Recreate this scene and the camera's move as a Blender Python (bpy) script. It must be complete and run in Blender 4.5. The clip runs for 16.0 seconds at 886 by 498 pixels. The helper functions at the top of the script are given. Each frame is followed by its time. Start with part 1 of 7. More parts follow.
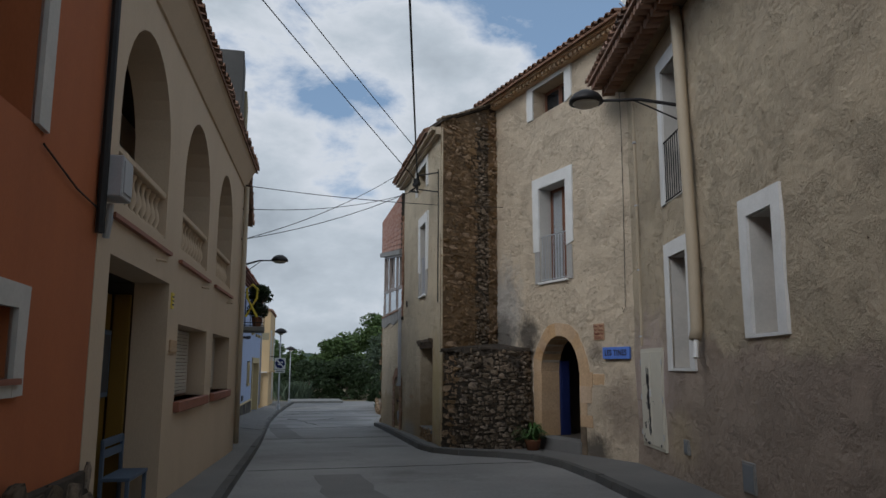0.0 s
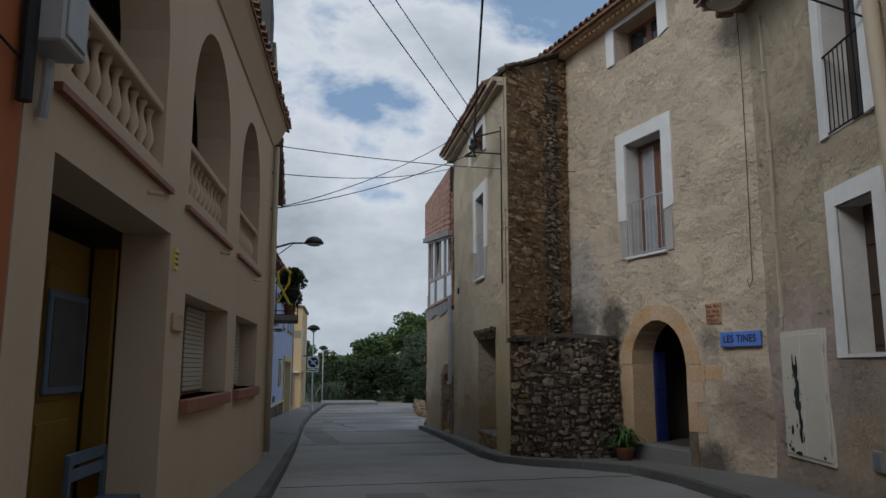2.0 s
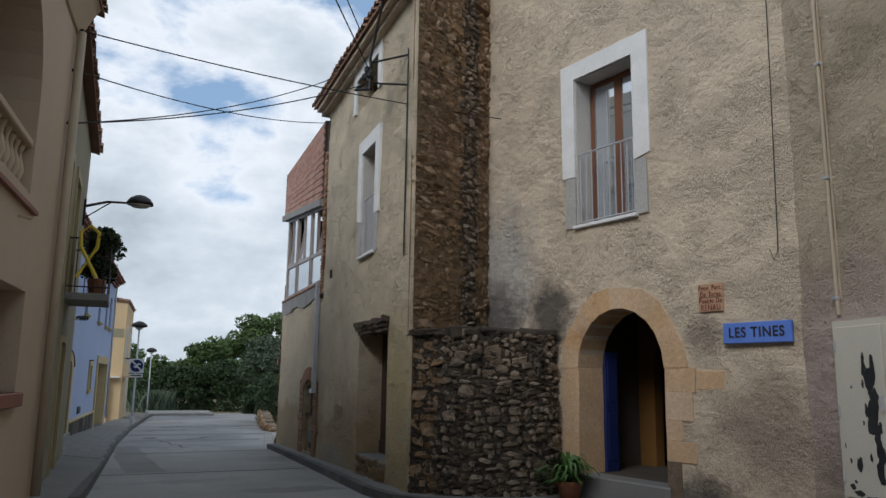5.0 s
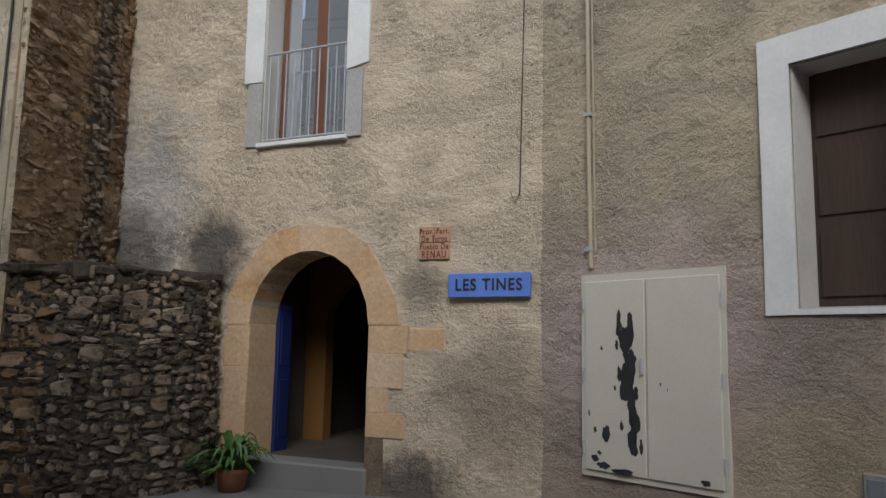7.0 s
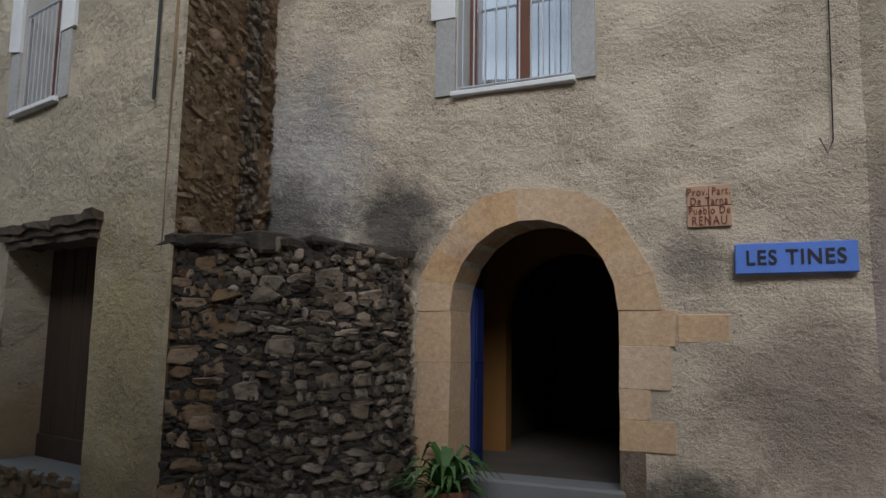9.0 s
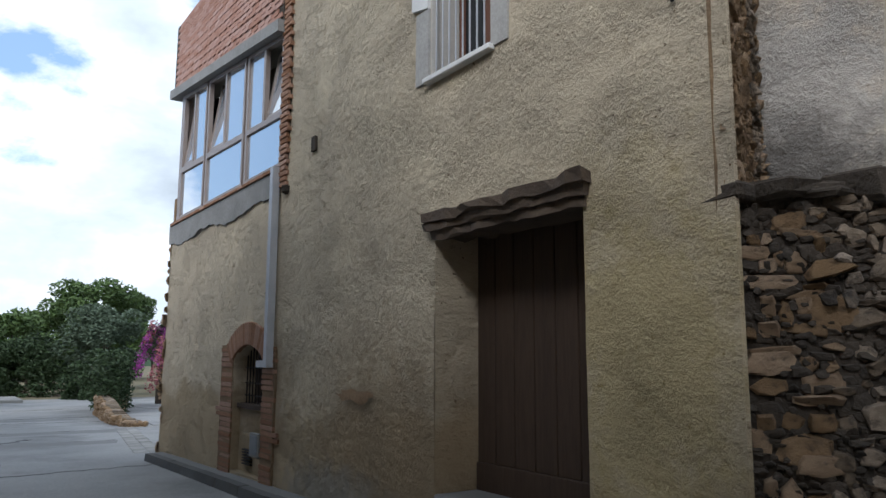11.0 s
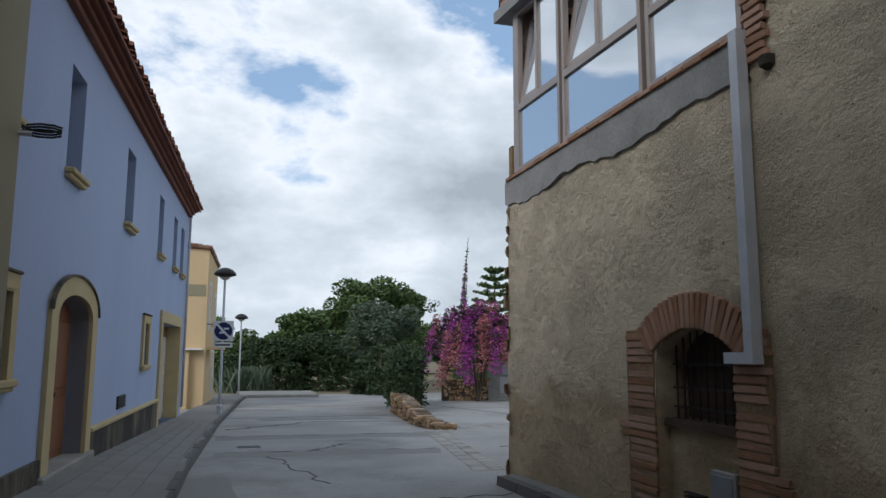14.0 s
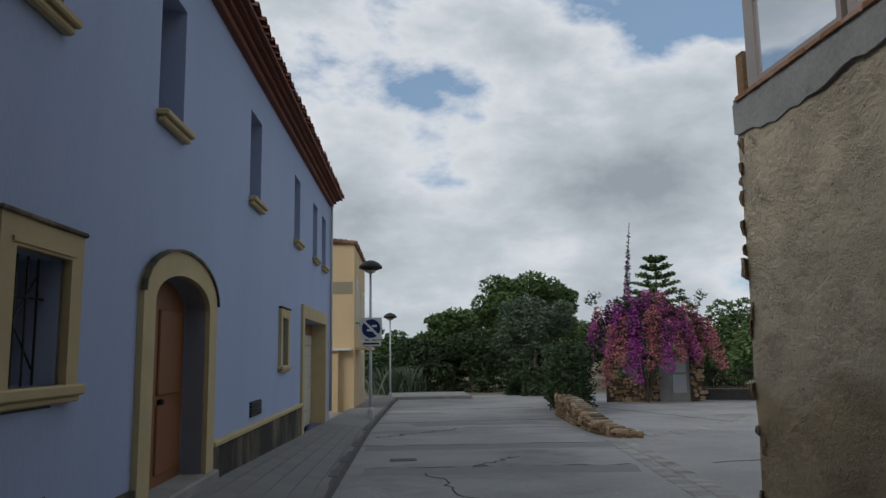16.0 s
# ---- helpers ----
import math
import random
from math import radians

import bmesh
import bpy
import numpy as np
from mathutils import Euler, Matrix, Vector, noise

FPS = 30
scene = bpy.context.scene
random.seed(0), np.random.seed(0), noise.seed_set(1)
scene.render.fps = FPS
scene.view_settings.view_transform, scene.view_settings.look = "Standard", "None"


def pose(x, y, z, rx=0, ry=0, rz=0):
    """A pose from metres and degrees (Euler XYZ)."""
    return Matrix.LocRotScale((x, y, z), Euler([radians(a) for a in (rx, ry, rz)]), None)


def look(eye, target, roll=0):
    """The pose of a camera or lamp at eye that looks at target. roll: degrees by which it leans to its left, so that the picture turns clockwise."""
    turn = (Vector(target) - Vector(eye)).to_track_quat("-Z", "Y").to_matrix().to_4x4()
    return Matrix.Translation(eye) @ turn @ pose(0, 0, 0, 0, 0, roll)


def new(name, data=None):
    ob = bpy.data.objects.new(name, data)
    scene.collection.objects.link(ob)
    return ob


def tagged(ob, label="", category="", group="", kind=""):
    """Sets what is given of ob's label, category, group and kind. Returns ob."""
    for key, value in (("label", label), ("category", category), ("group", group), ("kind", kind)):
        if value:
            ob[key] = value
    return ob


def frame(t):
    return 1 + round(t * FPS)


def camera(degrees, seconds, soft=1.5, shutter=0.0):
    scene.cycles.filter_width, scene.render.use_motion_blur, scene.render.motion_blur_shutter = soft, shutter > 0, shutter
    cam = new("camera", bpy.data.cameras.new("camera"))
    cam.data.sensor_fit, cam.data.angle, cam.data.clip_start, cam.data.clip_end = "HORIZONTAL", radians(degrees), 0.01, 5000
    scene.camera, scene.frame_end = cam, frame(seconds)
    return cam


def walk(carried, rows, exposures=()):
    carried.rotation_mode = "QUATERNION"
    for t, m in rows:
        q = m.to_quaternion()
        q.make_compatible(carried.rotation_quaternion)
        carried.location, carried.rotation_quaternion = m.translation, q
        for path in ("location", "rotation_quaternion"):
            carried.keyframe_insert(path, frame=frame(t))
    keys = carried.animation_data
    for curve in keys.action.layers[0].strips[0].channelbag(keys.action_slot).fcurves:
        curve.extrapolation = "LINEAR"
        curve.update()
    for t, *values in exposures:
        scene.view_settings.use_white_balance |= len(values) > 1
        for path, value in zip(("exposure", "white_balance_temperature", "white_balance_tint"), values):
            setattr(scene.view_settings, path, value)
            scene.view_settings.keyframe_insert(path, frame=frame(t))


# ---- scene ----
cam = camera(61.5, 16.0)
PATH = [
    (0, (-0.832, -1.957, 1.494), (-0.423, -0.024, 1.802), 0.2),
    (0.5, (-0.929, -1.25, 1.444), (-0.516, 0.682, 1.752), 0.1),
    (1, (-0.984, -0.495, 1.406), (-0.571, 1.437, 1.714), 0.1),
    (1.5, (-0.962, 0.275, 1.366), (-0.584, 2.214, 1.676), -0.2),
    (2, (-0.972, 0.995, 1.312), (-0.638, 2.942, 1.625), -0.0),
    (2.5, (-0.981, 1.721, 1.29), (-0.653, 3.668, 1.607), -0.0),
    (3, (-0.976, 2.452, 1.256), (-0.661, 4.401, 1.575), 0.1),
    (3.2, (-0.949, 2.723, 1.26), (-0.641, 4.672, 1.581), 0.0),
    (5.3, (-0.726, 5.623, 1.199), (0.126, 7.403, 1.526), 0.6),
    (5.5, (-0.72, 5.899, 1.221), (0.223, 7.64, 1.5), 0.7),
    (6, (-0.537, 6.486, 1.168), (0.643, 8.079, 1.428), 1.1),
    (6.5, (-0.488, 7.082, 1.156), (0.967, 8.43, 1.416), 1.1),
    (7, (-0.439, 7.685, 1.167), (1.156, 8.865, 1.424), 1.1),
    (7.5, (-0.32, 8.27, 1.175), (1.35, 9.341, 1.427), 1.0),
    (8, (-0.37, 8.93, 1.128), (1.314, 9.978, 1.386), 1.1),
    (8.5, (-0.338, 9.503, 1.091), (1.321, 10.589, 1.353), 0.9),
    (9, (-0.457, 10.268, 1.062), (1.125, 11.464, 1.317), 0.9),
    (9.5, (-0.534, 11.017, 1.009), (0.938, 12.346, 1.272), 0.6),
    (10, (-0.538, 11.758, 0.95), (0.781, 13.235, 1.229), 0.9),
    (10.2, (-0.586, 12.049, 0.975), (0.705, 13.551, 1.256), 0.6),
    (12.3, (-0.602, 14.765, 0.919), (0.197, 16.577, 1.196), 0.6),
    (12.5, (-0.594, 15.057, 0.914), (0.181, 16.881, 1.186), 0.4),
    (13, (-0.649, 15.764, 0.915), (0.066, 17.612, 1.19), 0.5),
    (13.5, (-0.696, 16.452, 0.915), (-0.083, 18.336, 1.191), 0.2),
    (14, (-0.743, 17.146, 0.91), (-0.207, 19.052, 1.186), 0.2),
    (14.5, (-0.785, 17.804, 0.886), (-0.319, 19.729, 1.163), -0.2),
    (15, (-0.798, 18.496, 0.879), (-0.469, 20.45, 1.153), -0.4),
    (15.5, (-0.749, 19.125, 0.848), (-0.518, 21.092, 1.124), -0.7),
    (16, (-0.675, 19.731, 0.82), (-0.513, 21.705, 1.098), -0.8),
]
walk(cam, [(t, look(eye, target, roll)) for t, eye, target, roll in PATH], [(0, -0.48, 6000, 10), (3.2, -0.48, 6000, 10), (5.5, 0.1, 6050, 10), (7, 0.32, 6100, 10), (8, 0.42, 6050, 10), (9, 0.08, 5850, 10), (10, 0.52, 5850, 10), (12.5, 0.34, 5900, 10), (14.5, -0.1, 6100, 10), (16, -0.42, 6250, 10)])

# ---- sky and sun ----
world = bpy.data.worlds.new("overcast_sky")
scene.world = world
world.use_nodes = True


def wire(tree, a, b):
    tree.links.new(a, b)


def build_sky():
    t = world.node_tree
    t.nodes.clear()
    N = t.nodes.new
    out, bg, sky = N("ShaderNodeOutputWorld"), N("ShaderNodeBackground"), N("ShaderNodeTexSky")
    sky.sky_type, sky.sun_disc = "NISHITA", False
    sky.sun_elevation, sky.sun_rotation = radians(36.8), radians(234)
    co = N("ShaderNodeTexCoord")
    def cloud(scale, detail, shift, rough=0.55):
        mp = N("ShaderNodeMapping"); mp.inputs["Location"].default_value = shift; mp.inputs["Scale"].default_value = (1, 1, 1.9)
        nz = N("ShaderNodeTexNoise"); nz.inputs["Scale"].default_value = scale; nz.inputs["Detail"].default_value = detail
        nz.inputs["Roughness"].default_value = rough; nz.inputs["Distortion"].default_value = 0.15
        wire(t, co.outputs["Generated"], mp.inputs[0]); wire(t, mp.outputs[0], nz.inputs["Vector"])
        return nz.outputs["Fac"]
    # heaped clouds: thin bright rims, grey where they are thick
    heap = N("ShaderNodeMath"); heap.operation = "MULTIPLY_ADD"; heap.inputs[1].default_value = 0.35
    wire(t, cloud(7.0, 8, (4.4, 1.7, 0.3), 0.6), heap.inputs[0]); wire(t, cloud(2.1, 5, (3.1, 0.4, 0.0), 0.45), heap.inputs[2])
    cover = N("ShaderNodeValToRGB")
    cover.color_ramp.elements[0].position, cover.color_ramp.elements[1].position = 0.59, 0.655
    wire(t, heap.outputs[0], cover.inputs[0])
    body = N("ShaderNodeValToRGB")
    e = body.color_ramp.elements
    e[0].position, e[0].color = 0.63, (0.98, 0.99, 1.0, 1)
    e[1].position, e[1].color = 0.88, (0.40, 0.445, 0.48, 1)
    m = e.new(0.72); m.color = (0.71, 0.76, 0.79, 1)
    wire(t, heap.outputs[0], body.inputs[0])
    blue = N("ShaderNodeMix"); blue.data_type = "RGBA"; blue.blend_type = "MIX"; blue.inputs["Factor"].default_value = 0.45
    sc = N("ShaderNodeVectorMath"); sc.operation = "SCALE"; sc.inputs["Scale"].default_value = 0.11
    wire(t, sky.outputs[0], sc.inputs[0])
    wire(t, sc.outputs[0], blue.inputs["A"]); blue.inputs["B"].default_value = (0.46, 0.66, 0.90, 1)
    mix = N("ShaderNodeMix"); mix.data_type = "RGBA"
    wire(t, cover.outputs[0], mix.inputs["Factor"]); wire(t, blue.outputs["Result"], mix.inputs["A"]); wire(t, body.outputs[0], mix.inputs["B"])
    bg.inputs["Strength"].default_value = 1.0
    wire(t, mix.outputs["Result"], bg.inputs["Color"]); wire(t, bg.outputs[0], out.inputs[0])


build_sky()
sun = new("sun", bpy.data.lights.new("sun", "SUN"))
sun.data.energy, sun.data.angle, sun.data.color = 1.75, radians(26), (1.0, 0.97, 0.93)
sun.matrix_world = look((-9, -6.5, 8.3), (0, 0, 0))


# ---- materials ----
def material(name, c1, c2, rough=0.85, scale=3.0, fine=40.0, bump=0.3, metal=0.0, c3=None, spots=0.0, streak=1.0, depth=0.005, per_piece=0.0, spec=0.3, voro=0.0, relief=False):
    """Two-scale colour variation with fine relief; c3: colour of scattered stains; relief: also paints shade into
    hollows.
    """
    m = bpy.data.materials.new(name)
    m.use_nodes = True
    t = m.node_tree
    N = t.nodes.new
    b = t.nodes["Principled BSDF"]
    co = N("ShaderNodeTexCoord")
    mp = N("ShaderNodeMapping"); mp.inputs["Scale"].default_value = (1, 1, 1.0 / streak)
    wire(t, co.outputs["Object"], mp.inputs[0])
    def noise_of(s, d=5, r=0.6):
        nz = N("ShaderNodeTexNoise"); nz.inputs["Scale"].default_value = s; nz.inputs["Detail"].default_value = d; nz.inputs["Roughness"].default_value = r
        wire(t, mp.outputs[0], nz.inputs["Vector"])
        return nz.outputs["Fac"]
    def ramp(src, lo, hi):
        rp = N("ShaderNodeMapRange"); rp.inputs["From Min"].default_value, rp.inputs["From Max"].default_value = lo, hi
        wire(t, src, rp.inputs["Value"])
        return rp.outputs["Result"]
    def blend(f, a, bb, mode="MIX"):
        x = N("ShaderNodeMix"); x.data_type = "RGBA"; x.blend_type = mode
        for sock, v in ((x.inputs["Factor"], f), (x.inputs["A"], a), (x.inputs["B"], bb)):
            if isinstance(v, (tuple, float, int)):
                sock.default_value = (*v, 1) if isinstance(v, tuple) else v
            else:
                wire(t, v, sock)
        return x.outputs["Result"]
    big, small = noise_of(scale), noise_of(fine, 4, 0.7)
    col = blend(ramp(big, 0.3, 0.7), c1, c2)
    if c3:
        col = blend(ramp(noise_of(scale * 0.55, 9, 0.72), 0.62 - spots, 0.72 - spots * 0.6), col, c3)
    calm = relief or bump <= 0.3
    dark = blend(ramp(small, 0.25, 0.75), (0.91, 0.91, 0.91) if calm else (0.76, 0.76, 0.76), (1.05, 1.05, 1.05) if calm else (1.14, 1.14, 1.14))
    col = blend(1.0, col, dark, "MULTIPLY")
    if per_piece:
        oi, hs = N("ShaderNodeObjectInfo"), N("ShaderNodeHueSaturation")
        gi = N("ShaderNodeNewGeometry")
        ad = N("ShaderNodeMath"); ad.operation = "ADD"
        wire(t, oi.outputs["Random"], ad.inputs[0]); wire(t, gi.outputs["Random Per Island"], ad.inputs[1])
        fr = N("ShaderNodeMath"); fr.operation = "FRACT"; wire(t, ad.outputs[0], fr.inputs[0])
        rr = N("ShaderNodeMapRange"); rr.inputs["To Min"].default_value, rr.inputs["To Max"].default_value = 1 - per_piece, 1 + per_piece
        wire(t, fr.outputs[0], rr.inputs["Value"]); wire(t, rr.outputs["Result"], hs.inputs["Value"])
        rs = N("ShaderNodeMapRange"); rs.inputs["To Min"].default_value, rs.inputs["To Max"].default_value = 1.15, 0.85
        wire(t, fr.outputs[0], rs.inputs["Value"]); wire(t, rs.outputs["Result"], hs.inputs["Saturation"])
        wire(t, col, hs.inputs["Color"]); col = hs.outputs["Color"]
    wire(t, col, b.inputs["Base Color"])
    b.inputs["Roughness"].default_value, b.inputs["Metallic"].default_value = rough, metal
    b.inputs["Specular IOR Level"].default_value = spec
    if bump:
        h = N("ShaderNodeMath"); h.operation = "ADD"
        mid = noise_of(5.5, 9, 0.66) if relief else noise_of(max(scale * 4, fine * 0.3), 5, 0.62)
        h.operation = "MULTIPLY_ADD"
        h.inputs[1].default_value = 0.28 if relief else 0.55
        wire(t, small, h.inputs[0]); wire(t, mid, h.inputs[2])
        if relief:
            # small shadows of the dabs and pits, multiplied into the base colour
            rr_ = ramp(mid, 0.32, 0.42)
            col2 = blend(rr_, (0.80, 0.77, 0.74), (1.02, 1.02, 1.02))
            pit_shade = ramp(noise_of(17.0, 3, 0.5), 0.30, 0.27)
            col2 = blend(pit_shade, col2, (0.35, 0.31, 0.27))
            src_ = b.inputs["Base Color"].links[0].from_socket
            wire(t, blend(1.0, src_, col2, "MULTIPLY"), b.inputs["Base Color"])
        hh = h.outputs[0]
        if voro:
            v = N("ShaderNodeTexVoronoi"); v.inputs["Scale"].default_value = voro; v.feature = "SMOOTH_F1"
            wire(t, mp.outputs[0], v.inputs["Vector"])
            h2 = N("ShaderNodeMath"); h2.operation = "SUBTRACT"
            wire(t, hh, h2.inputs[0]); wire(t, v.outputs["Distance"], h2.inputs[1]); hh = h2.outputs[0]
        bp = N("ShaderNodeBump"); bp.inputs["Strength"].default_value, bp.inputs["Distance"].default_value = bump, depth
        if relief:
            patch = N("ShaderNodeMapRange")
            for key, value in (("From Min", 0.36), ("From Max", 0.6), ("To Min", 0.55), ("To Max", 1.0)):
                patch.inputs[key].default_value = value
            wire(t, noise_of(1.7, 4), patch.inputs["Value"]); wire(t, patch.outputs["Result"], bp.inputs["Strength"])
        wire(t, hh, bp.inputs["Height"]); wire(t, bp.outputs[0], b.inputs["Normal"])
    return m


def cement_patch(m, colour, top, wobble=1.3):
    """Adds an area of other render below a wavering line, as patched by hand."""
    t = m.node_tree
    N = t.nodes.new
    b = t.nodes["Principled BSDF"]
    src = b.inputs["Base Color"].links[0].from_socket
    co, sep, nz = N("ShaderNodeTexCoord"), N("ShaderNodeSeparateXYZ"), N("ShaderNodeTexNoise")
    nz.inputs["Scale"].default_value, nz.inputs["Detail"].default_value = 0.9, 7
    wire(t, co.outputs["Object"], sep.inputs[0]); wire(t, co.outputs["Object"], nz.inputs["Vector"])
    a = N("ShaderNodeMath"); a.operation = "MULTIPLY_ADD"; a.inputs[1].default_value = wobble
    wire(t, nz.outputs["Fac"], a.inputs[0]); wire(t, sep.outputs[2], a.inputs[2])
    r = N("ShaderNodeMapRange"); r.inputs["From Min"].default_value, r.inputs["From Max"].default_value = top + 0.12, top - 0.12
    wire(t, a.outputs[0], r.inputs["Value"])
    mu = N("ShaderNodeMath"); mu.operation = "MULTIPLY"; mu.inputs[1].default_value = 0.75
    wire(t, r.outputs["Result"], mu.inputs[0])
    x = N("ShaderNodeMix"); x.data_type = "RGBA"; x.inputs["B"].default_value = (*colour, 1)
    wire(t, mu.outputs[0], x.inputs["Factor"]); wire(t, src, x.inputs["A"]); wire(t, x.outputs["Result"], b.inputs["Base Color"])
    return m


def leaf_material(name, c1, c2):
    m = material(name, c1, c2, 0.6, 1.5, 30, 0, per_piece=0.35, spec=0.25)
    m.node_tree.nodes["Principled BSDF"].inputs["Transmission Weight"].default_value = 0.0
    return m


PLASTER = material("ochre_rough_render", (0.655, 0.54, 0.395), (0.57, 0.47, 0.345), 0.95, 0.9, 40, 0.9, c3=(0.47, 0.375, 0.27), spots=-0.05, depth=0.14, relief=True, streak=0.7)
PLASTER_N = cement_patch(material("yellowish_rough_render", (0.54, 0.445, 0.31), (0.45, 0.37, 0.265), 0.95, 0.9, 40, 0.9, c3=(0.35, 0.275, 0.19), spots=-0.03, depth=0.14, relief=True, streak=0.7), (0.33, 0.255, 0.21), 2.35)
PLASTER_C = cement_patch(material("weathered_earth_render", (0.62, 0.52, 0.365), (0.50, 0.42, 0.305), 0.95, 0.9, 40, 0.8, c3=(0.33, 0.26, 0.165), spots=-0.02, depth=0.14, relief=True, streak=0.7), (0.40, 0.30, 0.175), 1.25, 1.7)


def stain(m, centre, radius, colour, strength=0.85, stretch=1.0):
    """A ragged weathering stain about one place of a wall."""
    t = m.node_tree
    N = t.nodes.new
    b = t.nodes["Principled BSDF"]
    src = b.inputs["Base Color"].links[0].from_socket
    co, sb, sc, ln, nz = N("ShaderNodeTexCoord"), N("ShaderNodeVectorMath"), N("ShaderNodeVectorMath"), N("ShaderNodeVectorMath"), N("ShaderNodeTexNoise")
    sb.operation, sc.operation, ln.operation = "SUBTRACT", "MULTIPLY", "LENGTH"
    sb.inputs[1].default_value = centre
    sc.inputs[1].default_value = (1, 1, 1 / stretch)
    nz.inputs["Scale"].default_value, nz.inputs["Detail"].default_value, nz.inputs["Roughness"].default_value = 3.5, 9, 0.75
    wire(t, co.outputs["Object"], sb.inputs[0]); wire(t, sb.outputs[0], sc.inputs[0]); wire(t, sc.outputs[0], ln.inputs[0]); wire(t, co.outputs["Object"], nz.inputs["Vector"])
    a = N("ShaderNodeMath"); a.operation = "MULTIPLY_ADD"; a.inputs[1].default_value = -1.8 * radius
    wire(t, nz.outputs["Fac"], a.inputs[0]); wire(t, ln.outputs["Value"], a.inputs[2])
    r = N("ShaderNodeMapRange"); r.inputs["From Min"].default_value, r.inputs["From Max"].default_value, r.inputs["To Max"].default_value = radius * 0.2, -radius * 0.45, strength
    wire(t, a.outputs[0], r.inputs["Value"])
    x = N("ShaderNodeMix"); x.data_type = "RGBA"; x.inputs["B"].default_value = (*colour, 1)
    wire(t, r.outputs["Result"], x.inputs["Factor"]); wire(t, src, x.inputs["A"]); wire(t, x.outputs["Result"], b.inputs["Base Color"])


stain(PLASTER, (4.45, 15.9, 2.7), 1.0, (0.42, 0.40, 0.37), 0.8, 1.5)
stain(PLASTER, (4.75, 14.75, 2.15), 0.55, (0.085, 0.075, 0.065), 0.9)
stain(PLASTER, (4.45, 15.9, 2.2), 0.7, (0.10, 0.09, 0.08), 0.75)
stain(PLASTER, (5.25, 12.3, -0.2), 0.55, (0.07, 0.062, 0.055), 0.85, 0.7)
stain(PLASTER, (5.5, 11.4, 0.6), 0.8, (0.25, 0.19, 0.15), 0.6)
stain(PLASTER, (5.3, 12.2, 1.75), 0.28, (0.25, 0.21, 0.17), 0.7)
stain(PLASTER_N, (5.35, 10.0, 1.3), 1.5, (0.47, 0.375, 0.335), 0.85, 0.8)
stain(PLASTER_N, (5.1, 8.6, 0.4), 0.8, (0.50, 0.40, 0.27), 0.8, 0.6)
stain(PLASTER_C, (2.86, 22.0, 0.4), 1.2, (0.24, 0.165, 0.09), 0.6, 0.8)
stain(PLASTER_C, (2.83, 19.0, 0.2), 1.6, (0.31, 0.22, 0.125), 0.6, 0.7)
stain(PLASTER_C, (2.8, 16.0, 0.9), 0.9, (0.46, 0.36, 0.15), 0.6, 1.6)
stain(PLASTER_C, (2.83, 20.0, -0.45), 1.3, (0.33, 0.31, 0.27), 0.7, 0.3)
CEMENT = material("grey_cement", (0.30, 0.29, 0.27), (0.22, 0.215, 0.20), 0.9, 2, 30, 0.4, c3=(0.16, 0.15, 0.14))
BANDGREY = material("pale_cement_band", (0.42, 0.405, 0.375), (0.35, 0.335, 0.31), 0.9, 3, 30, 0.4, c3=(0.46, 0.40, 0.32))
WHITE = material("white_limewash", (0.74, 0.73, 0.70), (0.64, 0.63, 0.60), 0.85, 3, 30, 0.25, c3=(0.5, 0.47, 0.42), spots=-0.04)
REVEAL = material("pale_reveal_render", (0.55, 0.52, 0.47), (0.47, 0.45, 0.41), 0.9, 3, 30, 0.25)
BEIGE = material("smooth_beige_paint", (0.56, 0.44, 0.31), (0.51, 0.40, 0.28), 0.85, 1.2, 60, 0.2, c3=(0.43, 0.335, 0.235), spots=-0.03, streak=3, depth=0.006)
ORANGE = material("terracotta_orange_paint", (0.42, 0.135, 0.05), (0.36, 0.115, 0.045), 0.85, 1.3, 60, 0.2, c3=(0.28, 0.10, 0.05), spots=-0.03, streak=3, depth=0.006)
BLUEWALL = material("pale_lavender_blue_paint", (0.37, 0.435, 0.61), (0.33, 0.395, 0.56), 0.8, 0.9, 60, 0.15, c3=(0.31, 0.37, 0.52), spots=-0.04, streak=4, depth=0.006)
YELLOWWALL = material("ochre_yellow_paint", (0.66, 0.48, 0.27), (0.58, 0.42, 0.235), 0.85, 0.8, 50, 0.15, c3=(0.33, 0.245, 0.15), spots=0.0, streak=3, depth=0.006)
OLIVEWALL = material("faded_olive_paint", (0.32, 0.285, 0.185), (0.27, 0.24, 0.16), 0.85, 1, 50, 0.2, c3=(0.26, 0.22, 0.14))
SANDSTONE = material("golden_sandstone", (0.56, 0.39, 0.24), (0.46, 0.315, 0.19), 0.9, 1.6, 24, 0.6, c3=(0.34, 0.20, 0.11), spots=0.03, per_piece=0.015, depth=0.02)
TRIMSTONE = material("yellow_reconstituted_stone", (0.52, 0.42, 0.23), (0.45, 0.36, 0.20), 0.85, 2, 60, 0.2, c3=(0.22, 0.175, 0.11), spots=-0.03)
STONE = material("lichened_fieldstone", (0.35, 0.27, 0.19), (0.17, 0.132, 0.096), 0.95, 2.2, 45, 0.9, c3=(0.05, 0.042, 0.035), spots=0.13, per_piece=0.5, depth=0.03)
STONE_WARM = material("warm_fieldstone", (0.40, 0.27, 0.155), (0.25, 0.165, 0.095), 0.95, 1.6, 45, 0.9, c3=(0.075, 0.058, 0.045), spots=0.06, per_piece=0.35, depth=0.03)
MORTAR = material("dark_earth_mortar", (0.085, 0.067, 0.05), (0.04, 0.034, 0.028), 1.0, 3, 30, 0.9, depth=0.03)
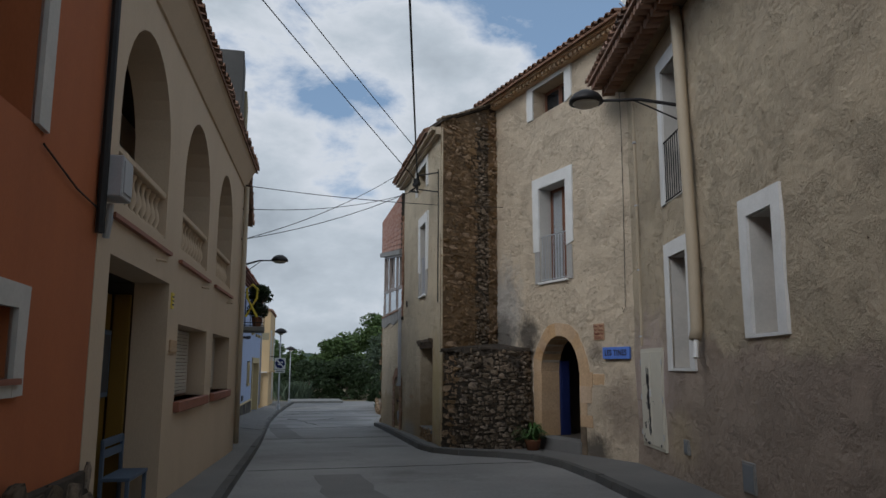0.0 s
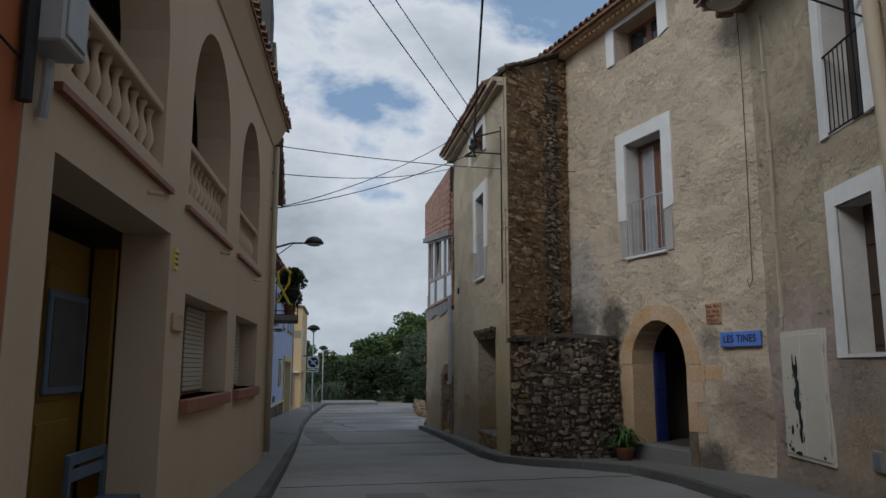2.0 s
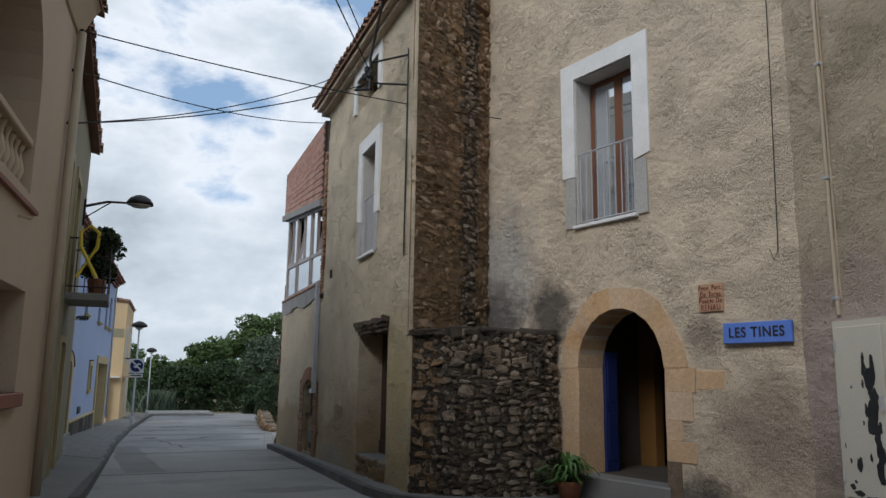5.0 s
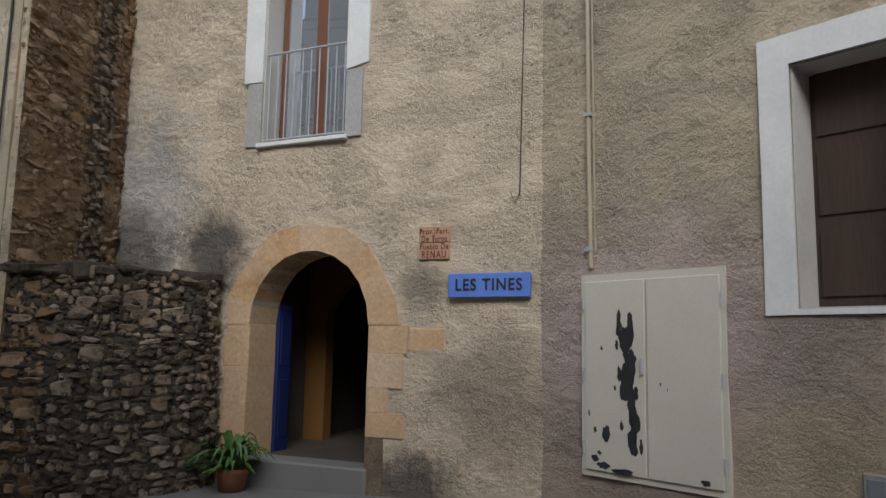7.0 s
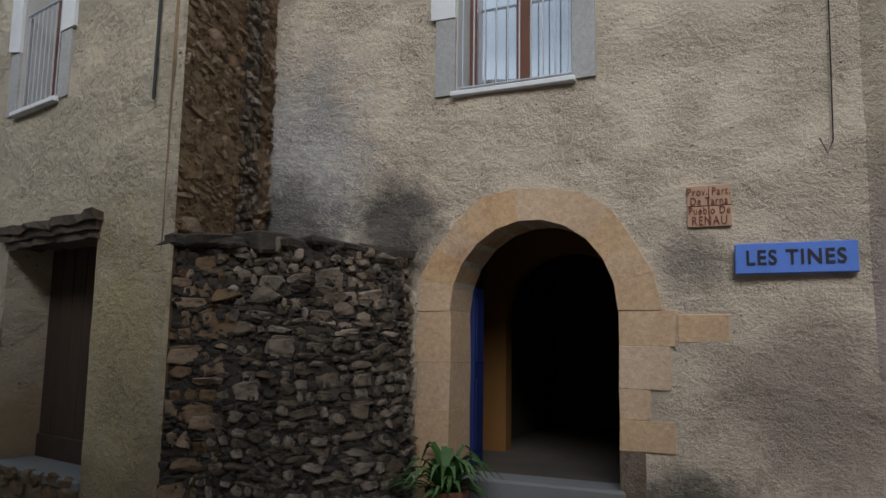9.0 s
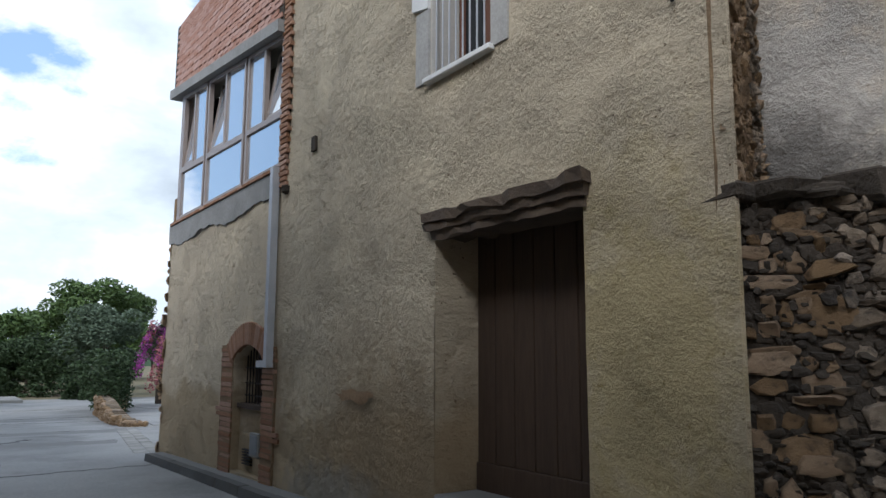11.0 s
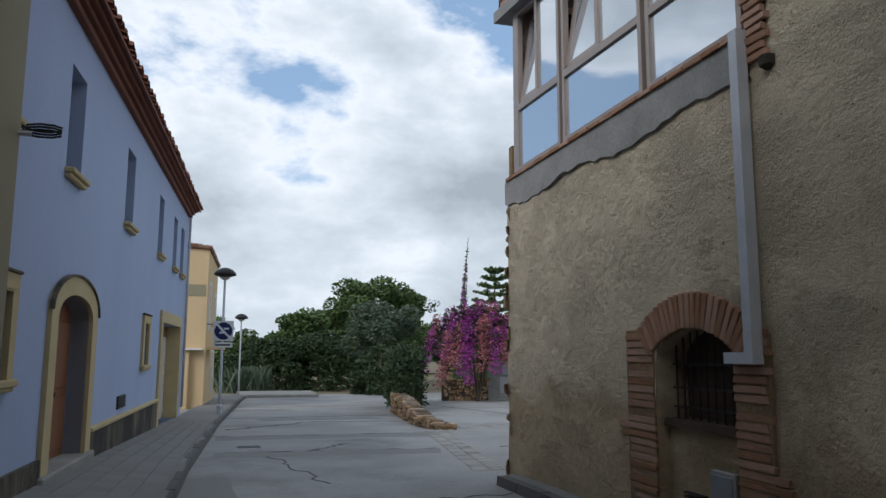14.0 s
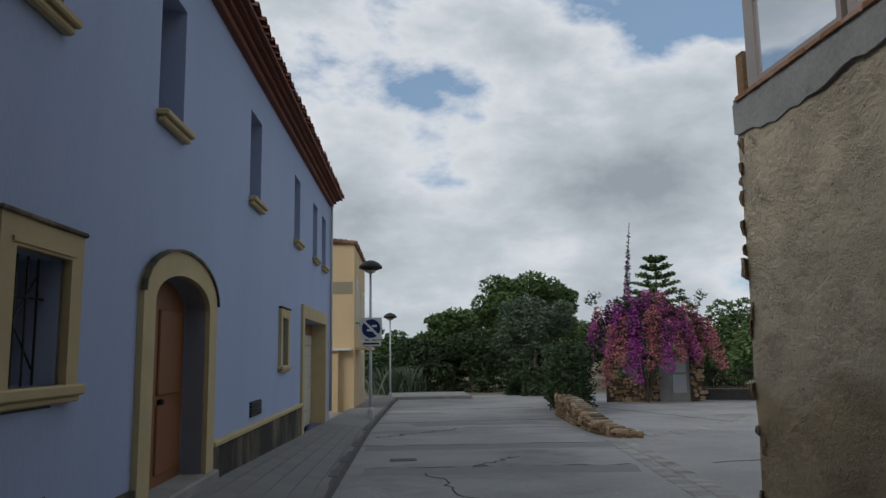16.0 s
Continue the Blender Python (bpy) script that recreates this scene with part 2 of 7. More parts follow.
MORTAR_WARM = material("ochre_earth_mortar", (0.27, 0.18, 0.10), (0.15, 0.105, 0.065), 1.0, 1.3, 30, 0.7, c3=(0.05, 0.04, 0.03), spots=0.08, depth=0.03)
BRICK = material("old_red_brick", (0.36, 0.20, 0.12), (0.25, 0.14, 0.09), 0.9, 4, 50, 0.6, c3=(0.27, 0.21, 0.15), spots=0.05, per_piece=0.22)
BRICKWALL = material("modern_red_brick", (0.42, 0.245, 0.185), (0.36, 0.205, 0.155), 0.9, 3, 50, 0.2, per_piece=0.12)
PLINTH = material("damp_blackened_render", (0.26, 0.22, 0.15), (0.14, 0.12, 0.085), 0.9, 2.2, 40, 0.4, c3=(0.035, 0.03, 0.026), spots=0.26, streak=3)
TILE = material("weathered_roof_tile", (0.30, 0.17, 0.11), (0.20, 0.125, 0.09), 0.9, 2, 40, 0.3, c3=(0.09, 0.08, 0.07), spots=0.04, per_piece=0.3)
TILE_RED = material("red_roof_tile", (0.22, 0.088, 0.058), (0.165, 0.07, 0.048), 0.85, 2, 40, 0.25, per_piece=0.2)
SILLTILE = material("red_clay_sill", (0.30, 0.12, 0.075), (0.24, 0.10, 0.065), 0.6, 3, 50, 0.15)
ROAD = material("worn_concrete_road", (0.33, 0.322, 0.31), (0.235, 0.23, 0.222), 0.75, 0.45, 26, 0.7, c3=(0.17, 0.165, 0.158), spots=0.10, depth=0.010)
PAVE = material("grey_pavement_concrete", (0.21, 0.205, 0.195), (0.165, 0.16, 0.153), 0.85, 0.6, 60, 0.3, c3=(0.14, 0.135, 0.125), depth=0.008, per_piece=0.06)
PAVER = material("pale_stone_paver", (0.34, 0.325, 0.30), (0.26, 0.25, 0.23), 0.85, 3, 40, 0.5, c3=(0.17, 0.16, 0.15), spots=0.04, per_piece=0.22)
KERB = material("kerb_concrete", (0.13, 0.127, 0.12), (0.09, 0.088, 0.083), 0.9, 1, 60, 0.4, per_piece=0.1)
EARTH = material("dry_earth", (0.20, 0.16, 0.10), (0.12, 0.11, 0.06), 1.0, 0.2, 8, 0.3)
CRACK = material("dark_tar_joint", (0.055, 0.053, 0.05), (0.085, 0.08, 0.075), 0.9, 2, 40, 0.2)
PATCH = material("repaired_concrete", (0.235, 0.228, 0.218), (0.195, 0.19, 0.183), 0.85, 1, 70, 0.35, depth=0.006)
WOOD_DARK = material("dark_weathered_wood", (0.075, 0.048, 0.032), (0.05, 0.034, 0.025), 0.8, 2, 40, 0.4, streak=12, depth=0.008)
WOOD_BEAM = material("old_grey_beam_wood", (0.13, 0.095, 0.065), (0.075, 0.055, 0.042), 0.9, 4, 60, 0.7, depth=0.02)
WOOD_RED = material("varnished_brown_wood", (0.18, 0.08, 0.045), (0.14, 0.062, 0.037), 0.5, 2, 50, 0.2, streak=10, depth=0.004)
WOOD_DOOR = material("brown_panel_wood", (0.235, 0.095, 0.035), (0.19, 0.075, 0.03), 0.5, 1.5, 50, 0.2, streak=10, depth=0.004)
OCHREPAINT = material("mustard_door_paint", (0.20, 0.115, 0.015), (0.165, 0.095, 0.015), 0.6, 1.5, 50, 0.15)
BLUEPAINT = material("deep_blue_paint", (0.014, 0.024, 0.11), (0.01, 0.018, 0.085), 0.6, 2, 50, 0.15)
BENCHBLUE = material("blue_grey_bench_paint", (0.10, 0.14, 0.20), (0.08, 0.11, 0.16), 0.6, 3, 50, 0.2)
SIGNBLUE = material("sign_blue_paint", (0.12, 0.22, 0.62), (0.10, 0.19, 0.54), 0.55, 4, 60, 0.15, c3=(0.08, 0.13, 0.34), spots=-0.04)
BLACK = material("black_letter_paint", (0.02, 0.02, 0.025), (0.035, 0.03, 0.03), 0.6, 6, 60, 0)
IRON = material("dark_iron", (0.03, 0.03, 0.032), (0.05, 0.045, 0.042), 0.5, 6, 60, 0.15, metal=0.6)
GREYMETAL = material("galvanised_steel", (0.52, 0.53, 0.55), (0.44, 0.45, 0.47), 0.45, 5, 60, 0.1, metal=0.25)
PALEPAINT = material("pale_grey_green_metal_paint", (0.60, 0.565, 0.47), (0.56, 0.525, 0.435), 0.5, 2, 60, 0.1, c3=(0.46, 0.43, 0.36), spots=-0.08)
FLAKE = material("bare_grey_undercoat", (0.055, 0.057, 0.062), (0.075, 0.077, 0.08), 0.7, 6, 60, 0.2)
PLASTICGREY = material("grey_plastic", (0.40, 0.41, 0.42), (0.36, 0.37, 0.38), 0.5, 3, 60, 0.05)
BOXGREY = material("weathered_grey_cover", (0.20, 0.215, 0.23), (0.16, 0.17, 0.18), 0.6, 4, 60, 0.1)
PIPEPAINT = material("beige_downpipe_paint", (0.46, 0.38, 0.27), (0.40, 0.33, 0.235), 0.6, 2, 60, 0.1, streak=4)
ALU = material("brown_grey_aluminium", (0.33, 0.27, 0.235), (0.29, 0.24, 0.21), 0.4, 4, 60, 0.05, metal=0.3)
SHUTTER = material("cream_roller_shutter", (0.52, 0.48, 0.40), (0.47, 0.43, 0.36), 0.6, 3, 60, 0.1)
# Room colours darkened to carry the indoor shade
DARKROOM = material("shade_toned_interior", (0.08, 0.065, 0.05), (0.06, 0.05, 0.04), 0.9, 2, 40, 0.1)
OCHREROOM = material("shade_toned_ochre", (0.19, 0.09, 0.022), (0.15, 0.072, 0.018), 0.9, 2, 40, 0.1)
TERRACOTTA = material("terracotta_pot", (0.26, 0.11, 0.06), (0.21, 0.09, 0.05), 0.85, 5, 60, 0.2)
PLAQUE = material("orange_glazed_tile", (0.46, 0.29, 0.18), (0.40, 0.25, 0.155), 0.4, 4, 60, 0.1)
REDPAINT = material("dark_red_brown_paint", (0.16, 0.04, 0.03), (0.13, 0.03, 0.025), 0.6, 4, 60, 0)
SIGNWHITE = material("white_sign_enamel", (0.7, 0.7, 0.7), (0.65, 0.65, 0.65), 0.4, 4, 60, 0)
YELLOWPAINT = material("yellow_plastic", (0.75, 0.58, 0.06), (0.68, 0.52, 0.06), 0.5, 4, 60, 0)
CABLE = material("black_cable", (0.015, 0.015, 0.015), (0.025, 0.025, 0.025), 0.6, 6, 60, 0)
BARK = material("grey_brown_bark", (0.12, 0.09, 0.065), (0.075, 0.06, 0.045), 0.95, 3, 25, 0.6)
LEAF_PINE = leaf_material("pine_needles", (0.10, 0.15, 0.045), (0.06, 0.10, 0.032))
LEAF_DARK = leaf_material("dark_evergreen_leaves", (0.04, 0.065, 0.024), (0.028, 0.046, 0.018))
LEAF_OLIVE = leaf_material("silvery_olive_leaves", (0.10, 0.135, 0.085), (0.065, 0.09, 0.055))
LEAF_GREEN = leaf_material("fresh_green_leaves", (0.08, 0.16, 0.04), (0.05, 0.10, 0.03))
BLOOM = leaf_material("magenta_bracts", (0.36, 0.06, 0.30), (0.27, 0.045, 0.24))
BLOOM_PINK = leaf_material("faded_pink_bracts", (0.42, 0.15, 0.17), (0.33, 0.115, 0.12))
FARWOOD = material("distant_woodland", (0.045, 0.075, 0.04), (0.03, 0.055, 0.03), 1.0, 0.05, 0.6, 0.6, depth=0.5)


def glass(name, tint=(0.02, 0.024, 0.028), rough=0.03):
    m = bpy.data.materials.new(name)
    m.use_nodes = True
    b = m.node_tree.nodes["Principled BSDF"]
    b.inputs["Base Color"].default_value = (*tint, 1)
    b.inputs["Roughness"].default_value, b.inputs["Specular IOR Level"].default_value = rough, 0.5
    b.inputs["IOR"].default_value = 1.5
    t = m.node_tree
    nz, bp = t.nodes.new("ShaderNodeTexNoise"), t.nodes.new("ShaderNodeBump")
    nz.inputs["Scale"].default_value = 1.3
    bp.inputs["Strength"].default_value, bp.inputs["Distance"].default_value = 0.05, 0.02
    wire(t, nz.outputs["Fac"], bp.inputs["Height"]); wire(t, bp.outputs[0], b.inputs["Normal"])
    return m


GLASS = glass("window_glass")
MIRRORGLASS = glass("sun_control_glass", (0.16, 0.18, 0.20), 0.02)
MIRRORGLASS.node_tree.nodes["Principled BSDF"].inputs["Metallic"].default_value = 0.75
MIRRORGLASS.node_tree.nodes["Principled BSDF"].inputs["Base Color"].default_value = (0.62, 0.66, 0.70, 1)


# ---- building blocks ----
def thing(name, at, label, category, group="", kind=""):
    ob = new(name)
    ob.location = at
    ob.empty_display_size = 0.1
    return tagged(ob, label, category, group, kind)


def part(name, bm, mat, parent=None, label="", smooth=False):
    me = bpy.data.meshes.new(name)
    bmesh.ops.recalc_face_normals(bm, faces=bm.faces)
    bm.to_mesh(me)
    bm.free()
    for m in (mat if isinstance(mat, (list, tuple)) else [mat]):
        me.materials.append(m)
    if smooth:
        me.polygons.foreach_set("use_smooth", [True] * len(me.polygons))
    ob = new(name, me)
    if parent is not None:
        ob.parent = parent
        if parent.type == "EMPTY":
            ob.matrix_parent_inverse = parent.matrix_basis.inverted()
    return tagged(ob, label)


class Facade:
    """Local places on an upright face: s along it, d into the building, z up."""
    def __init__(self, a, b, inward):
        self.a = Vector((a[0], a[1], 0))
        self.u = (Vector((b[0], b[1], 0)) - self.a)
        self.length = self.u.length
        self.u.normalize()
        n = Vector((-self.u.y, self.u.x, 0))
        self.n = n if n.dot(Vector((inward[0], inward[1], 0))) > 0 else -n

    def __call__(self, s, d, z):
        return self.a + self.u * s + self.n * d + Vector((0, 0, z))


def box(bm, M, s0, s1, d0, d1, z0, z1, bevel=0.0):
    v = [bm.verts.new(M(s, d, z)) for s in (s0, s1) for d in (d0, d1) for z in (z0, z1)]
    fs = [bm.faces.new([v[i] for i in q]) for q in ((0, 1, 3, 2), (4, 6, 7, 5), (0, 4, 5, 1), (2, 3, 7, 6), (0, 2, 6, 4), (1, 5, 7, 3))]
    if bevel:
        es = list({e for f in fs for e in f.edges})
        bmesh.ops.bevel(bm, geom=es, offset=bevel, segments=1, affect="EDGES")
    return v


def W(s, d, z):
    return Vector((s, d, z))


def boxm(M, *a, bevel=0.0):
    bm = bmesh.new()
    box(bm, M, *a, bevel=bevel)
    return bm


def tube(bm, pts, r, n=8, cap=True, r1=None):
    pts = [Vector(p) for p in pts]
    rings = []
    for i, p in enumerate(pts):
        d = (pts[min(i + 1, len(pts) - 1)] - pts[max(i - 1, 0)]).normalized()
        ref = Vector((0, 0, 1)) if abs(d.z) < 0.9 else Vector((1, 0, 0))
        a = d.cross(ref).normalized()
        b = d.cross(a)
        rr = r if r1 is None else r + (r1 - r) * i / max(1, len(pts) - 1)
        rings.append([bm.verts.new(p + (a * math.cos(k * math.tau / n) + b * math.sin(k * math.tau / n)) * rr) for k in range(n)])
    for A, B in zip(rings, rings[1:]):
        for k in range(n):
            bm.faces.new((A[k], A[(k + 1) % n], B[(k + 1) % n], B[k]))
    if cap:
        bm.faces.new(rings[0])
        bm.faces.new(rings[-1])
    return bm


def tubem(pts, r, n=8, r1=None):
    return tube(bmesh.new(), pts, r, n, r1=r1)


def lathe(bm, centre, profile, n=12):
    rings = [[bm.verts.new(Vector(centre) + Vector((r * math.cos(k * math.tau / n), r * math.sin(k * math.tau / n), z))) for k in range(n)] for r, z in profile]
    for A, B in zip(rings, rings[1:]):
        for k in range(n):
            bm.faces.new((A[k], A[(k + 1) % n], B[(k + 1) % n], B[k]))
    bm.faces.new(rings[0])
    bm.faces.new(rings[-1])
    return bm


def arch_points(sa, sb, zs, zt, n=14):
    """From the springing at sa over the crown to the springing at sb."""
    c, r, h = (sa + sb) / 2, (sb - sa) / 2, zt - zs
    return [(c - r * math.cos(math.pi * k / n), zs + h * math.sin(math.pi * k / n)) for k in range(n + 1)]


def wall_mesh(M, s0, s1, z0, z1, holes, T, rough=0.0, step=0.3):
    """A thick wall with openings that go through it. holes: (sa, sb, za, zb, springing or None)."""
    bm = bmesh.new()
    S, Z = {s0, s1}, {z0, z1}
    for sa, sb, za, zb, sp in holes:
        S |= {sa, sb}
        Z |= {za, zb}
    def fill(vals):
        vals = sorted(vals)
        out = []
        for a, b in zip(vals, vals[1:]):
            n = max(1, round((b - a) / step))
            out += [a + (b - a) * k / n for k in range(n)]
        return out + [vals[-1]]
    S, Z = fill(S), fill(Z)
    def dep(s, z):
        return rough * (noise.noise(M(s, 0, z) * 0.9) * 1.3 + noise.noise(M(s, 0, z) * 2.7) * 0.7) if rough else 0.0
    front, back = {}, {}
    def vert(store, s, z, d):
        k = (round(s, 4), round(z, 4))
        if k not in store:
            store[k] = bm.verts.new(M(s, d, z))
        return store[k]
    for a, b in zip(S, S[1:]):
        for c, e in zip(Z, Z[1:]):
            ms, mz = (a + b) / 2, (c + e) / 2
            if any(sa < ms < sb and za < mz < zb for sa, sb, za, zb, sp in holes):
                continue
            bm.faces.new([vert(front, s, z, dep(s, z)) for s, z in ((a, c), (b, c), (b, e), (a, e))])
            bm.faces.new([vert(back, s, z, T) for s, z in ((a, c), (b, c), (b, e), (a, e))])
    for sa, sb, za, zb, sp in holes:
        if sp is None:
            loop = [(sa, za), (sa, zb), (sb, zb), (sb, za)]
        else:
            arc = arch_points(sa, sb, sp, zb)
            loop = [(sa, za)] + arc + [(sb, za)]
            mid = len(arc) // 2
            for d in (0.0, T):
                for corner, seq in (((sa, zb), arc[:mid + 1]), ((sb, zb), arc[mid:])):
                    for p, q in zip(seq, seq[1:]):
                        if abs(p[0] - q[0]) + abs(p[1] - q[1]) > 1e-5:
                            bm.faces.new([bm.verts.new(M(x, d + (dep(x, z) if d == 0 else 0), z)) for x, z in (corner, p, q)])
        for p, q in zip(loop, loop[1:] + loop[:1]):
            bm.faces.new([bm.verts.new(M(x, d, z)) for x, z, d in ((*p, dep(*p)), (*q, dep(*q)), (*q, T), (*p, T))])
    for a, b in zip(S, S[1:]):
        for z in (z0, z1):
            if (round(a, 4), round(z, 4)) in front and (round(b, 4), round(z, 4)) in front:
                bm.faces.new([front[(round(a, 4), round(z, 4))], front[(round(b, 4), round(z, 4))], back[(round(b, 4), round(z, 4))], back[(round(a, 4), round(z, 4))]])
    for c, e in zip(Z, Z[1:]):
        for s in (s0, s1):
            k, l = (round(s, 4), round(c, 4)), (round(s, 4), round(e, 4))
            if k in front and l in front:
                bm.faces.new([front[k], front[l], back[l], back[k]])
    bmesh.ops.remove_doubles(bm, verts=bm.verts, dist=0.0005)
    return bm


def shell(M, s0, s1, d0, d1, z0, z1):
    """The unseen rest of a building: two ends, the back and a flat lid."""
    bm = bmesh.new()
    for a, b in (((s0, d0), (s0, d1)), ((s0, d1), (s1, d1)), ((s1, d1), (s1, d0))):
        bm.faces.new([bm.verts.new(M(*p, z)) for p, z in ((a, z0), (b, z0), (b, z1), (a, z1))])
    bm.faces.new([bm.verts.new(M(s, d, z1)) for s, d in ((s0, d0), (s1, d0), (s1, d1), (s0, d1))])
    bmesh.ops.remove_doubles(bm, verts=bm.verts, dist=0.001)
    return bm


def tile_roof(M, s0, s1, d0, d1, z0, slope, pitch=0.21, mat=TILE, parent=None, r=0.085):
    """Rows of barrel tiles running up the slope from the eave at d0."""
    bm = bmesh.new()
    n = int((s1 - s0) / pitch)
    rng = random.Random(int(s1 * 100))
    for i in range(n + 1):
        s = s0 + (s1 - s0) * i / n
        L = 0.42
        for k in range(int(math.ceil((d1 - d0) / (L * 0.85)))):
            a = d0 + k * L * 0.85 - rng.uniform(0, 0.04)
            b = min(a + L, d1)
            lift = rng.uniform(-0.008, 0.012) + (0.012 if k % 2 else 0)
            prev = None
            for d, rr in ((a, r), (b, r * 0.82)):
                z = z0 + (d - d0) * slope + lift - (0.012 if d == b else 0)
                ring = [bm.verts.new(M(s + rr * math.cos(q), d, z + rr * math.sin(q))) for q in [math.pi * j / 5 for j in range(6)]]
                inner = [bm.verts.new(M(s + rr * 0.8 * math.cos(q), d, z + rr * 0.8 * math.sin(q))) for q in [math.pi * j / 5 for j in range(6)]]
                if prev:
                    for j in range(5):
                        bm.faces.new((prev[j], prev[j + 1], ring[j + 1], ring[j]))
                else:
                    for j in range(5):
                        bm.faces.new((inner[j], inner[j + 1], ring[j + 1], ring[j]))
                prev = ring
    v = [bm.verts.new(M(s, d, z0 - 0.02 - q + (d - d0) * slope)) for q in (0, 0.05) for s, d in ((s0 - 0.1, d0 + 0.03), (s1 + 0.1, d0 + 0.03), (s1 + 0.1, d1), (s0 - 0.1, d1))]
    for q in ((0, 1, 2, 3), (7, 6, 5, 4), (0, 4, 5, 1), (1, 5, 6, 2), (2, 6, 7, 3), (3, 7, 4, 0)):
        bm.faces.new([v[i] for i in q])
    zt = z0 - 0.02 + (d1 - d0) * slope
    bm.faces.new([bm.verts.new(M(s, d, z)) for s, d, z in ((s0 - 0.1, d1, zt), (s1 + 0.1, d1, zt), (s1 + 0.1, 2 * d1 - d0, z0 - 0.02), (s0 - 0.1, 2 * d1 - d0, z0 - 0.02))])
    for s in (s0 + 0.02, s1 - 0.02):
        bm.faces.new([bm.verts.new(M(s, d, z)) for d, z in ((d0 + 0.4, z0 - 0.08), (d1, zt - 0.06), (2 * d1 - d0 - 0.4, z0 - 0.08))])
    ob = part("roof", bm, mat, parent, "rows of weathered clay barrel tiles")
    return ob


def surround(M, sa, sb, za, zb, w, mat, parent, name="window_surround", bottom=0.0, proud=0.035, side_z=None):
    """A painted band round an opening: jambs and head, open below unless bottom is given."""
    bm = bmesh.new()
    zl = (za if side_z is None else side_z) - bottom
    rng = random.Random(int(sa * 1000 + zb * 77))
    def j():
        return rng.uniform(-0.012, 0.012)
    ring = [(sa - w + j(), zl + j()), (sa - w + j(), (zl + zb) / 2), (sa - w + j(), zb + w + j()), ((sa + sb) / 2, zb + w + j()), (sb + w + j(), zb + w + j()), (sb + w + j(), (zl + zb) / 2), (sb + w + j(), zl + j() + (0.0 if side_z is None else 0.06)), (sb, zl), (sb, zb), (sa, zb), (sa, zl)]
    A = [[bm.verts.new(M(x, d, z)) for x, z in ring] for d in (-proud, 0.02)]
    bm.faces.new(A[0])
    for k in range(len(ring)):
        k2 = (k + 1) % len(ring)
        bm.faces.new((A[0][k], A[0][k2], A[1][k2], A[1][k]))
    if bottom:
        box(bm, M, sa - 0.005, sb + 0.005, -proud + 0.002, 0.02, za - bottom, za)
    return part(name, bm, mat, parent, "uneven painted band")


def casement(M, sa, sb, za, zb, d, parent, frame_mat, leaves=2, bar=0.06, glassmat=None, mid=None):
    bm = bmesh.new()
    w = (sb - sa) / leaves
    for k in range(leaves):
        a, b = sa + k * w, sa + (k + 1) * w
        for q in ((a, a + bar, za, zb), (b - bar, b, za, zb), (a + bar, b - bar, za, za + bar), (a + bar, b - bar, zb - bar, zb)):
            box(bm, M, q[0], q[1], d, d + 0.05, q[2], q[3])
        if mid:
            box(bm, M, a + bar, b - bar, d + 0.005, d + 0.045, mid - bar / 2, mid + bar / 2)
    fr = part("window_frame", bm, frame_mat, parent)
    for k in range(leaves):
        part("pane", boxm(M, sa + k * w + bar * 0.8, sa + (k + 1) * w - bar * 0.8, d + 0.02, d + 0.028, za + bar * 0.8, zb - bar * 0.8), glassmat or GLASS, fr)
    return fr


def railing(M, sa, sb, za, zb, d, parent, mat, n, r=0.008):
    rail = part("railing", tubem([M(sa, d, zb), M(sb, d, zb)], 0.014, 6), mat, parent, "thin iron railing")
    part("bottom_rail", tubem([M(sa, d, za + 0.05), M(sb, d, za + 0.05)], 0.011, 6), mat, rail)
    for k in range(n):
        s = sa + (sb - sa) * (k + 0.5) / n
        part("bar", tubem([M(s, d, za + 0.05), M(s, d, zb)], r, 5), mat, rail)
    return rail


def stone_mesh(rng, w, h, t):
    """One rough, split stone, about w by h, t deep; x along, y out of the wall, z up."""
    bm = bmesh.new()
    n = rng.choice((6, 7, 7, 8, 9))
    ang = sorted(math.tau * (k + rng.uniform(-0.38, 0.38)) / n for k in range(n))
    out = []
    for q in ang:
        c, s_ = math.cos(q), math.sin(q)
        f = 1 / max(abs(c), abs(s_)) ** 0.75 * rng.uniform(0.78, 1.04)
        out.append((c * f * w / 2, s_ * f * h / 2))
    base = [bm.verts.new((x, t, z)) for x, z in out]
    rim = [bm.verts.new((x, -t * rng.uniform(0.15, 0.6), z)) for x, z in out]
    tilt, tz = rng.uniform(-0.35, 0.35), rng.uniform(-0.3, 0.5)
    top = [bm.verts.new((x * (0.8 + rng.uniform(-0.1, 0.08)), -t * (0.85 + tilt * x / w * 2 + tz * z / h * 2 + rng.uniform(-0.12, 0.12)), z * (0.76 + rng.uniform(-0.12, 0.1)))) for x, z in out]
    mid = bm.verts.new((rng.uniform(-0.15, 0.15) * w, -t * rng.uniform(0.85, 1.1), rng.uniform(-0.15, 0.15) * h))
    for A, B in ((base, rim), (rim, top)):
        for k in range(n):
            bm.faces.new((A[k], A[(k + 1) % n], B[(k + 1) % n], B[k]))
    for k in range(n):
        bm.faces.new((top[k], top[(k + 1) % n], mid))
    bmesh.ops.recalc_face_normals(bm, faces=bm.faces)
    me = bpy.data.meshes.new("stone")
    bm.to_mesh(me)
    bm.free()
    return me


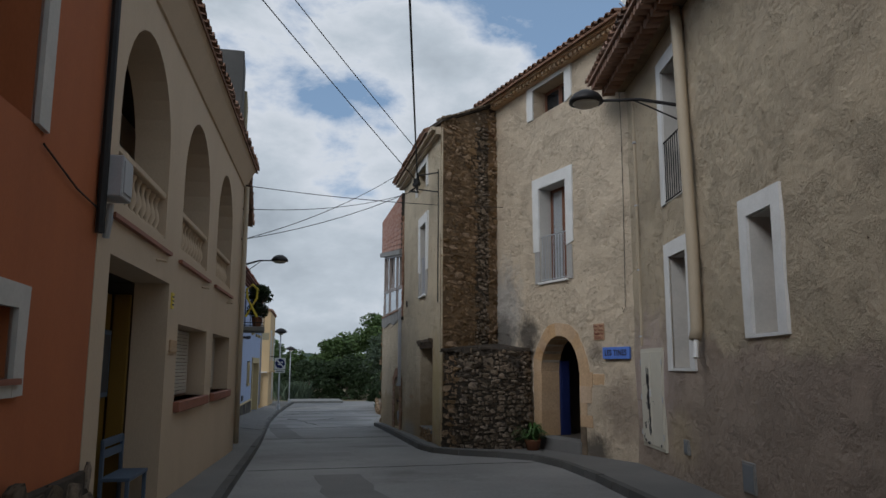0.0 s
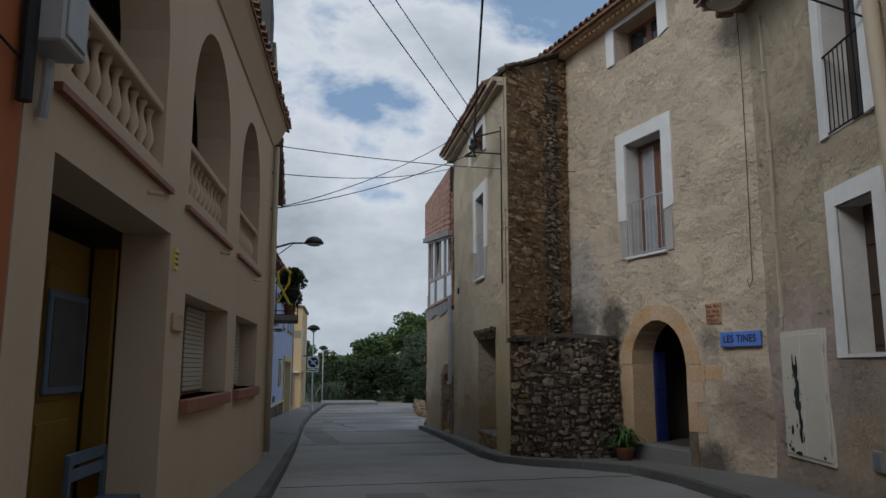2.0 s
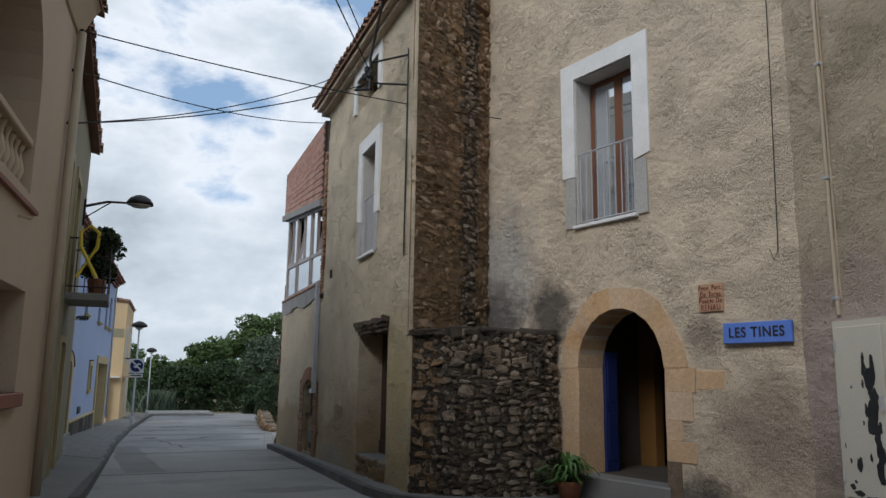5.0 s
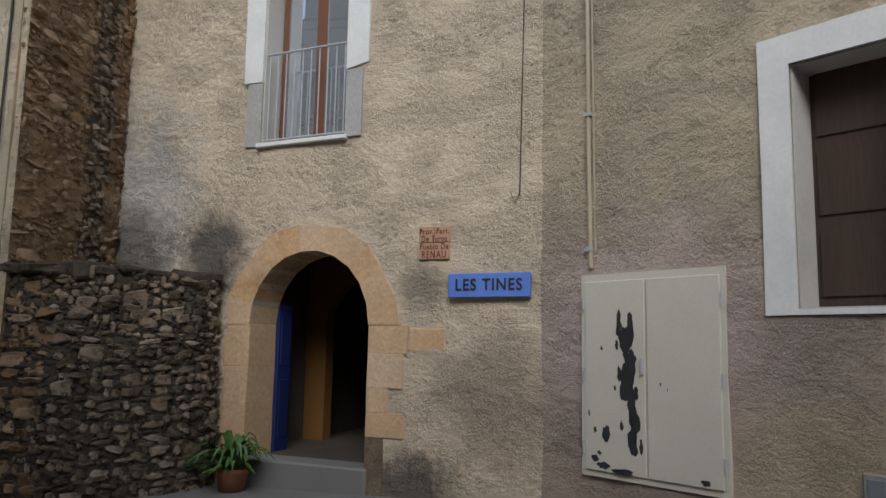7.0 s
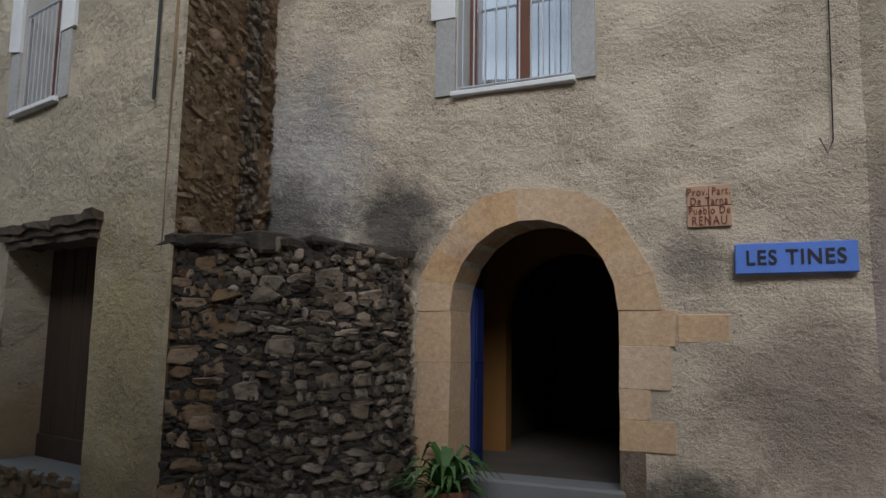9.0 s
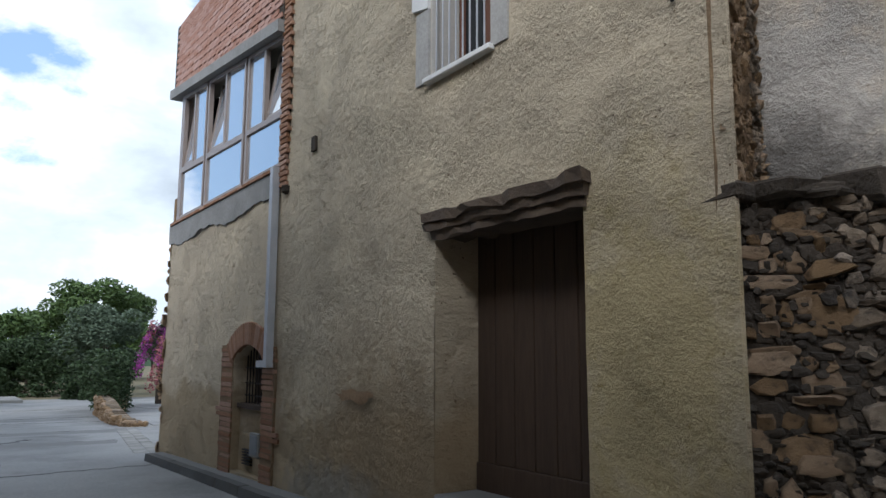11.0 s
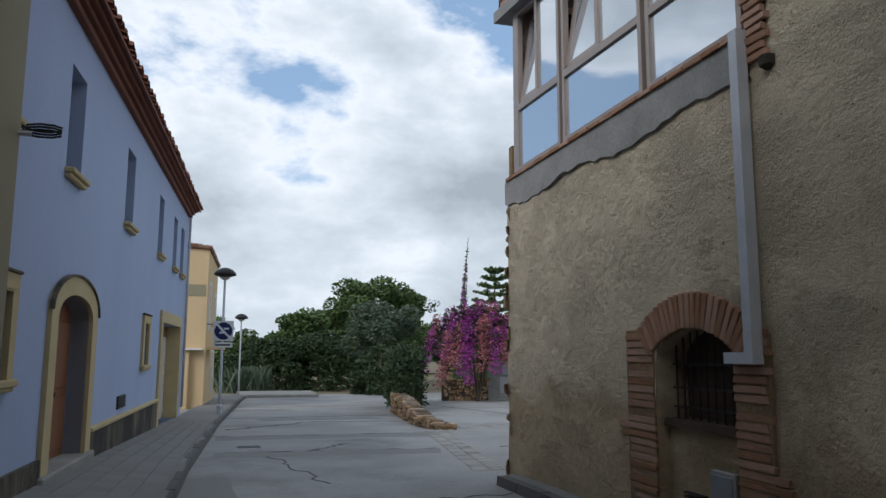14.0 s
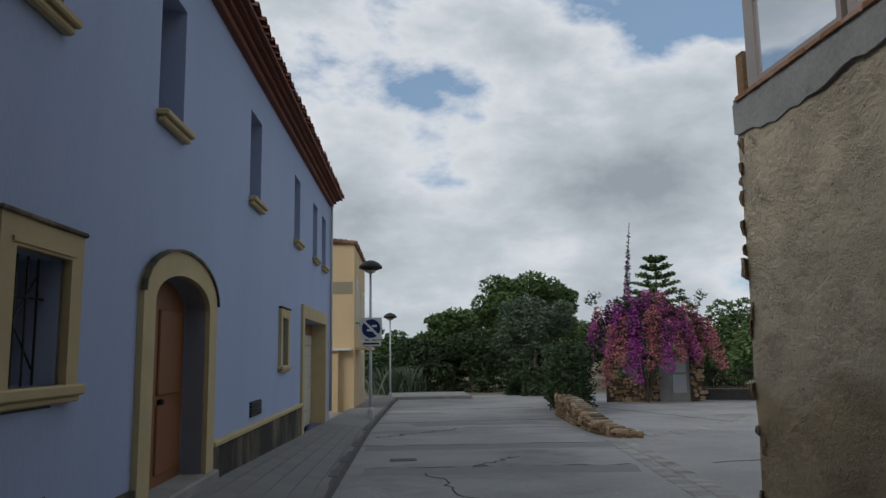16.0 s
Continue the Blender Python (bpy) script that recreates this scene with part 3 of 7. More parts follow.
def stone_face(place, length, z0, z1, parent, mat, limit, size=0.2, seed=1, flat=0.6, thick=0.05, z_first=None):
    """Courses of stones over a face. place(s, z) gives the point and the outward normal. The first `limit` stones are parts, the rest are joined."""
    rng = random.Random(seed)
    kinds = [stone_mesh(rng, 1, 1, 1) for _ in range(22)]
    for me in kinds:
        me.materials.append(mat)
    joined, count = bmesh.new(), 0
    z = z0
    while z < z1:
        h = size * flat * rng.uniform(0.5, 1.3)
        s = -rng.uniform(0, size * 0.5)
        while s < length:
            big = rng.random() < 0.08
            w = size * (rng.uniform(1.3, 1.8) if big else rng.choice((rng.uniform(0.35, 0.8), rng.uniform(0.6, 1.7))))
            cs, cz = s + w / 2, z + h / 2 + rng.uniform(-0.4, 0.4) * h
            s += w * rng.uniform(0.96, 1.12)
            if cs - w * 0.3 > length or cs - w * 0.45 < -0.02 or rng.random() < 0.06:
                continue
            p, nrm = place(min(cs, length), cz)
            side = Vector((0, 0, 1)).cross(nrm).normalized()
            rot = Matrix((side, -nrm, Vector((0, 0, 1)))).transposed().to_4x4()
            t = thick * rng.uniform(0.45, 1.4)
            m = Matrix.Translation(p) @ rot @ Matrix.Rotation(rng.uniform(-0.2, 0.2), 4, "Y") @ Matrix.Diagonal((w * rng.uniform(0.92, 1.1), t, h * (rng.uniform(1.5, 1.9) if big else rng.uniform(0.75, 1.2)), 1))
            me = rng.choice(kinds)
            if count < limit:
                ob = new("stone", me)
                ob.parent = parent
                if parent.type == "EMPTY":
                    ob.matrix_parent_inverse = parent.matrix_basis.inverted()
                ob.matrix_basis = m
            else:
                k0 = len(joined.verts)
                joined.from_mesh(me)
                joined.verts.ensure_lookup_table()
                for v in joined.verts[k0:]:
                    v.co = m @ v.co
            count += 1
        z += h * 0.98
    if len(joined.verts):
        me = bpy.data.meshes.new("stone_rubble")
        joined.to_mesh(me)
        me.materials.append(mat)
        ob = new("stone_rubble", me)
        ob.parent = parent
        if parent.type == "EMPTY":
            ob.matrix_parent_inverse = parent.matrix_basis.inverted()
        tagged(ob, kind="stuff")
    joined.free()


def brick_pieces(spots, parent, mat, name="brick"):
    """Bricks on shared meshes; spots: matrices of unit cubes."""
    rng = random.Random(5)
    kinds = []
    for _ in range(4):
        bm = bmesh.new()
        bmesh.ops.create_cube(bm, size=1)
        bmesh.ops.bevel(bm, geom=bm.edges[:], offset=0.05, segments=1, affect="EDGES")
        for v in bm.verts:
            v.co += Vector((rng.uniform(-0.03, 0.03), rng.uniform(-0.05, 0.05), rng.uniform(-0.04, 0.04)))
        me = bpy.data.meshes.new(name)
        bm.to_mesh(me)
        bm.free()
        me.materials.append(mat)
        kinds.append(me)
    for m in spots:
        ob = new(name, rng.choice(kinds))
        ob.parent = parent
        if parent.type == "EMPTY":
            ob.matrix_parent_inverse = parent.matrix_basis.inverted()
        ob.matrix_basis = m


def on_face(M, s, d, z, ws, wd, wz, turn=0.0):
    rot = Matrix((M.u, M.n, Vector((0, 0, 1)))).transposed()
    if rot.determinant() < 0:
        rot = Matrix((-M.u, M.n, Vector((0, 0, 1)))).transposed()
        turn = -turn
    return Matrix.Translation(M(s, d, z)) @ rot.to_4x4() @ Matrix.Rotation(turn, 4, "Y") @ Matrix.Diagonal((ws, wd, wz, 1))


def lettering(body, M, s, z, size, mat, parent, d=-0.03, flip=1, bold=0.0, sx=1.0):
    """Raised letters on a face, read from the street."""
    cu = bpy.data.curves.new("letters", "FONT")
    cu.body, cu.size, cu.extrude, cu.align_x, cu.align_y, cu.offset = body, size, 0.003, "CENTER", "CENTER", bold
    cu.space_character = 1.15
    tmp = bpy.data.objects.new("letters", cu)
    scene.collection.objects.link(tmp)
    me = bpy.data.meshes.new_from_object(tmp.evaluated_get(bpy.context.evaluated_depsgraph_get()))
    bpy.data.objects.remove(tmp)
    right, up = M.u * flip, Vector((0, 0, 1))
    base = M(s, d, z)
    for v in me.vertices:
        v.co = base + right * v.co.x * sx + up * v.co.y - M.n * v.co.z
    me.materials.clear()
    me.materials.append(mat)
    ob = new("lettering", me)
    ob.parent = parent
    if parent.type == "EMPTY":
        ob.matrix_parent_inverse = parent.matrix_basis.inverted()
    return ob


# ---- ground, road, pavements ----
def road_z(y):
    return -0.12 - 0.0235 * max(-40.0, min(y, 66.0))


def sheet(xs, ys, lift, zf=road_z):
    bm = bmesh.new()
    g = [[bm.verts.new((x, y, zf(y) + lift)) for x in xs] for y in ys]
    for r, q in zip(g, g[1:]):
        for i in range(len(xs) - 1):
            bm.faces.new((r[i], r[i + 1], q[i + 1], q[i]))
    return bm


def far_z(y):
    return road_z(y) - max(0, y - 70) * 0.004


tagged(part("ground", sheet([-1500, -300, -60, -20, 0, 20, 60, 300, 1500], [-1500, -300, -40, 0, 30, 66, 90, 200, 600, 2500], -0.03, far_z), EARTH), "dry earth and scrub reaching to the horizon", "ground", kind="structure")
road = tagged(part("road", sheet([-9, -3, 0, 3, 6, 14, 22], [-40 + 2 * k for k in range(53)], 0.0), ROAD), "worn pale grey concrete street with cracks and joints", "road", kind="structure")


def strip(pts, w, lift, h=0.004):
    """A thin band along a line on the road."""
    bm = bmesh.new()
    P = [Vector((x, y, road_z(y) + lift)) for x, y in pts]
    rows = []
    for i, p in enumerate(P):
        d = (P[min(i + 1, len(P) - 1)] - P[max(i - 1, 0)]).normalized()
        n = Vector((-d.y, d.x, 0)) * w / 2
        rows.append([bm.verts.new(p + n), bm.verts.new(p - n), bm.verts.new(p - n + Vector((0, 0, h))), bm.verts.new(p + n + Vector((0, 0, h)))])
    for A, B in zip(rows, rows[1:]):
        bm.faces.new((A[3], A[2], B[2], B[3]))
        bm.faces.new((A[2], A[1], B[1], B[2]))
        bm.faces.new((A[0], A[3], B[3], B[0]))
    return bm


def wander(a, b, amp, n, seed):
    rng = random.Random(seed)
    a, b = Vector(a), Vector(b)
    d = b - a
    nrm = Vector((-d.y, d.x)).normalized()
    return [tuple(a + d * k / n + nrm * rng.uniform(-amp, amp)) for k in range(n + 1)]


for a, b, w, amp, seed in (((-1.08, 34.55), (3.9, 34.3), 0.035, 0.05, 2), ((-0.95, 31.15), (3.0, 30.85), 0.05, 0.07, 1), ((-0.1, 30.9), (0.5, 27.0), 0.025, 0.1, 4), ((0.6, 30.9), (1.5, 32.2), 0.02, 0.1, 15), ((-1.0, 41), (4.2, 41.3), 0.05, 0.1, 3), ((-0.8, 36.4), (1.5, 38.9), 0.03, 0.18, 8), ((1.5, 38.9), (4.0, 38.2), 0.03, 0.12, 16), ((-0.7, 48), (5, 48.2), 0.06, 0.12, 5), ((-1.35, 20.2), (2.4, 20.4), 0.025, 0.05, 6), ((-1.4, 12.4), (4.2, 12.7), 0.025, 0.05, 7), ((-1.2, 25.2), (2.5, 25.6), 0.025, 0.08, 17), ((5.4, 44.0), (4.9, 35.5), 0.04, 0.05, 9), ((7.2, 48.5), (8.4, 38.5), 0.04, 0.05, 10), ((4.2, 30.8), (12, 32.4), 0.035, 0.06, 18)):
    part("joint", strip(wander(a, b, amp, 22, seed), w, 0.001), CRACK, road)
for a, b, w, seed in (((-1.0, 33.75), (3.8, 33.55), 1.2, 11), ((-0.95, 30.5), (2.9, 30.2), 1.1, 12), ((1.0, 16.9), (2.3, 17.1), 0.8, 13), ((-0.9, 45), (1.5, 45.1), 1.6, 14), ((-1.1, 28.0), (-0.5, 20.5), 0.7, 19), ((0.1, 11.5), (0.4, 4.5), 0.8, 20), ((0.2, 39.6), (3.8, 39.7), 1.5, 21)):
    part("patch", strip(wander(a, b, 0.07, 14, seed), w, 0.0, 0.003), PATCH, road)
# paved gutters: one along the street, one across to the forecourt
prng = random.Random(19)
for k in range(40):
    f = k / 39
    x, y = 3.98 - 1.05 * f, 34.6 - 6.9 * f
    for side in (-0.13, 0.13):
        w_ = prng.uniform(0.10, 0.13)
        part("paver", boxm(W, x + side - w_, x + side + w_, y - 0.083, y + 0.083, road_z(y) - 0.02, road_z(y) + prng.uniform(0.004, 0.012), bevel=0.008), PAVER, road)
for k in range(34):
    x, y = 4.25 + 0.27 * k, 34.3 + 0.29 * k
    for side in (-0.1, 0.1):
        part("paver", boxm(W, x + side - 0.12, x + side + 0.09, y - side - 0.12, y - side + 0.11, road_z(y) - 0.02, road_z(y) + prng.uniform(0.004, 0.012), bevel=0.008), PAVER, road)
drain = thing("drain_grate", (-0.35, 32.1, road_z(32.1)), "rusty iron drain grate set into the road", "drain")
part("frame", boxm(W, -0.57, -0.13, 31.95, 32.25, road_z(32.1) - 0.01, road_z(32.1) + 0.008), IRON, drain)
# slots are dark strips on a solid plate, painting the shade below
for k in range(7):
    part("slot", boxm(W, -0.54 + 0.056 * k, -0.51 + 0.056 * k, 31.98, 32.22, road_z(32.1), road_z(32.1) + 0.014), CRACK, drain)


def pavement(name, kerb, back, label, h=0.11, rise=()):
    """A raised pavement between a kerb line and the house line."""
    bm = bmesh.new()
    rows = []
    for (kx, ky), (bx, by), up in zip(kerb, back, rise or [0.02] * len(kerb)):
        rows.append([bm.verts.new((kx, ky, road_z(ky) - 0.1)), bm.verts.new((kx, ky, road_z(ky) + h)), bm.verts.new((bx, by, road_z(by) + h + up)), bm.verts.new((bx, by, road_z(by) - 0.1))])
    for A, B in zip(rows, rows[1:]):
        for i in range(4):
            bm.faces.new((A[i], A[(i + 1) % 4], B[(i + 1) % 4], B[i]))
    bm.faces.new(rows[0])
    bm.faces.new(rows[-1])
    ob = tagged(part(name, bm, PAVE), label, "pavement", kind="structure")
    # kerb stones
    rng = random.Random(len(kerb))
    line = [Vector(p) for p in kerb]
    sgn = 1 if back[0][0] > kerb[0][0] else -1
    for a, b in zip(line, line[1:]):
        L = (b - a).length
        n = max(1, round(L / 0.8))
        for k in range(n):
            p, q = a + (b - a) * (k + 0.012) / n, a + (b - a) * (k + 0.988) / n
            d = (q - p).normalized()
            nrm = Vector((-d.y, d.x))
            if nrm.x * sgn < 0:
                nrm = -nrm
            p, q = p - nrm * 0.03, q - nrm * 0.03
            i, o = nrm * 0.15, rng.uniform(-0.006, 0.006)
            km = bmesh.new()
            top = [Vector((v.x, v.y, road_z(v.y) + h + 0.008 + o)) for v in (p + nrm * 0.02, q + nrm * 0.02, q + i, p + i)]
            low = [Vector((v.x, v.y, road_z(v.y) - 0.08)) for v in (p, q, q + i, p + i)]
            tv, lv = [km.verts.new(v) for v in top], [km.verts.new(v) for v in low]
            km.faces.new(tv)
            for j in range(4):
                km.faces.new((lv[j], lv[(j + 1) % 4], tv[(j + 1) % 4], tv[j]))
            part("kerb_stone", km, KERB, ob)
    return ob


pavement("pavement_left", [(-1.62, -12), (-1.6, 4), (-1.55, 9.2), (-1.42, 14.5), (-1.35, 18), (-1.31, 23), (-1.28, 28.7), (-1.0, 38), (-0.62, 46), (-0.2, 54), (0.1, 58.6)],
         [(-2.9, -12), (-2.8, 4), (-2.7, 9.2), (-2.6, 14.5), (-2.5, 18), (-2.72, 23), (-2.52, 28.7), (-2.14, 38), (-1.9, 46), (-1.6, 54), (-2.6, 62)], "grey concrete pavement with a worn kerb", rise=(0.02, 0.02, 0.02, 0.02, 0.05, 0.17, 0.17, 0.1, 0.04, 0.02, 0.02))
pavement("pavement_right", [(2.9, -12), (3.3, 2), (3.75, 7), (4.15, 9.6), (4.33, 11.6), (4.22, 13.0), (3.7, 13.75), (3.0, 14.4), (2.55, 15.2), (2.42, 16.2), (2.5, 20), (2.55, 23.5), (2.56, 26.3)],
         [(4.4, -12), (4.6, 2), (5.6, 7), (5.9, 9.6), (6.3, 11.6), (6.0, 13.0), (5.6, 13.75), (5.4, 14.4), (4.6, 15.2), (3.4, 16.2), (3.4, 20), (3.4, 23.5), (3.4, 26.5)], "narrow concrete pavement edged with a dark kerb")
far_kerb = tagged(part("kerb_far", boxm(W, -0.2, 3.9, 58.4, 62.5, -1.9, road_z(58.6) + 0.17, bevel=0.03), CEMENT), "low pale concrete kerb closing the end of the street", "kerb", kind="structure")

# ---- house with the arched doorway ----
H = Facade((4.85, 14.3), (5.58, 11.0), (1, 0))
house = thing("house", H(1.5, 0.4, -0.3), "old three-storey house with rough ochre render and white-framed windows", "house")
part("wall", wall_mesh(H, -2.15, 3.39, -0.6, 8.15, [(0.10, 1.58, -0.06, 2.14, 1.36), (0.12, 1.22, 3.36, 5.56, None), (-0.08, 1.28, 7.32, 8.02, None)], 0.45, 0.02, 0.22), PLASTER, house)
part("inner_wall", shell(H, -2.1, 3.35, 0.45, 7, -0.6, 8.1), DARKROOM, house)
tile_roof(H, -2.3, 3.6, -0.42, 3.5, 8.3, 0.3, parent=house)
bm = bmesh.new()
for k in range(2):
    box(bm, H, -2.2, 3.5, -0.16 - 0.13 * k, 0.1, 8.12 + 0.085 * k, 8.19 + 0.085 * k)
cornice = part("cornice", bm, SANDSTONE, house, "stepped brick cornice under the eave")
for k in range(34):
    part("cornice_brick", boxm(H, -2.15 + 0.165 * k, -2.05 + 0.165 * k, -0.24, -0.1, 8.125, 8.2, bevel=0.006), SANDSTONE, cornice)
# the arched doorway: dressed stones, threshold, hallway with an inner arch
arc = arch_points(0.10, 1.58, 1.36, 2.14, 11)
for k, (p, q) in enumerate(zip(arc, arc[1:])):
    bm = bmesh.new()
    c = (0.84, 1.36)
    pts = []
    for (x, z), f in ((p, 1.0), (q, 1.0), (q, 1.43 + 0.035 * math.sin((k + 1) * 1.9)), (p, 1.43 + 0.035 * math.sin(k * 1.9))):
        pts.append((c[0] + (x - c[0]) * f, c[1] + (z - c[1]) * (f - 0.06 * (f > 1))))
    g = 0.004
    lo = [bm.verts.new(H(x, 0.46, z)) for x, z in pts]
    hi = [bm.verts.new(H(x, -0.022 - 0.003 * (k % 2), z)) for x, z in pts]
    bm.faces.new(hi)
    for j in range(4):
        bm.faces.new((lo[j], lo[(j + 1) % 4], hi[(j + 1) % 4], hi[j]))
    part("voussoir", bm, SANDSTONE, house)
for sa, sb, za, zb in ((-0.24, 0.10, 0.9, 1.36), (-0.22, 0.10, 0.5, 0.9), (-0.23, 0.10, 0.1, 0.5), (-0.2, 0.10, -0.3, 0.1), (1.58, 2.02, 1.08, 1.36), (1.58, 1.98, 0.74, 1.08), (1.58, 1.82, 0.5, 0.74), (1.58, 2.0, 0.26, 0.5), (1.58, 1.78, -0.3, 0.26)):
    bm = boxm(H, sa, sb + (0.006 if sa < 1 else 0.0), -0.016, 0.46, za, zb, bevel=0.004)
    for v in bm.verts:
        v.co += Vector((noise.noise(v.co * 4), noise.noise(v.co * 4 + Vector((5, 1, 2))), noise.noise(v.co * 4 + Vector((1, 7, 2))))) * 0.012
    part("jamb_stone", bm, SANDSTONE if za > 0.2 or sa < 1 else STONE, house)
part("jamb_stone", boxm(H, 2.03, 2.42, -0.006, 0.2, 1.1, 1.33, bevel=0.012), SANDSTONE, house)
part("threshold", boxm(H, 0.06, 1.62, -0.06, 0.31, -0.45, -0.045, bevel=0.02), PAVE, house, "worn stone threshold")
# Hall walls and floor take the darkened colour in place of deep shade
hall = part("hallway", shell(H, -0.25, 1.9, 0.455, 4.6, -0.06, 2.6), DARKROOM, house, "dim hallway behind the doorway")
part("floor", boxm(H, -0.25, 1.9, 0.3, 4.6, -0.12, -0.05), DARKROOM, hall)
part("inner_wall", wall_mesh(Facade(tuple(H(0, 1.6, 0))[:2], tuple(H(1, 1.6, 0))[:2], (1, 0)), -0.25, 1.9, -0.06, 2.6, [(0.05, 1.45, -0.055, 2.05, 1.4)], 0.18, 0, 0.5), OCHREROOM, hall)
bleaf = part("door_leaf", boxm(H, 0.09, 0.14, 0.47, 0.72, -0.05, 1.6, bevel=0.008), BLUEPAINT, hall, "open door leaf painted deep blue")
for z0, z1 in ((0.1, 0.75), (0.9, 1.6)):
    part("panel", boxm(H, 0.138, 0.15, 0.51, 0.68, z0, min(z1, 1.5), bevel=0.005), BLUEPAINT, bleaf)
part("inner_door", boxm(H, 0.7, 1.85, 4.4, 4.5, -0.05, 2.2), WOOD_DARK, hall)
# balcony window
def balcony_window(M, sa, sb, za, zb, ztop_side, parent, d=0.3, bars=10, pane=MIRRORGLASS):
    w = surround(M, sa, sb, za, zb, 0.26, WHITE, parent, side_z=ztop_side)
    part("cement_band", boxm(M, sa - 0.2, sa, -0.024, 0.02, za - 0.02, ztop_side), BANDGREY, w)
    part("cement_band", boxm(M, sb, sb + 0.2, -0.024, 0.02, za - 0.02, ztop_side), BANDGREY, w)
    b3 = bmesh.new()
    box(b3, M, sa, sa + 0.012, 0.005, d, za, zb)
    box(b3, M, sb - 0.012, sb, 0.005, d, za, zb)
    box(b3, M, sa, sb, 0.005, d, zb - 0.012, zb)
    part("reveal", b3, REVEAL, w)
    part("window_sill", boxm(M, sa - 0.03, sb + 0.03, -0.07, d, za - 0.05, za, bevel=0.008), WHITE, w)
    casement(M, sa + 0.02, sb - 0.02, za + 0.01, zb - 0.02, d, w, WOOD_RED, 2, 0.065, pane)
    railing(M, sa, sb, za, za + 1.05, 0.03, w, GREYMETAL, bars)
    return w


balcony_window(H, 0.12, 1.22, 3.36, 5.56, 4.08, house)
w = surround(H, -0.08, 1.28, 7.32, 8.02, 0.26, WHITE, house, side_z=7.3)
casement(H, -0.06, 1.26, 7.34, 8.0, 0.32, w, WOOD_RED, 2, 0.07)
# plaque, sign, loose wire, conduit
plaque = thing("tile_plaque", H(2.3, -0.02, 2.0), "small orange tile plaque with dark lettering on the wall", "plaque")
for i in range(2):
    for j in range(2):
        part("tile", boxm(H, 2.13 + 0.165 * i, 2.29 + 0.165 * i, -0.028, 0.0, 2.0 + 0.165 * j, 2.16 + 0.165 * j, bevel=0.004), PLAQUE, plaque)
for text, z in (("Prov. Part.", 2.275), ("De Tarna", 2.20), ("Pueblo De", 2.125), ("RENAU", 2.045)):
    lettering(text, H, 2.295, z, 0.085 if z > 2.06 else 0.1, REDPAINT, plaque, -0.032, 1, sx=0.75)
sign = thing("wall_sign", H(2.9, -0.04, 1.63), "blue painted wooden sign with hand-painted black capitals", "sign")
part("board", boxm(H, 2.47, 3.29, -0.075, -0.028, 1.62, 1.85, bevel=0.008), SIGNBLUE, sign)
lettering("LES TINES", H, 2.88, 1.735, 0.155, BLACK, sign, -0.079, 1, 0.003, 0.88)
bm = bmesh.new()
tube(bm, [H(3.17, -0.02, 7.6), H(3.22, -0.025, 6), H(3.2, -0.02, 4.47), H(3.18, -0.025, 3.2), H(3.17, -0.03, 2.6), H(3.13, -0.05, 2.5), H(3.08, -0.04, 2.62)], 0.0055, 5)
tagged(part("loose_wire", bm, CABLE), "thin black wire hanging loose down the wall", "cable")

dish = thing("satellite_dish", H(3.2, 0.37, 8.5), "small white satellite dish on the roof edge", "satellite dish")
part("mast", tubem([H(3.2, 0.37, 8.4), H(3.2, 0.37, 8.85)], 0.02, 8), GREYMETAL, dish)
bm = lathe(bmesh.new(), (0, 0, 0), [(0.02, 0.0), (0.16, 0.025), (0.27, 0.08), (0.28, 0.09), (0.27, 0.1), (0.14, 0.045), (0.02, 0.02)], 20)
for v in bm.verts:
    v.co = H(3.2, 0.33, 8.85) + Matrix.Rotation(radians(70), 3, "X") @ v.co
part("reflector", bm, WHITE, dish, smooth=True)
part("feed_arm", tubem([H(3.2, 0.33, 8.62), H(3.2, 0.05, 8.78)], 0.012, 6), GREYMETAL, dish)

# ---- neighbouring house with the metal cupboard ----
NF = Facade((5.58, 11.0), (4.55, 6.0), (1, 0))
near = thing("house", NF(4, 0.4, -0.2), "rough rendered yellowish house with tall white-framed windows", "house")
part("wall", wall_mesh(NF, 0.0, 9.6, -0.5, 7.6, [(2.3, 3.12, 1.46, 3.2, None), (2.28, 3.12, 4.07, 6.28, None), (5.34, 6.0, 1.86, 3.25, None)], 0.4, 0.025, 0.25), PLASTER_N, near)
part("inner_wall", shell(NF, 0.02, 9.6, 0.4, 6.5, -0.5, 7.55), DARKROOM, near)
tile_roof(NF, -0.1, 9.7, -0.75, 3.4, 7.05, 0.33, parent=near)
tiers = [part("eave_course", boxm(NF, -0.05, 9.65, -d1, 0.05, z0, z0 + 0.03), MORTAR_WARM, near, "mortar bed of the stepped tile eave") for d1, z0 in ((0.42, 6.83), (0.62, 6.95))]
eave_tile = tubem([Vector((0, 0, 0)), Vector((0, 0.24, 0.0))], 0.075, 10, r1=0.06)
eave_me = bpy.data.meshes.new("eave_tile")
eave_tile.to_mesh(eave_me)
eave_tile.free()
eave_me.materials.append(TILE)
for tier, (d1, z0) in zip(tiers, ((0.46, 6.8), (0.67, 6.92))):
    for k in range(48):
        ob = new("eave_tile", eave_me)
        ob.parent = tier
        ob.matrix_basis = Matrix.Translation(NF(0.0 + 0.2 * k, -d1, z0)) @ Matrix((NF.u, NF.n, Vector((0, 0, 1)))).transposed().to_4x4()
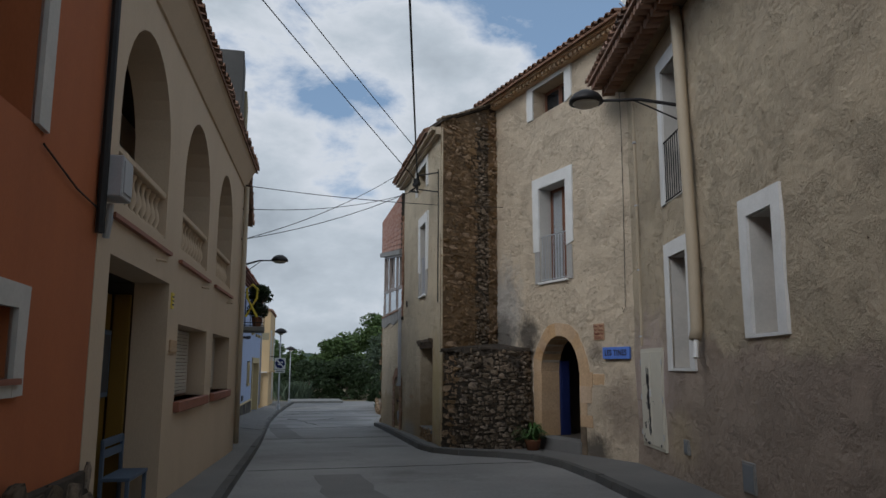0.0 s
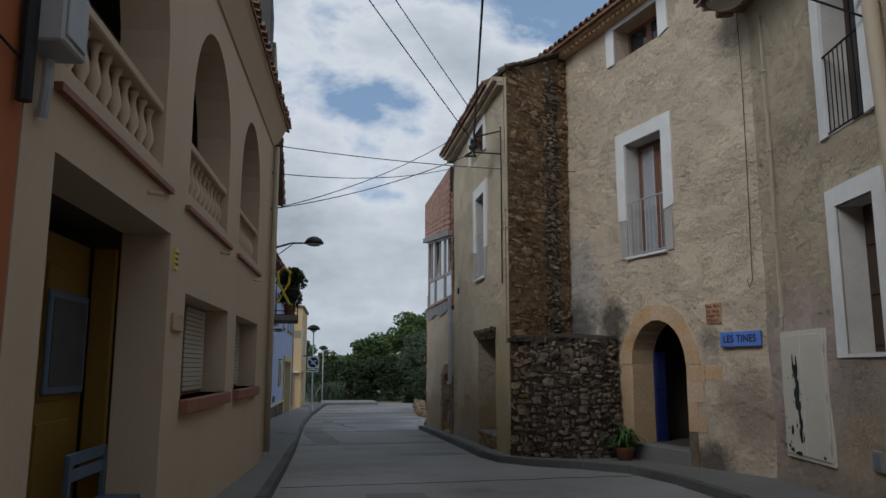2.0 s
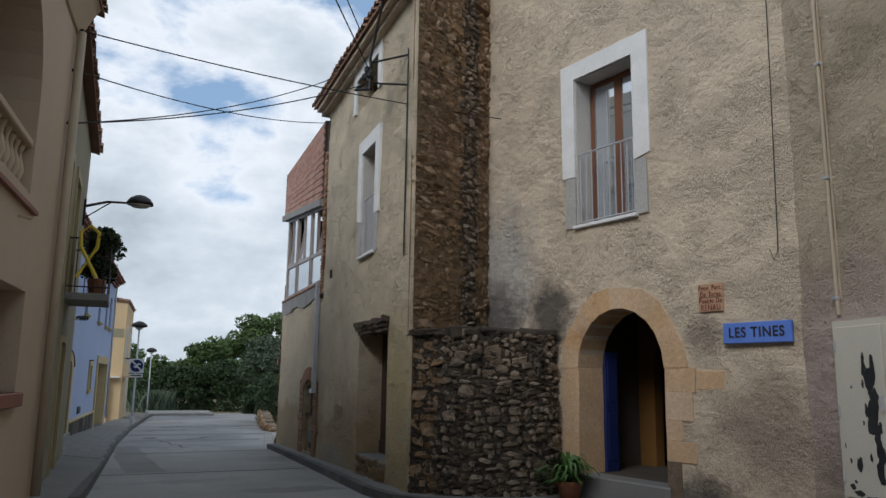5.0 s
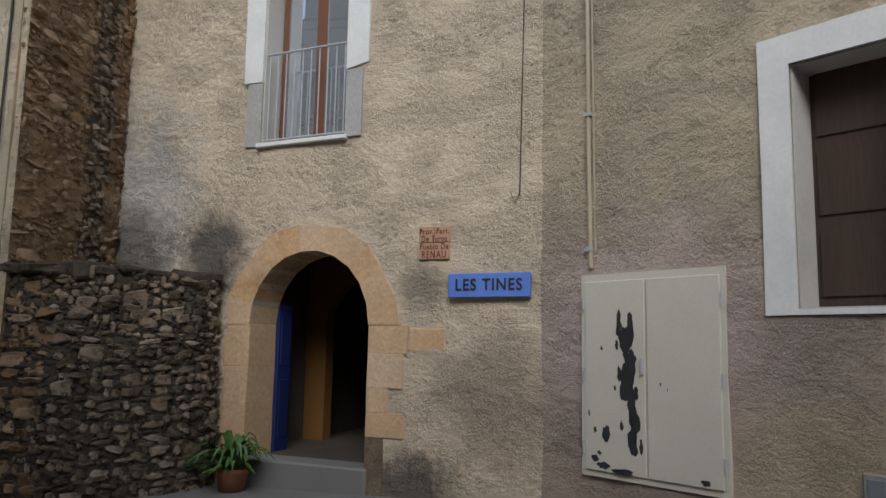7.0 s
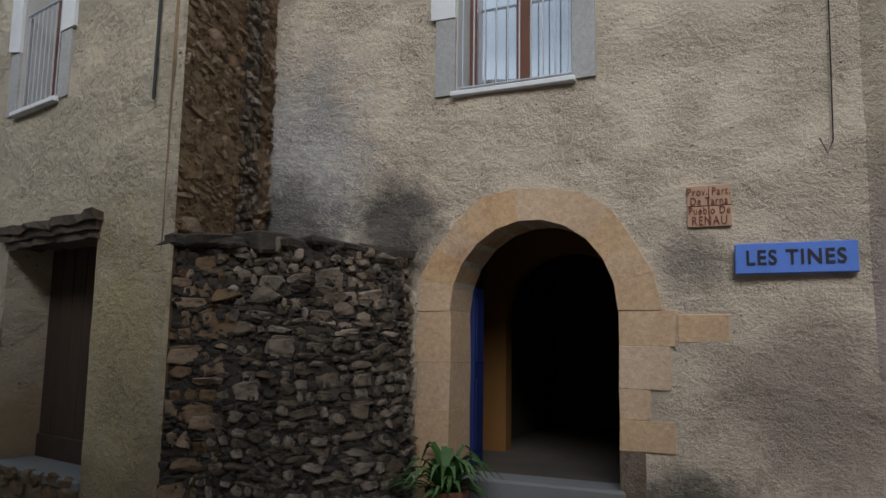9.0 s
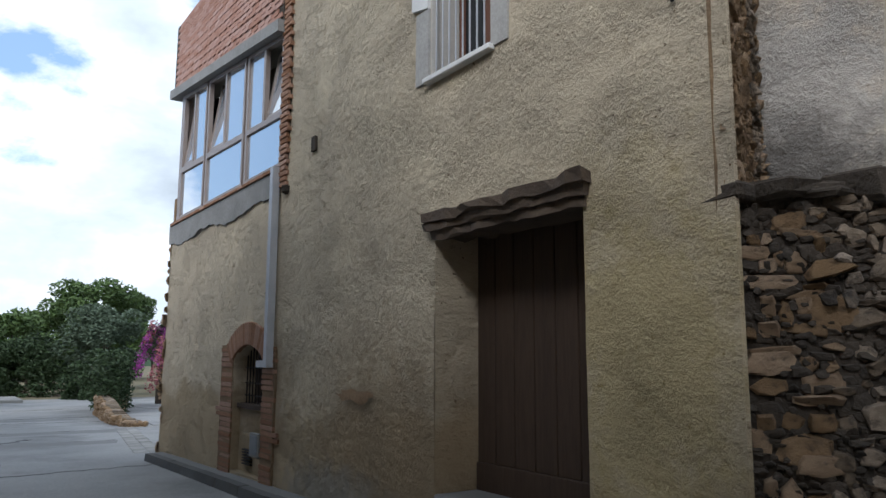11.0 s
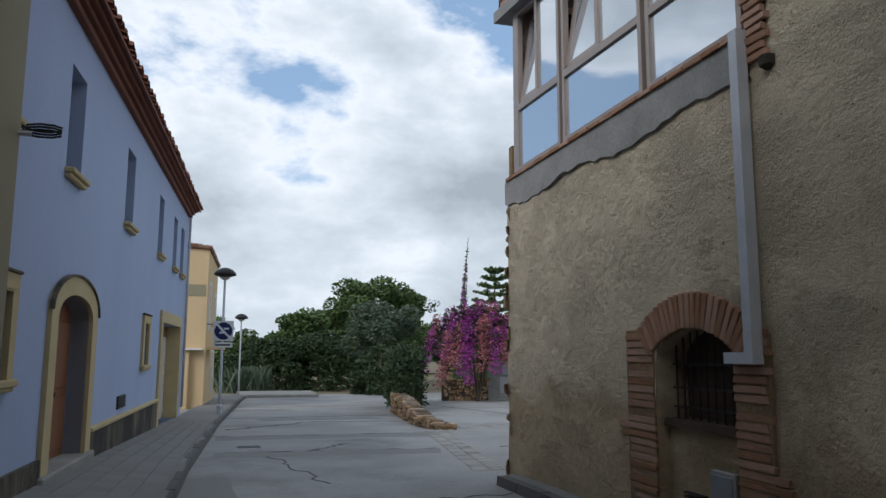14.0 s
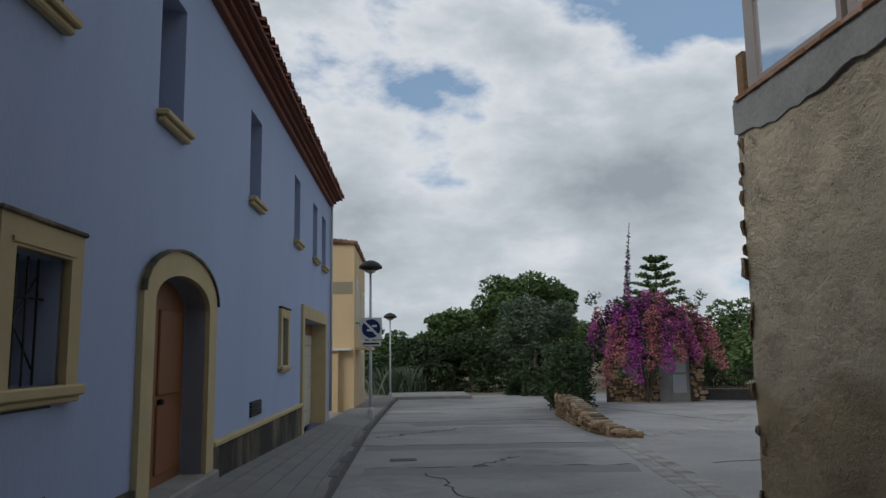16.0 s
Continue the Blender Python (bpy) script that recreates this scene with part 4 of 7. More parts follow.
for sa, sb, za, zb, low in ((2.3, 3.12, 1.46, 3.2, 0.04), (2.28, 3.12, 4.07, 6.28, 0.0), (5.34, 6.0, 1.86, 3.25, 0.04)):
    w = surround(NF, sa, sb, za, zb, 0.22, WHITE, near, bottom=low)
    b3 = bmesh.new()
    box(b3, NF, sa, sa + 0.012, 0.005, 0.3, za, zb)
    box(b3, NF, sb - 0.012, sb, 0.005, 0.3, za, zb)
    box(b3, NF, sa, sb, 0.005, 0.3, zb - 0.012, zb)
    box(b3, NF, sa, sb, 0.005, 0.3, za, za + 0.012)
    part("reveal", b3, REVEAL, w)
    if za > 4:
        casement(NF, sa + 0.02, sb - 0.02, za, zb - 0.02, 0.28, w, WOOD_DARK, 2, 0.07)
        railing(NF, sa, sb, za - 0.02, za + 1.0, -0.02, w, IRON, 8)
    else:
        sh = part("shutter", boxm(NF, sa + 0.015, sb - 0.015, 0.29, 0.33, za + 0.015, zb - 0.015), WOOD_DARK, w, "dark brown closed wooden shutter")
        for k in range(3):
            part("slat", boxm(NF, sa + 0.05, sb - 0.05, 0.275, 0.29, za + 0.1 + k * (zb - za) / 3, za + (k + 1) * (zb - za) / 3), WOOD_DARK, sh)
cup = thing("meter_cupboard", NF(1.1, -0.02, 0.1), "pale painted two-door metal cupboard with flaking dark patches", "cupboard")
part("frame", boxm(NF, 0.47, 1.78, -0.03, 0.02, 0.12, 1.79), PALEPAINT, cup)
for a, b in ((0.52, 1.10), (1.12, 1.74)):
    dr_ = part("door", boxm(NF, a, b, -0.048, -0.03, 0.17, 1.73, bevel=0.005), PALEPAINT, cup)
    for z in (0.35, 0.95, 1.55):
        s = a - 0.015 if a < 1 else b + 0.015
        part("hinge", tubem([NF(s, -0.05, z - 0.05), NF(s, -0.05, z + 0.05)], 0.009, 6), GREYMETAL, dr_)
part("handle", boxm(NF, 1.07, 1.09, -0.075, -0.048, 0.97, 1.1, bevel=0.004), GREYMETAL, cup)
rng = random.Random(8)
def flake(s, z, w, h):
    bm = bmesh.new()
    n = 16
    bm.faces.new([bm.verts.new(NF(s + math.cos(k * math.tau / n) * w * rng.uniform(0.45, 1.05), -0.0505, z + math.sin(k * math.tau / n) * h * rng.uniform(0.6, 1.05))) for k in range(n)])
    bmesh.ops.extrude_face_region(bm, geom=bm.faces[:])
    part("bare_patch", bm, FLAKE, cup)
for q in ((0.97, 1.33, 0.055, 0.17), (0.86, 1.36, 0.035, 0.14), (0.93, 1.12, 0.04, 0.08), (0.95, 0.95, 0.075, 0.2), (0.86, 0.97, 0.025, 0.08), (0.98, 0.72, 0.05, 0.16), (0.99, 0.45, 0.06, 0.13), (0.73, 0.47, 0.045, 0.09), (0.88, 0.55, 0.02, 0.05), (0.7, 0.22, 0.07, 0.035), (0.62, 0.27, 0.04, 0.04), (0.9, 0.19, 0.14, 0.03), (1.6, 0.21, 0.05, 0.025), (0.69, 1.17, 0.015, 0.02), (0.56, 0.63, 0.012, 0.03), (1.06, 0.4, 0.02, 0.08), (0.92, 1.24, 0.075, 0.12), (0.98, 1.05, 0.06, 0.12), (0.91, 0.84, 0.06, 0.13), (1.0, 0.58, 0.055, 0.12), (0.84, 1.2, 0.02, 0.05), (0.62, 0.5, 0.02, 0.03), (1.02, 0.82, 0.025, 0.06), (0.66, 0.32, 0.025, 0.02), (0.82, 0.85, 0.015, 0.03), (1.24, 0.9, 0.008, 0.02), (1.3, 0.86, 0.006, 0.015)):
    flake(*q)
cond = tagged(part("conduit", tube(tube(bmesh.new(), [NF(0.57, -0.03, 1.85), NF(0.555, -0.03, 3.0), NF(0.55, -0.03, 4.4), NF(0.53, -0.03, 6.5)], 0.02, 8), [NF(0.61, -0.02, 2.0), NF(0.59, -0.02, 4.4), NF(0.58, -0.02, 6.3)], 0.008, 5), PIPEPAINT), "thin grey steel conduit fixed to the rendered wall", "pipe")
for z in (2.0, 3.2, 4.4, 5.6):
    part("clip", boxm(NF, 0.52, 0.59, -0.055, 0.0, z, z + 0.03), GREYMETAL, cond)
pipe = tagged(part("downpipe", tubem([NF(3.42, -0.12, 7.0), NF(3.5, -0.12, 6.4), NF(3.62, -0.12, 4.5), NF(3.72, -0.12, 3.0), NF(3.72, -0.12, 2.0), NF(3.75, -0.16, 1.85)], 0.085, 10), PIPEPAINT, smooth=True), "beige painted downpipe running down the rendered wall", "pipe")
part("shoe", tubem([NF(3.74, -0.14, 1.9), NF(3.86, -0.2, 1.6)], 0.035, 8), WHITE, pipe)
def wall_box(M, sa, sb, za, zb, name, label):
    bx = thing(name, M((sa + sb) / 2, -0.02, za), label, "meter box")
    part("body", boxm(M, sa, sb, -0.03, 0.02, za, zb, bevel=0.008), CEMENT, bx)
    part("cover", boxm(M, sa + 0.03, sb - 0.03, -0.038, -0.03, za + 0.03, zb - 0.03, bevel=0.003), BOXGREY, bx)
wall_box(NF, 4.8, 5.15, 0.02, 0.38, "meter_box", "small grey meter box set low into the wall")
wall_box(NF, 2.65, 2.85, 0.2, 0.42, "meter_box", "small grey junction box low on the wall")


def street_lamp_arm(base, tip, label, mat=IRON):
    """A lamp on a wall arm: bracket, arm with stay, dished head with a lens."""
    b, t = Vector(base), Vector(tip)
    lamp = thing("street_lamp", b, label, "street lamp", "street lamps")
    part("bracket", tubem([b + Vector((0, 0, 0.15)), b - Vector((0, 0, 0.4))], 0.025, 6), mat, lamp)
    d = t - b
    part("arm", tubem([b, b + d * 0.5 + Vector((0, 0, 0.06)), t], 0.03, 8, r1=0.022), mat, lamp)
    part("stay", tubem([b - Vector((0, 0, 0.25)), b + d * 0.45 - Vector((0, 0, 0.02)), b + d * 0.6 + Vector((0, 0, 0.05))], 0.013, 6), mat, lamp)
    hd = part("head", lathe(bmesh.new(), t + d.normalized() * 0.2, [(0.02, 0.15), (0.1, 0.14), (0.2, 0.08), (0.26, 0.0), (0.265, -0.05), (0.22, -0.06)], 18), mat, lamp, smooth=True)
    part("lens", lathe(bmesh.new(), t + d.normalized() * 0.2, [(0.215, -0.055), (0.16, -0.1), (0.05, -0.12)], 18), SHUTTER, hd, "milky lens", smooth=True)
    return lamp


street_lamp_arm(NF(3.3, -0.02, 5.35), NF(2.95, -1.2, 5.55), "dark iron street lamp on a wall bracket over the road")

# ---- corner house: stone end wall, round stone buttress, low brick wing ----
C = Facade((2.8, 15.95), (2.86, 27.0), (1, 0))
corner = thing("house", C(4, 0.4, -0.5), "weathered corner house with earth-coloured render and a brick attic wing", "house")
part("wall", wall_mesh(C, -0.2, 5.5, -0.8, 7.3, [(0.5, 2.2, -0.12, 2.02, None), (1.42, 2.3, 3.35, 5.3, None), (1.4, 2.9, 6.3, 6.95, None)], 0.5, 0.02, 0.25), PLASTER_C, corner)
part("wall", wall_mesh(C, 5.5, 10.7, -0.9, 3.02, [(5.95, 7.02, -0.5, 1.12, 0.86)], 0.5, 0.02, 0.25), PLASTER_C, corner)
part("wall_return", wall_mesh(C, -0.6, -0.2, -0.8, 7.3, [], 0.03, 0.02, 0.25), PLASTER_C, corner)
band = bmesh.new()
brng = random.Random(6)
edge = [(5.6 + 0.128 * k, 2.9 + 0.05 * math.sin(k * 0.33) + brng.uniform(-0.025, 0.025)) for k in range(41)]
rows_ = [[band.verts.new(C(x, d, z)) for d, z in ((0.02, z0), (-0.03, z0), (-0.034, 3.24), (0.02, 3.24))] for x, z0 in edge]
for A, Q in zip(rows_, rows_[1:]):
    for k in range(4):
        band.faces.new((A[k], A[(k + 1) % 4], Q[(k + 1) % 4], Q[k]))
part("cement_band", band, CEMENT, corner, "grey cement band with a ragged lower edge")
part("inner_wall", shell(C, 1.0, 5.6, 0.5, 7, -0.8, 7.3), DARKROOM, corner)
part("inner_wall", shell(C, 5.6, 10.68, 0.5, 7, -0.9, 3.0), PLASTER_C, corner)
part("ceiling", boxm(C, 5.6, 10.68, 0.3, 7, 5.95, 6.05), DARKROOM, corner)
tile_roof(C, 0.12, 5.7, -0.34, 0.6, 7.38, 0.45, parent=corner)
part("roof_slope", boxm(lambda s, d, z: C(s, d, z + 0.45 * d), 0.35, 5.8, 0.3, 3.6, 7.42, 7.5), TILE, corner)
bm = bmesh.new()
box(bm, C, -0.5, 5.7, -0.14, 0.1, 7.15, 7.24)
box(bm, C, -0.5, 5.7, -0.25, 0.1, 7.24, 7.33)
part("cornice", bm, PLASTER, corner, "rounded plaster cornice")
# niche doorway with beam lintel
for k in range(3):
    bm = boxm(C, 0.46 - 0.02 * k, 2.26 + 0.05 * (k % 2), -0.03 - 0.03 * k, 0.3, 1.93 + 0.07 * k, 2.0 + 0.075 * k)
    for e in range(4):
        bmesh.ops.subdivide_edges(bm, edges=[x for x in bm.edges if x.calc_length() > 0.2], cuts=1)
    for v in bm.verts:
        v.co += Vector((noise.noise(v.co * 6), noise.noise(v.co * 6 + Vector((3, 1, 2))), noise.noise(v.co * 5 + Vector((7, 1, 2))))) * 0.045
    part("lintel_plank", bm, WOOD_BEAM, corner, "rough weathered timber lintel")
part("sill", boxm(C, 0.5, 2.2, -0.02, 0.48, -0.2, -0.1, bevel=0.02), PAVE, corner, "worn stone sill")
stone_face(lambda s, z: (C(0.5 + s, -0.01, z), -C.n), 1.7, -0.55, -0.2, corner, STONE_WARM, 60, 0.2, 3, thick=0.03)
nd = part("door", boxm(C, 0.5, 2.2, 0.44, 0.49, -0.12, 2.02), WOOD_DARK, corner, "dark plank door at the back of the niche")
for k in range(7):
    part("plank", boxm(C, 0.52 + 0.24 * k, 0.745 + 0.24 * k, 0.425, 0.445, 0.12, 2.0, bevel=0.004), WOOD_DARK, nd)
part("kick_board", boxm(C, 0.52, 2.18, 0.40, 0.43, -0.1, 0.12, bevel=0.006), WOOD_DARK, nd)
balcony_window(C, 1.42, 2.3, 3.35, 5.3, 4.0, corner, bars=9, pane=GLASS)
w = surround(C, 1.4, 2.9, 6.3, 6.95, 0.2, WHITE, corner, side_z=6.28)
casement(C, 1.42, 2.88, 6.32, 6.93, 0.3, w, WOOD_DARK, 2, 0.07)
# brick attic wing with long windows
def CW(s, d, z):
    """The attic's lintel line rises towards the far end."""
    k = max(0.0, min(1.0, (z - 3.3) / 1.9 if z <= 5.38 else (7.05 - z) / 1.67))
    return C(s, d, z + k * (0.12 * (s - 5.6) - 0.2))


part("brick_pier", wall_mesh(C, 5.42, 5.62, 2.95, 7.0, [], 0.3, 0.0, 0.5), MORTAR, corner)
brick_pieces([on_face(C, 5.52 + (0.02 if k % 2 else -0.02), 0.06, 3.03 + 0.068 * k, 0.23, 0.2, 0.055) for k in range(48)], corner, BRICK)
part("lintel_beam", boxm(CW, 5.62, 10.9, -0.12, 0.5, 5.22, 5.38), CEMENT, corner, "dark concrete lintel")
att = part("attic_wall", boxm(CW, 5.62, 10.87, -0.05, 0.4, 5.38, 7.05), MORTAR, corner, "red brick attic wall")
spots = []
for r in range(21):
    for k in range(20):
        spots.append((r, k))
brick_pieces([on_face(C, 5.76 + 0.25 * k + (0.125 if r % 2 else 0), -0.052, CW(5.76 + 0.25 * k, 0, 5.44 + 0.077 * r).z, 0.238, 0.03, 0.066) for r, k in spots if r < 13], att, BRICKWALL)
bm = bmesh.new()
for r, k in spots:
    if r >= 13:
        box(bm, CW, 5.64 + 0.25 * k + (0.125 if r % 2 else 0), 5.878 + 0.25 * k + (0.125 if r % 2 else 0), -0.067, -0.037, 5.407 + 0.077 * r, 5.473 + 0.077 * r)
tagged(part("brickwork", bm, BRICKWALL, att), kind="stuff")
part("end_window", boxm(CW, 10.34, 10.4, 0.3, 6, 3.25, 5.3), GLASS, corner)
part("end_post", boxm(CW, 10.32, 10.44, 0.0, 0.3, 3.25, 5.3), ALU, corner)
part("end_wall", boxm(C, 10.75, 10.87, 0.4, 7, 5.9, 7.0), BRICKWALL, corner)
part("sill_bricks", boxm(C, 5.62, 10.7, -0.03, 0.3, 3.22, 3.285), MORTAR_WARM, corner)
brick_pieces([on_face(C, 5.75 + 0.25 * k, 0.0, 3.265, 0.235, 0.12, 0.045) for k in range(20)], corner, BRICK)
bays = ((5.68, 7.02), (7.1, 8.86), (8.94, 10.32))
for a, b in bays:
    wf = part("window", wall_mesh(CW, a, b, 3.3, 5.22, [(a + 0.06, b - 0.06, 3.36, 5.16, None)], 0.07, 0.0, 3.0), ALU, corner, "brown aluminium window")
    part("transom", boxm(CW, a + 0.06, b - 0.06, 0.0, 0.065, 4.02, 4.1), ALU, wf)
    part("mullion", boxm(CW, (a + b) / 2 - 0.035, (a + b) / 2 + 0.035, 0.0, 0.065, 4.1, 5.16), ALU, wf)
    part("pane", boxm(CW, a + 0.06, b - 0.06, 0.03, 0.04, 3.35, 4.03), MIRRORGLASS, wf)
    fixed, tilted = (a + 0.06, (a + b) / 2 - 0.03), ((a + b) / 2 + 0.03, b - 0.06)
    if a < 6:
        fixed, tilted = tilted, fixed
    part("pane", boxm(CW, *fixed, 0.03, 0.04, 4.09, 5.17), MIRRORGLASS, wf)
    # tilted sash
    tb = bmesh.new()
    m0, m1 = tilted
    def lean(s, d, z):
        return CW(s, d + (z - 4.1) * 0.16, z)
    for q in ((m0, m0 + 0.06, 4.1, 5.15), (m1 - 0.06, m1, 4.1, 5.15), (m0, m1, 4.1, 4.16), (m0, m1, 5.09, 5.15)):
        box(tb, lean, q[0], q[1], 0.02, 0.06, q[2], q[3])
    sash = part("tilted_sash", tb, ALU, wf)
    part("pane", boxm(lean, m0 + 0.05, m1 - 0.05, 0.035, 0.043, 4.15, 5.1), MIRRORGLASS, wf)
part("corner_bricks", boxm(C, 10.56, 10.69, 0.02, 0.2, 3.25, 3.75), STONE_WARM, corner)
# arched brick opening with grille
part("brick_jamb", boxm(C, 7.04, 7.5, -0.022, 0.2, -0.75, 1.12), MORTAR_WARM, corner)
part("brick_jamb", boxm(C, 5.56, 5.93, -0.022, 0.2, -0.75, 1.05), MORTAR_WARM, corner)
brk = []
crng = random.Random(14)
for side in (0, 1):
    for k in range(27):
        w_ = (0.44 if side == 0 else 0.36) + crng.uniform(-0.03, 0.03) + (0.16 if (side == 0 and 12 < k < 15) or (side == 1 and 9 < k < 12) else 0.0)
        a_ = 7.04 + w_ / 2 if side == 0 else 5.94 - w_ / 2
        brk.append(on_face(C, a_, 0.01 + crng.uniform(-0.012, 0.006), -0.66 + 0.066 * k, w_, 0.07, 0.052))
for k in range(21):
    q = radians(51 + 78 * k / 20)
    brk.append(on_face(C, 6.485 - 1.08 * math.cos(q), -0.005, 0.18 + 1.08 * math.sin(q), 0.29, 0.07, 0.062, -(math.pi - q)))
brick_pieces(brk, corner, BRICK)
part("infill", boxm(C, 5.9, 7.06, 0.1, 0.4, -0.6, 0.32), PLASTER_C, corner)
part("grille_sill", boxm(C, 5.95, 7.02, 0.05, 0.4, 0.3, 0.36), WOOD_DARK, corner)
gr = part("grille", boxm(C, 5.95, 7.02, 0.3, 0.33, 0.36, 1.12), WOOD_DARK, corner, "dark wooden shutter behind iron bars")
for k in range(10):
    part("bar", tubem([C(6.0 + 0.107 * k, 0.16, 0.34), C(6.0 + 0.107 * k, 0.16, 1.1)], 0.009, 5), IRON, gr)
for z in (0.46, 0.62, 0.82):
    part("bar", tubem([C(5.95, 0.16, z), C(7.02, 0.16, z)], 0.009, 5), IRON, gr)
wall_box(C, 5.98, 6.28, -0.25, 0.04, "meter_box", "small grey meter cover in the blocked opening")
vent = thing("wall_vent", C(6.6, 0.08, -0.35), "small dark louvred vent low in the wall", "vent")
for k in range(6):
    part("slat", boxm(C, 6.5, 6.78, 0.06, 0.11, -0.4 + 0.035 * k, -0.385 + 0.035 * k), IRON, vent)
dp = tagged(part("downpipe", tube(boxm(C, 5.60, 5.69, -0.12, -0.03, 0.92, 3.27), [C(5.62, -0.09, 0.95), C(5.64, -0.09, 0.95)], 0.01, 4), GREYMETAL), "square galvanised downpipe fixed to the corner house", "pipe")
part("shoe", boxm(C, 5.60, 5.92, -0.12, -0.03, 0.84, 0.92), GREYMETAL, dp)
spall = bmesh.new()
srng = random.Random(2)
spall.faces.new([spall.verts.new(C(3.52 + 0.36 * math.cos(q * math.tau / 18) * srng.uniform(0.75, 1.1), -0.03, 0.6 + 0.075 * math.sin(q * math.tau / 18) * srng.uniform(0.5, 1.2))) for q in range(18)])
bmesh.ops.solidify(spall, geom=spall.faces[:], thickness=0.03)
part("exposed_stone", spall, SANDSTONE, corner, "patch of ochre stone where the render has fallen")
# No openings are cut: dark solids give the shade inside both holes
part("pipe_hole", lathe(bmesh.new(), C(5.4, -0.02, 2.95), [(0.02, -0.06), (0.06, -0.03), (0.06, 0.04), (0.02, 0.06)], 10), MORTAR, corner)
part("putlog_hole", boxm(C, 4.6, 4.7, -0.03, 0.06, 3.25, 3.42), MORTAR, corner)
# ragged quoins at the far corner
stone_face(lambda s, z: (C(10.58 + s, -0.005, z), (C.u - C.n * 0.8).normalized()), 0.12, -0.85, 3.0, corner, STONE_WARM, 60, 0.2, 17, flat=0.9, thick=0.018)

# stone end wall facing down the street
E_ = Facade((2.81, 15.36), (4.43, 16.22), (0, 1))
end = part("end_wall", wall_mesh(lambda s, d, z: E_(s, d, z + (0.45 * s if z > 7 else 0.0)), 0.03, 1.85, -0.6, 7.42, [], 0.1, 0.02, 0.3), MORTAR_WARM, corner, "bare stone end wall stained dark")
stone_face(lambda s, z: (E_(0.02 + s, 0.012, z), -E_.n), 1.1, 1.6, 7.6, end, STONE_WARM, 210, 0.21, 21, flat=0.5, thick=0.04)
stone_face(lambda s, z: (E_(1.08 + s, 0.0, z), -E_.n), 0.42, 1.6, 7.9, end, STONE, 170, 0.13, 22, flat=0.65, thick=0.045)
stone_face(lambda s, z: (E_(0.02 + s, 0.005, z), -E_.n), 1.1, 1.6, 7.6, end, MORTAR_WARM, 0, 0.09, 24, flat=0.6, thick=0.022)
stone_face(lambda s, z: (E_(1.5 + s, 0.0, z), -E_.n), 0.34, 1.6, 8.1, end, STONE_WARM, 80, 0.15, 23, flat=0.65, thick=0.045)
part("lichen_core", boxm(E_, 1.06, 1.52, -0.012, 0.02, 1.5, 7.85), MORTAR, end, "blackened strip of mortar")
cop = bmesh.new()
cring = [(E_(-0.06, -0.07, 0), 7.42), (E_(0.9, -0.07, 0), 7.86), (E_(1.95, -0.07, 0), 8.3), (C(0.5, 2.1, 0), 8.4), (C(0.5, -0.28, 0), 7.42)]
vv = [[cop.verts.new((p.x, p.y, z + up)) for p, z in cring] for up in (0.0, 0.09)]
cop.faces.new(vv[0]); cop.faces.new(vv[1])
for k in range(5):
    cop.faces.new((vv[0][k], vv[0][(k + 1) % 5], vv[1][(k + 1) % 5], vv[1][k]))
part("coping", cop, MORTAR, corner, "sloping blackened mortar verge")
rng = random.Random(44)
for k in range(9):
    a, b = 0.0 + 0.215 * k, 0.205 + 0.215 * k
    bm = boxm(lambda s, d, z: E_(s, d, z + 0.45 * s), a, b + rng.uniform(-0.03, 0.05), -0.1 + rng.uniform(-0.02, 0.02), 0.25, 7.5, 7.545 + rng.uniform(0, 0.02), bevel=0.008)
    part("verge_slab", bm, STONE, corner)

# ---- round stone buttress ----
RIM = [Vector((2.87, 15.4)), Vector((3.08, 15.08)), Vector((3.36, 14.8)), Vector((3.7, 14.57)), Vector((4.05, 14.44)), Vector((4.4, 14.42)), Vector((4.62, 14.5)), Vector((4.8, 14.7))]
butt = tagged(new("stone_buttress"), "rounded dry-laid fieldstone buttress with dark lichen", "buttress", kind="structure")
butt.location = (3.9, 15.2, -0.5)
acc = [0.0]
for a, b in zip(RIM, RIM[1:]):
    acc.append(acc[-1] + (b - a).length)


def rim_at(s, z):
    s = max(0, min(s, acc[-1] - 1e-4))
    k = max(i for i in range(len(RIM) - 1) if acc[i] <= s)
    a, b = RIM[k], RIM[k + 1]
    f = (s - acc[k]) / (acc[k + 1] - acc[k])
    p, d = a.lerp(b, f), (b - a).normalized()
    d = ((RIM[k] - RIM[max(k - 1, 0)]).normalized().lerp((b - a).normalized(), 0.5 + f / 2)).normalized()
    n = Vector((d.y, -d.x, 0))
    if n.y > 0.2:
        n = -n
    batter = 0.10 * (1.9 - z) / 2.4
    return Vector((p.x, p.y, z)) + n * (batter - 0.03), n


bm = bmesh.new()
grid = [[bm.verts.new(rim_at(acc[-1] * i / 24, z)[0] + Vector((0, 0, 0.05 * noise.noise(Vector((i, 0, 0)) * 0.6) if j == 6 else 0))) for i in range(25)] for j, z in enumerate((-0.6, -0.1, 0.4, 0.9, 1.3, 1.65, 1.86))]
for r, q in zip(grid, grid[1:]):
    for i in range(24):
        bm.faces.new((r[i], r[i + 1], q[i + 1], q[i]))
topc = [bm.verts.new((5.1, 14.9, 1.95)), bm.verts.new((4.5, 16.3, 2.05)), bm.verts.new((3.0, 15.6, 1.92))]
bm.faces.new(list(grid[-1]) + topc)
bmesh.ops.triangulate(bm, faces=[f for f in bm.faces if len(f.verts) > 4])
part("core", bm, MORTAR, butt)
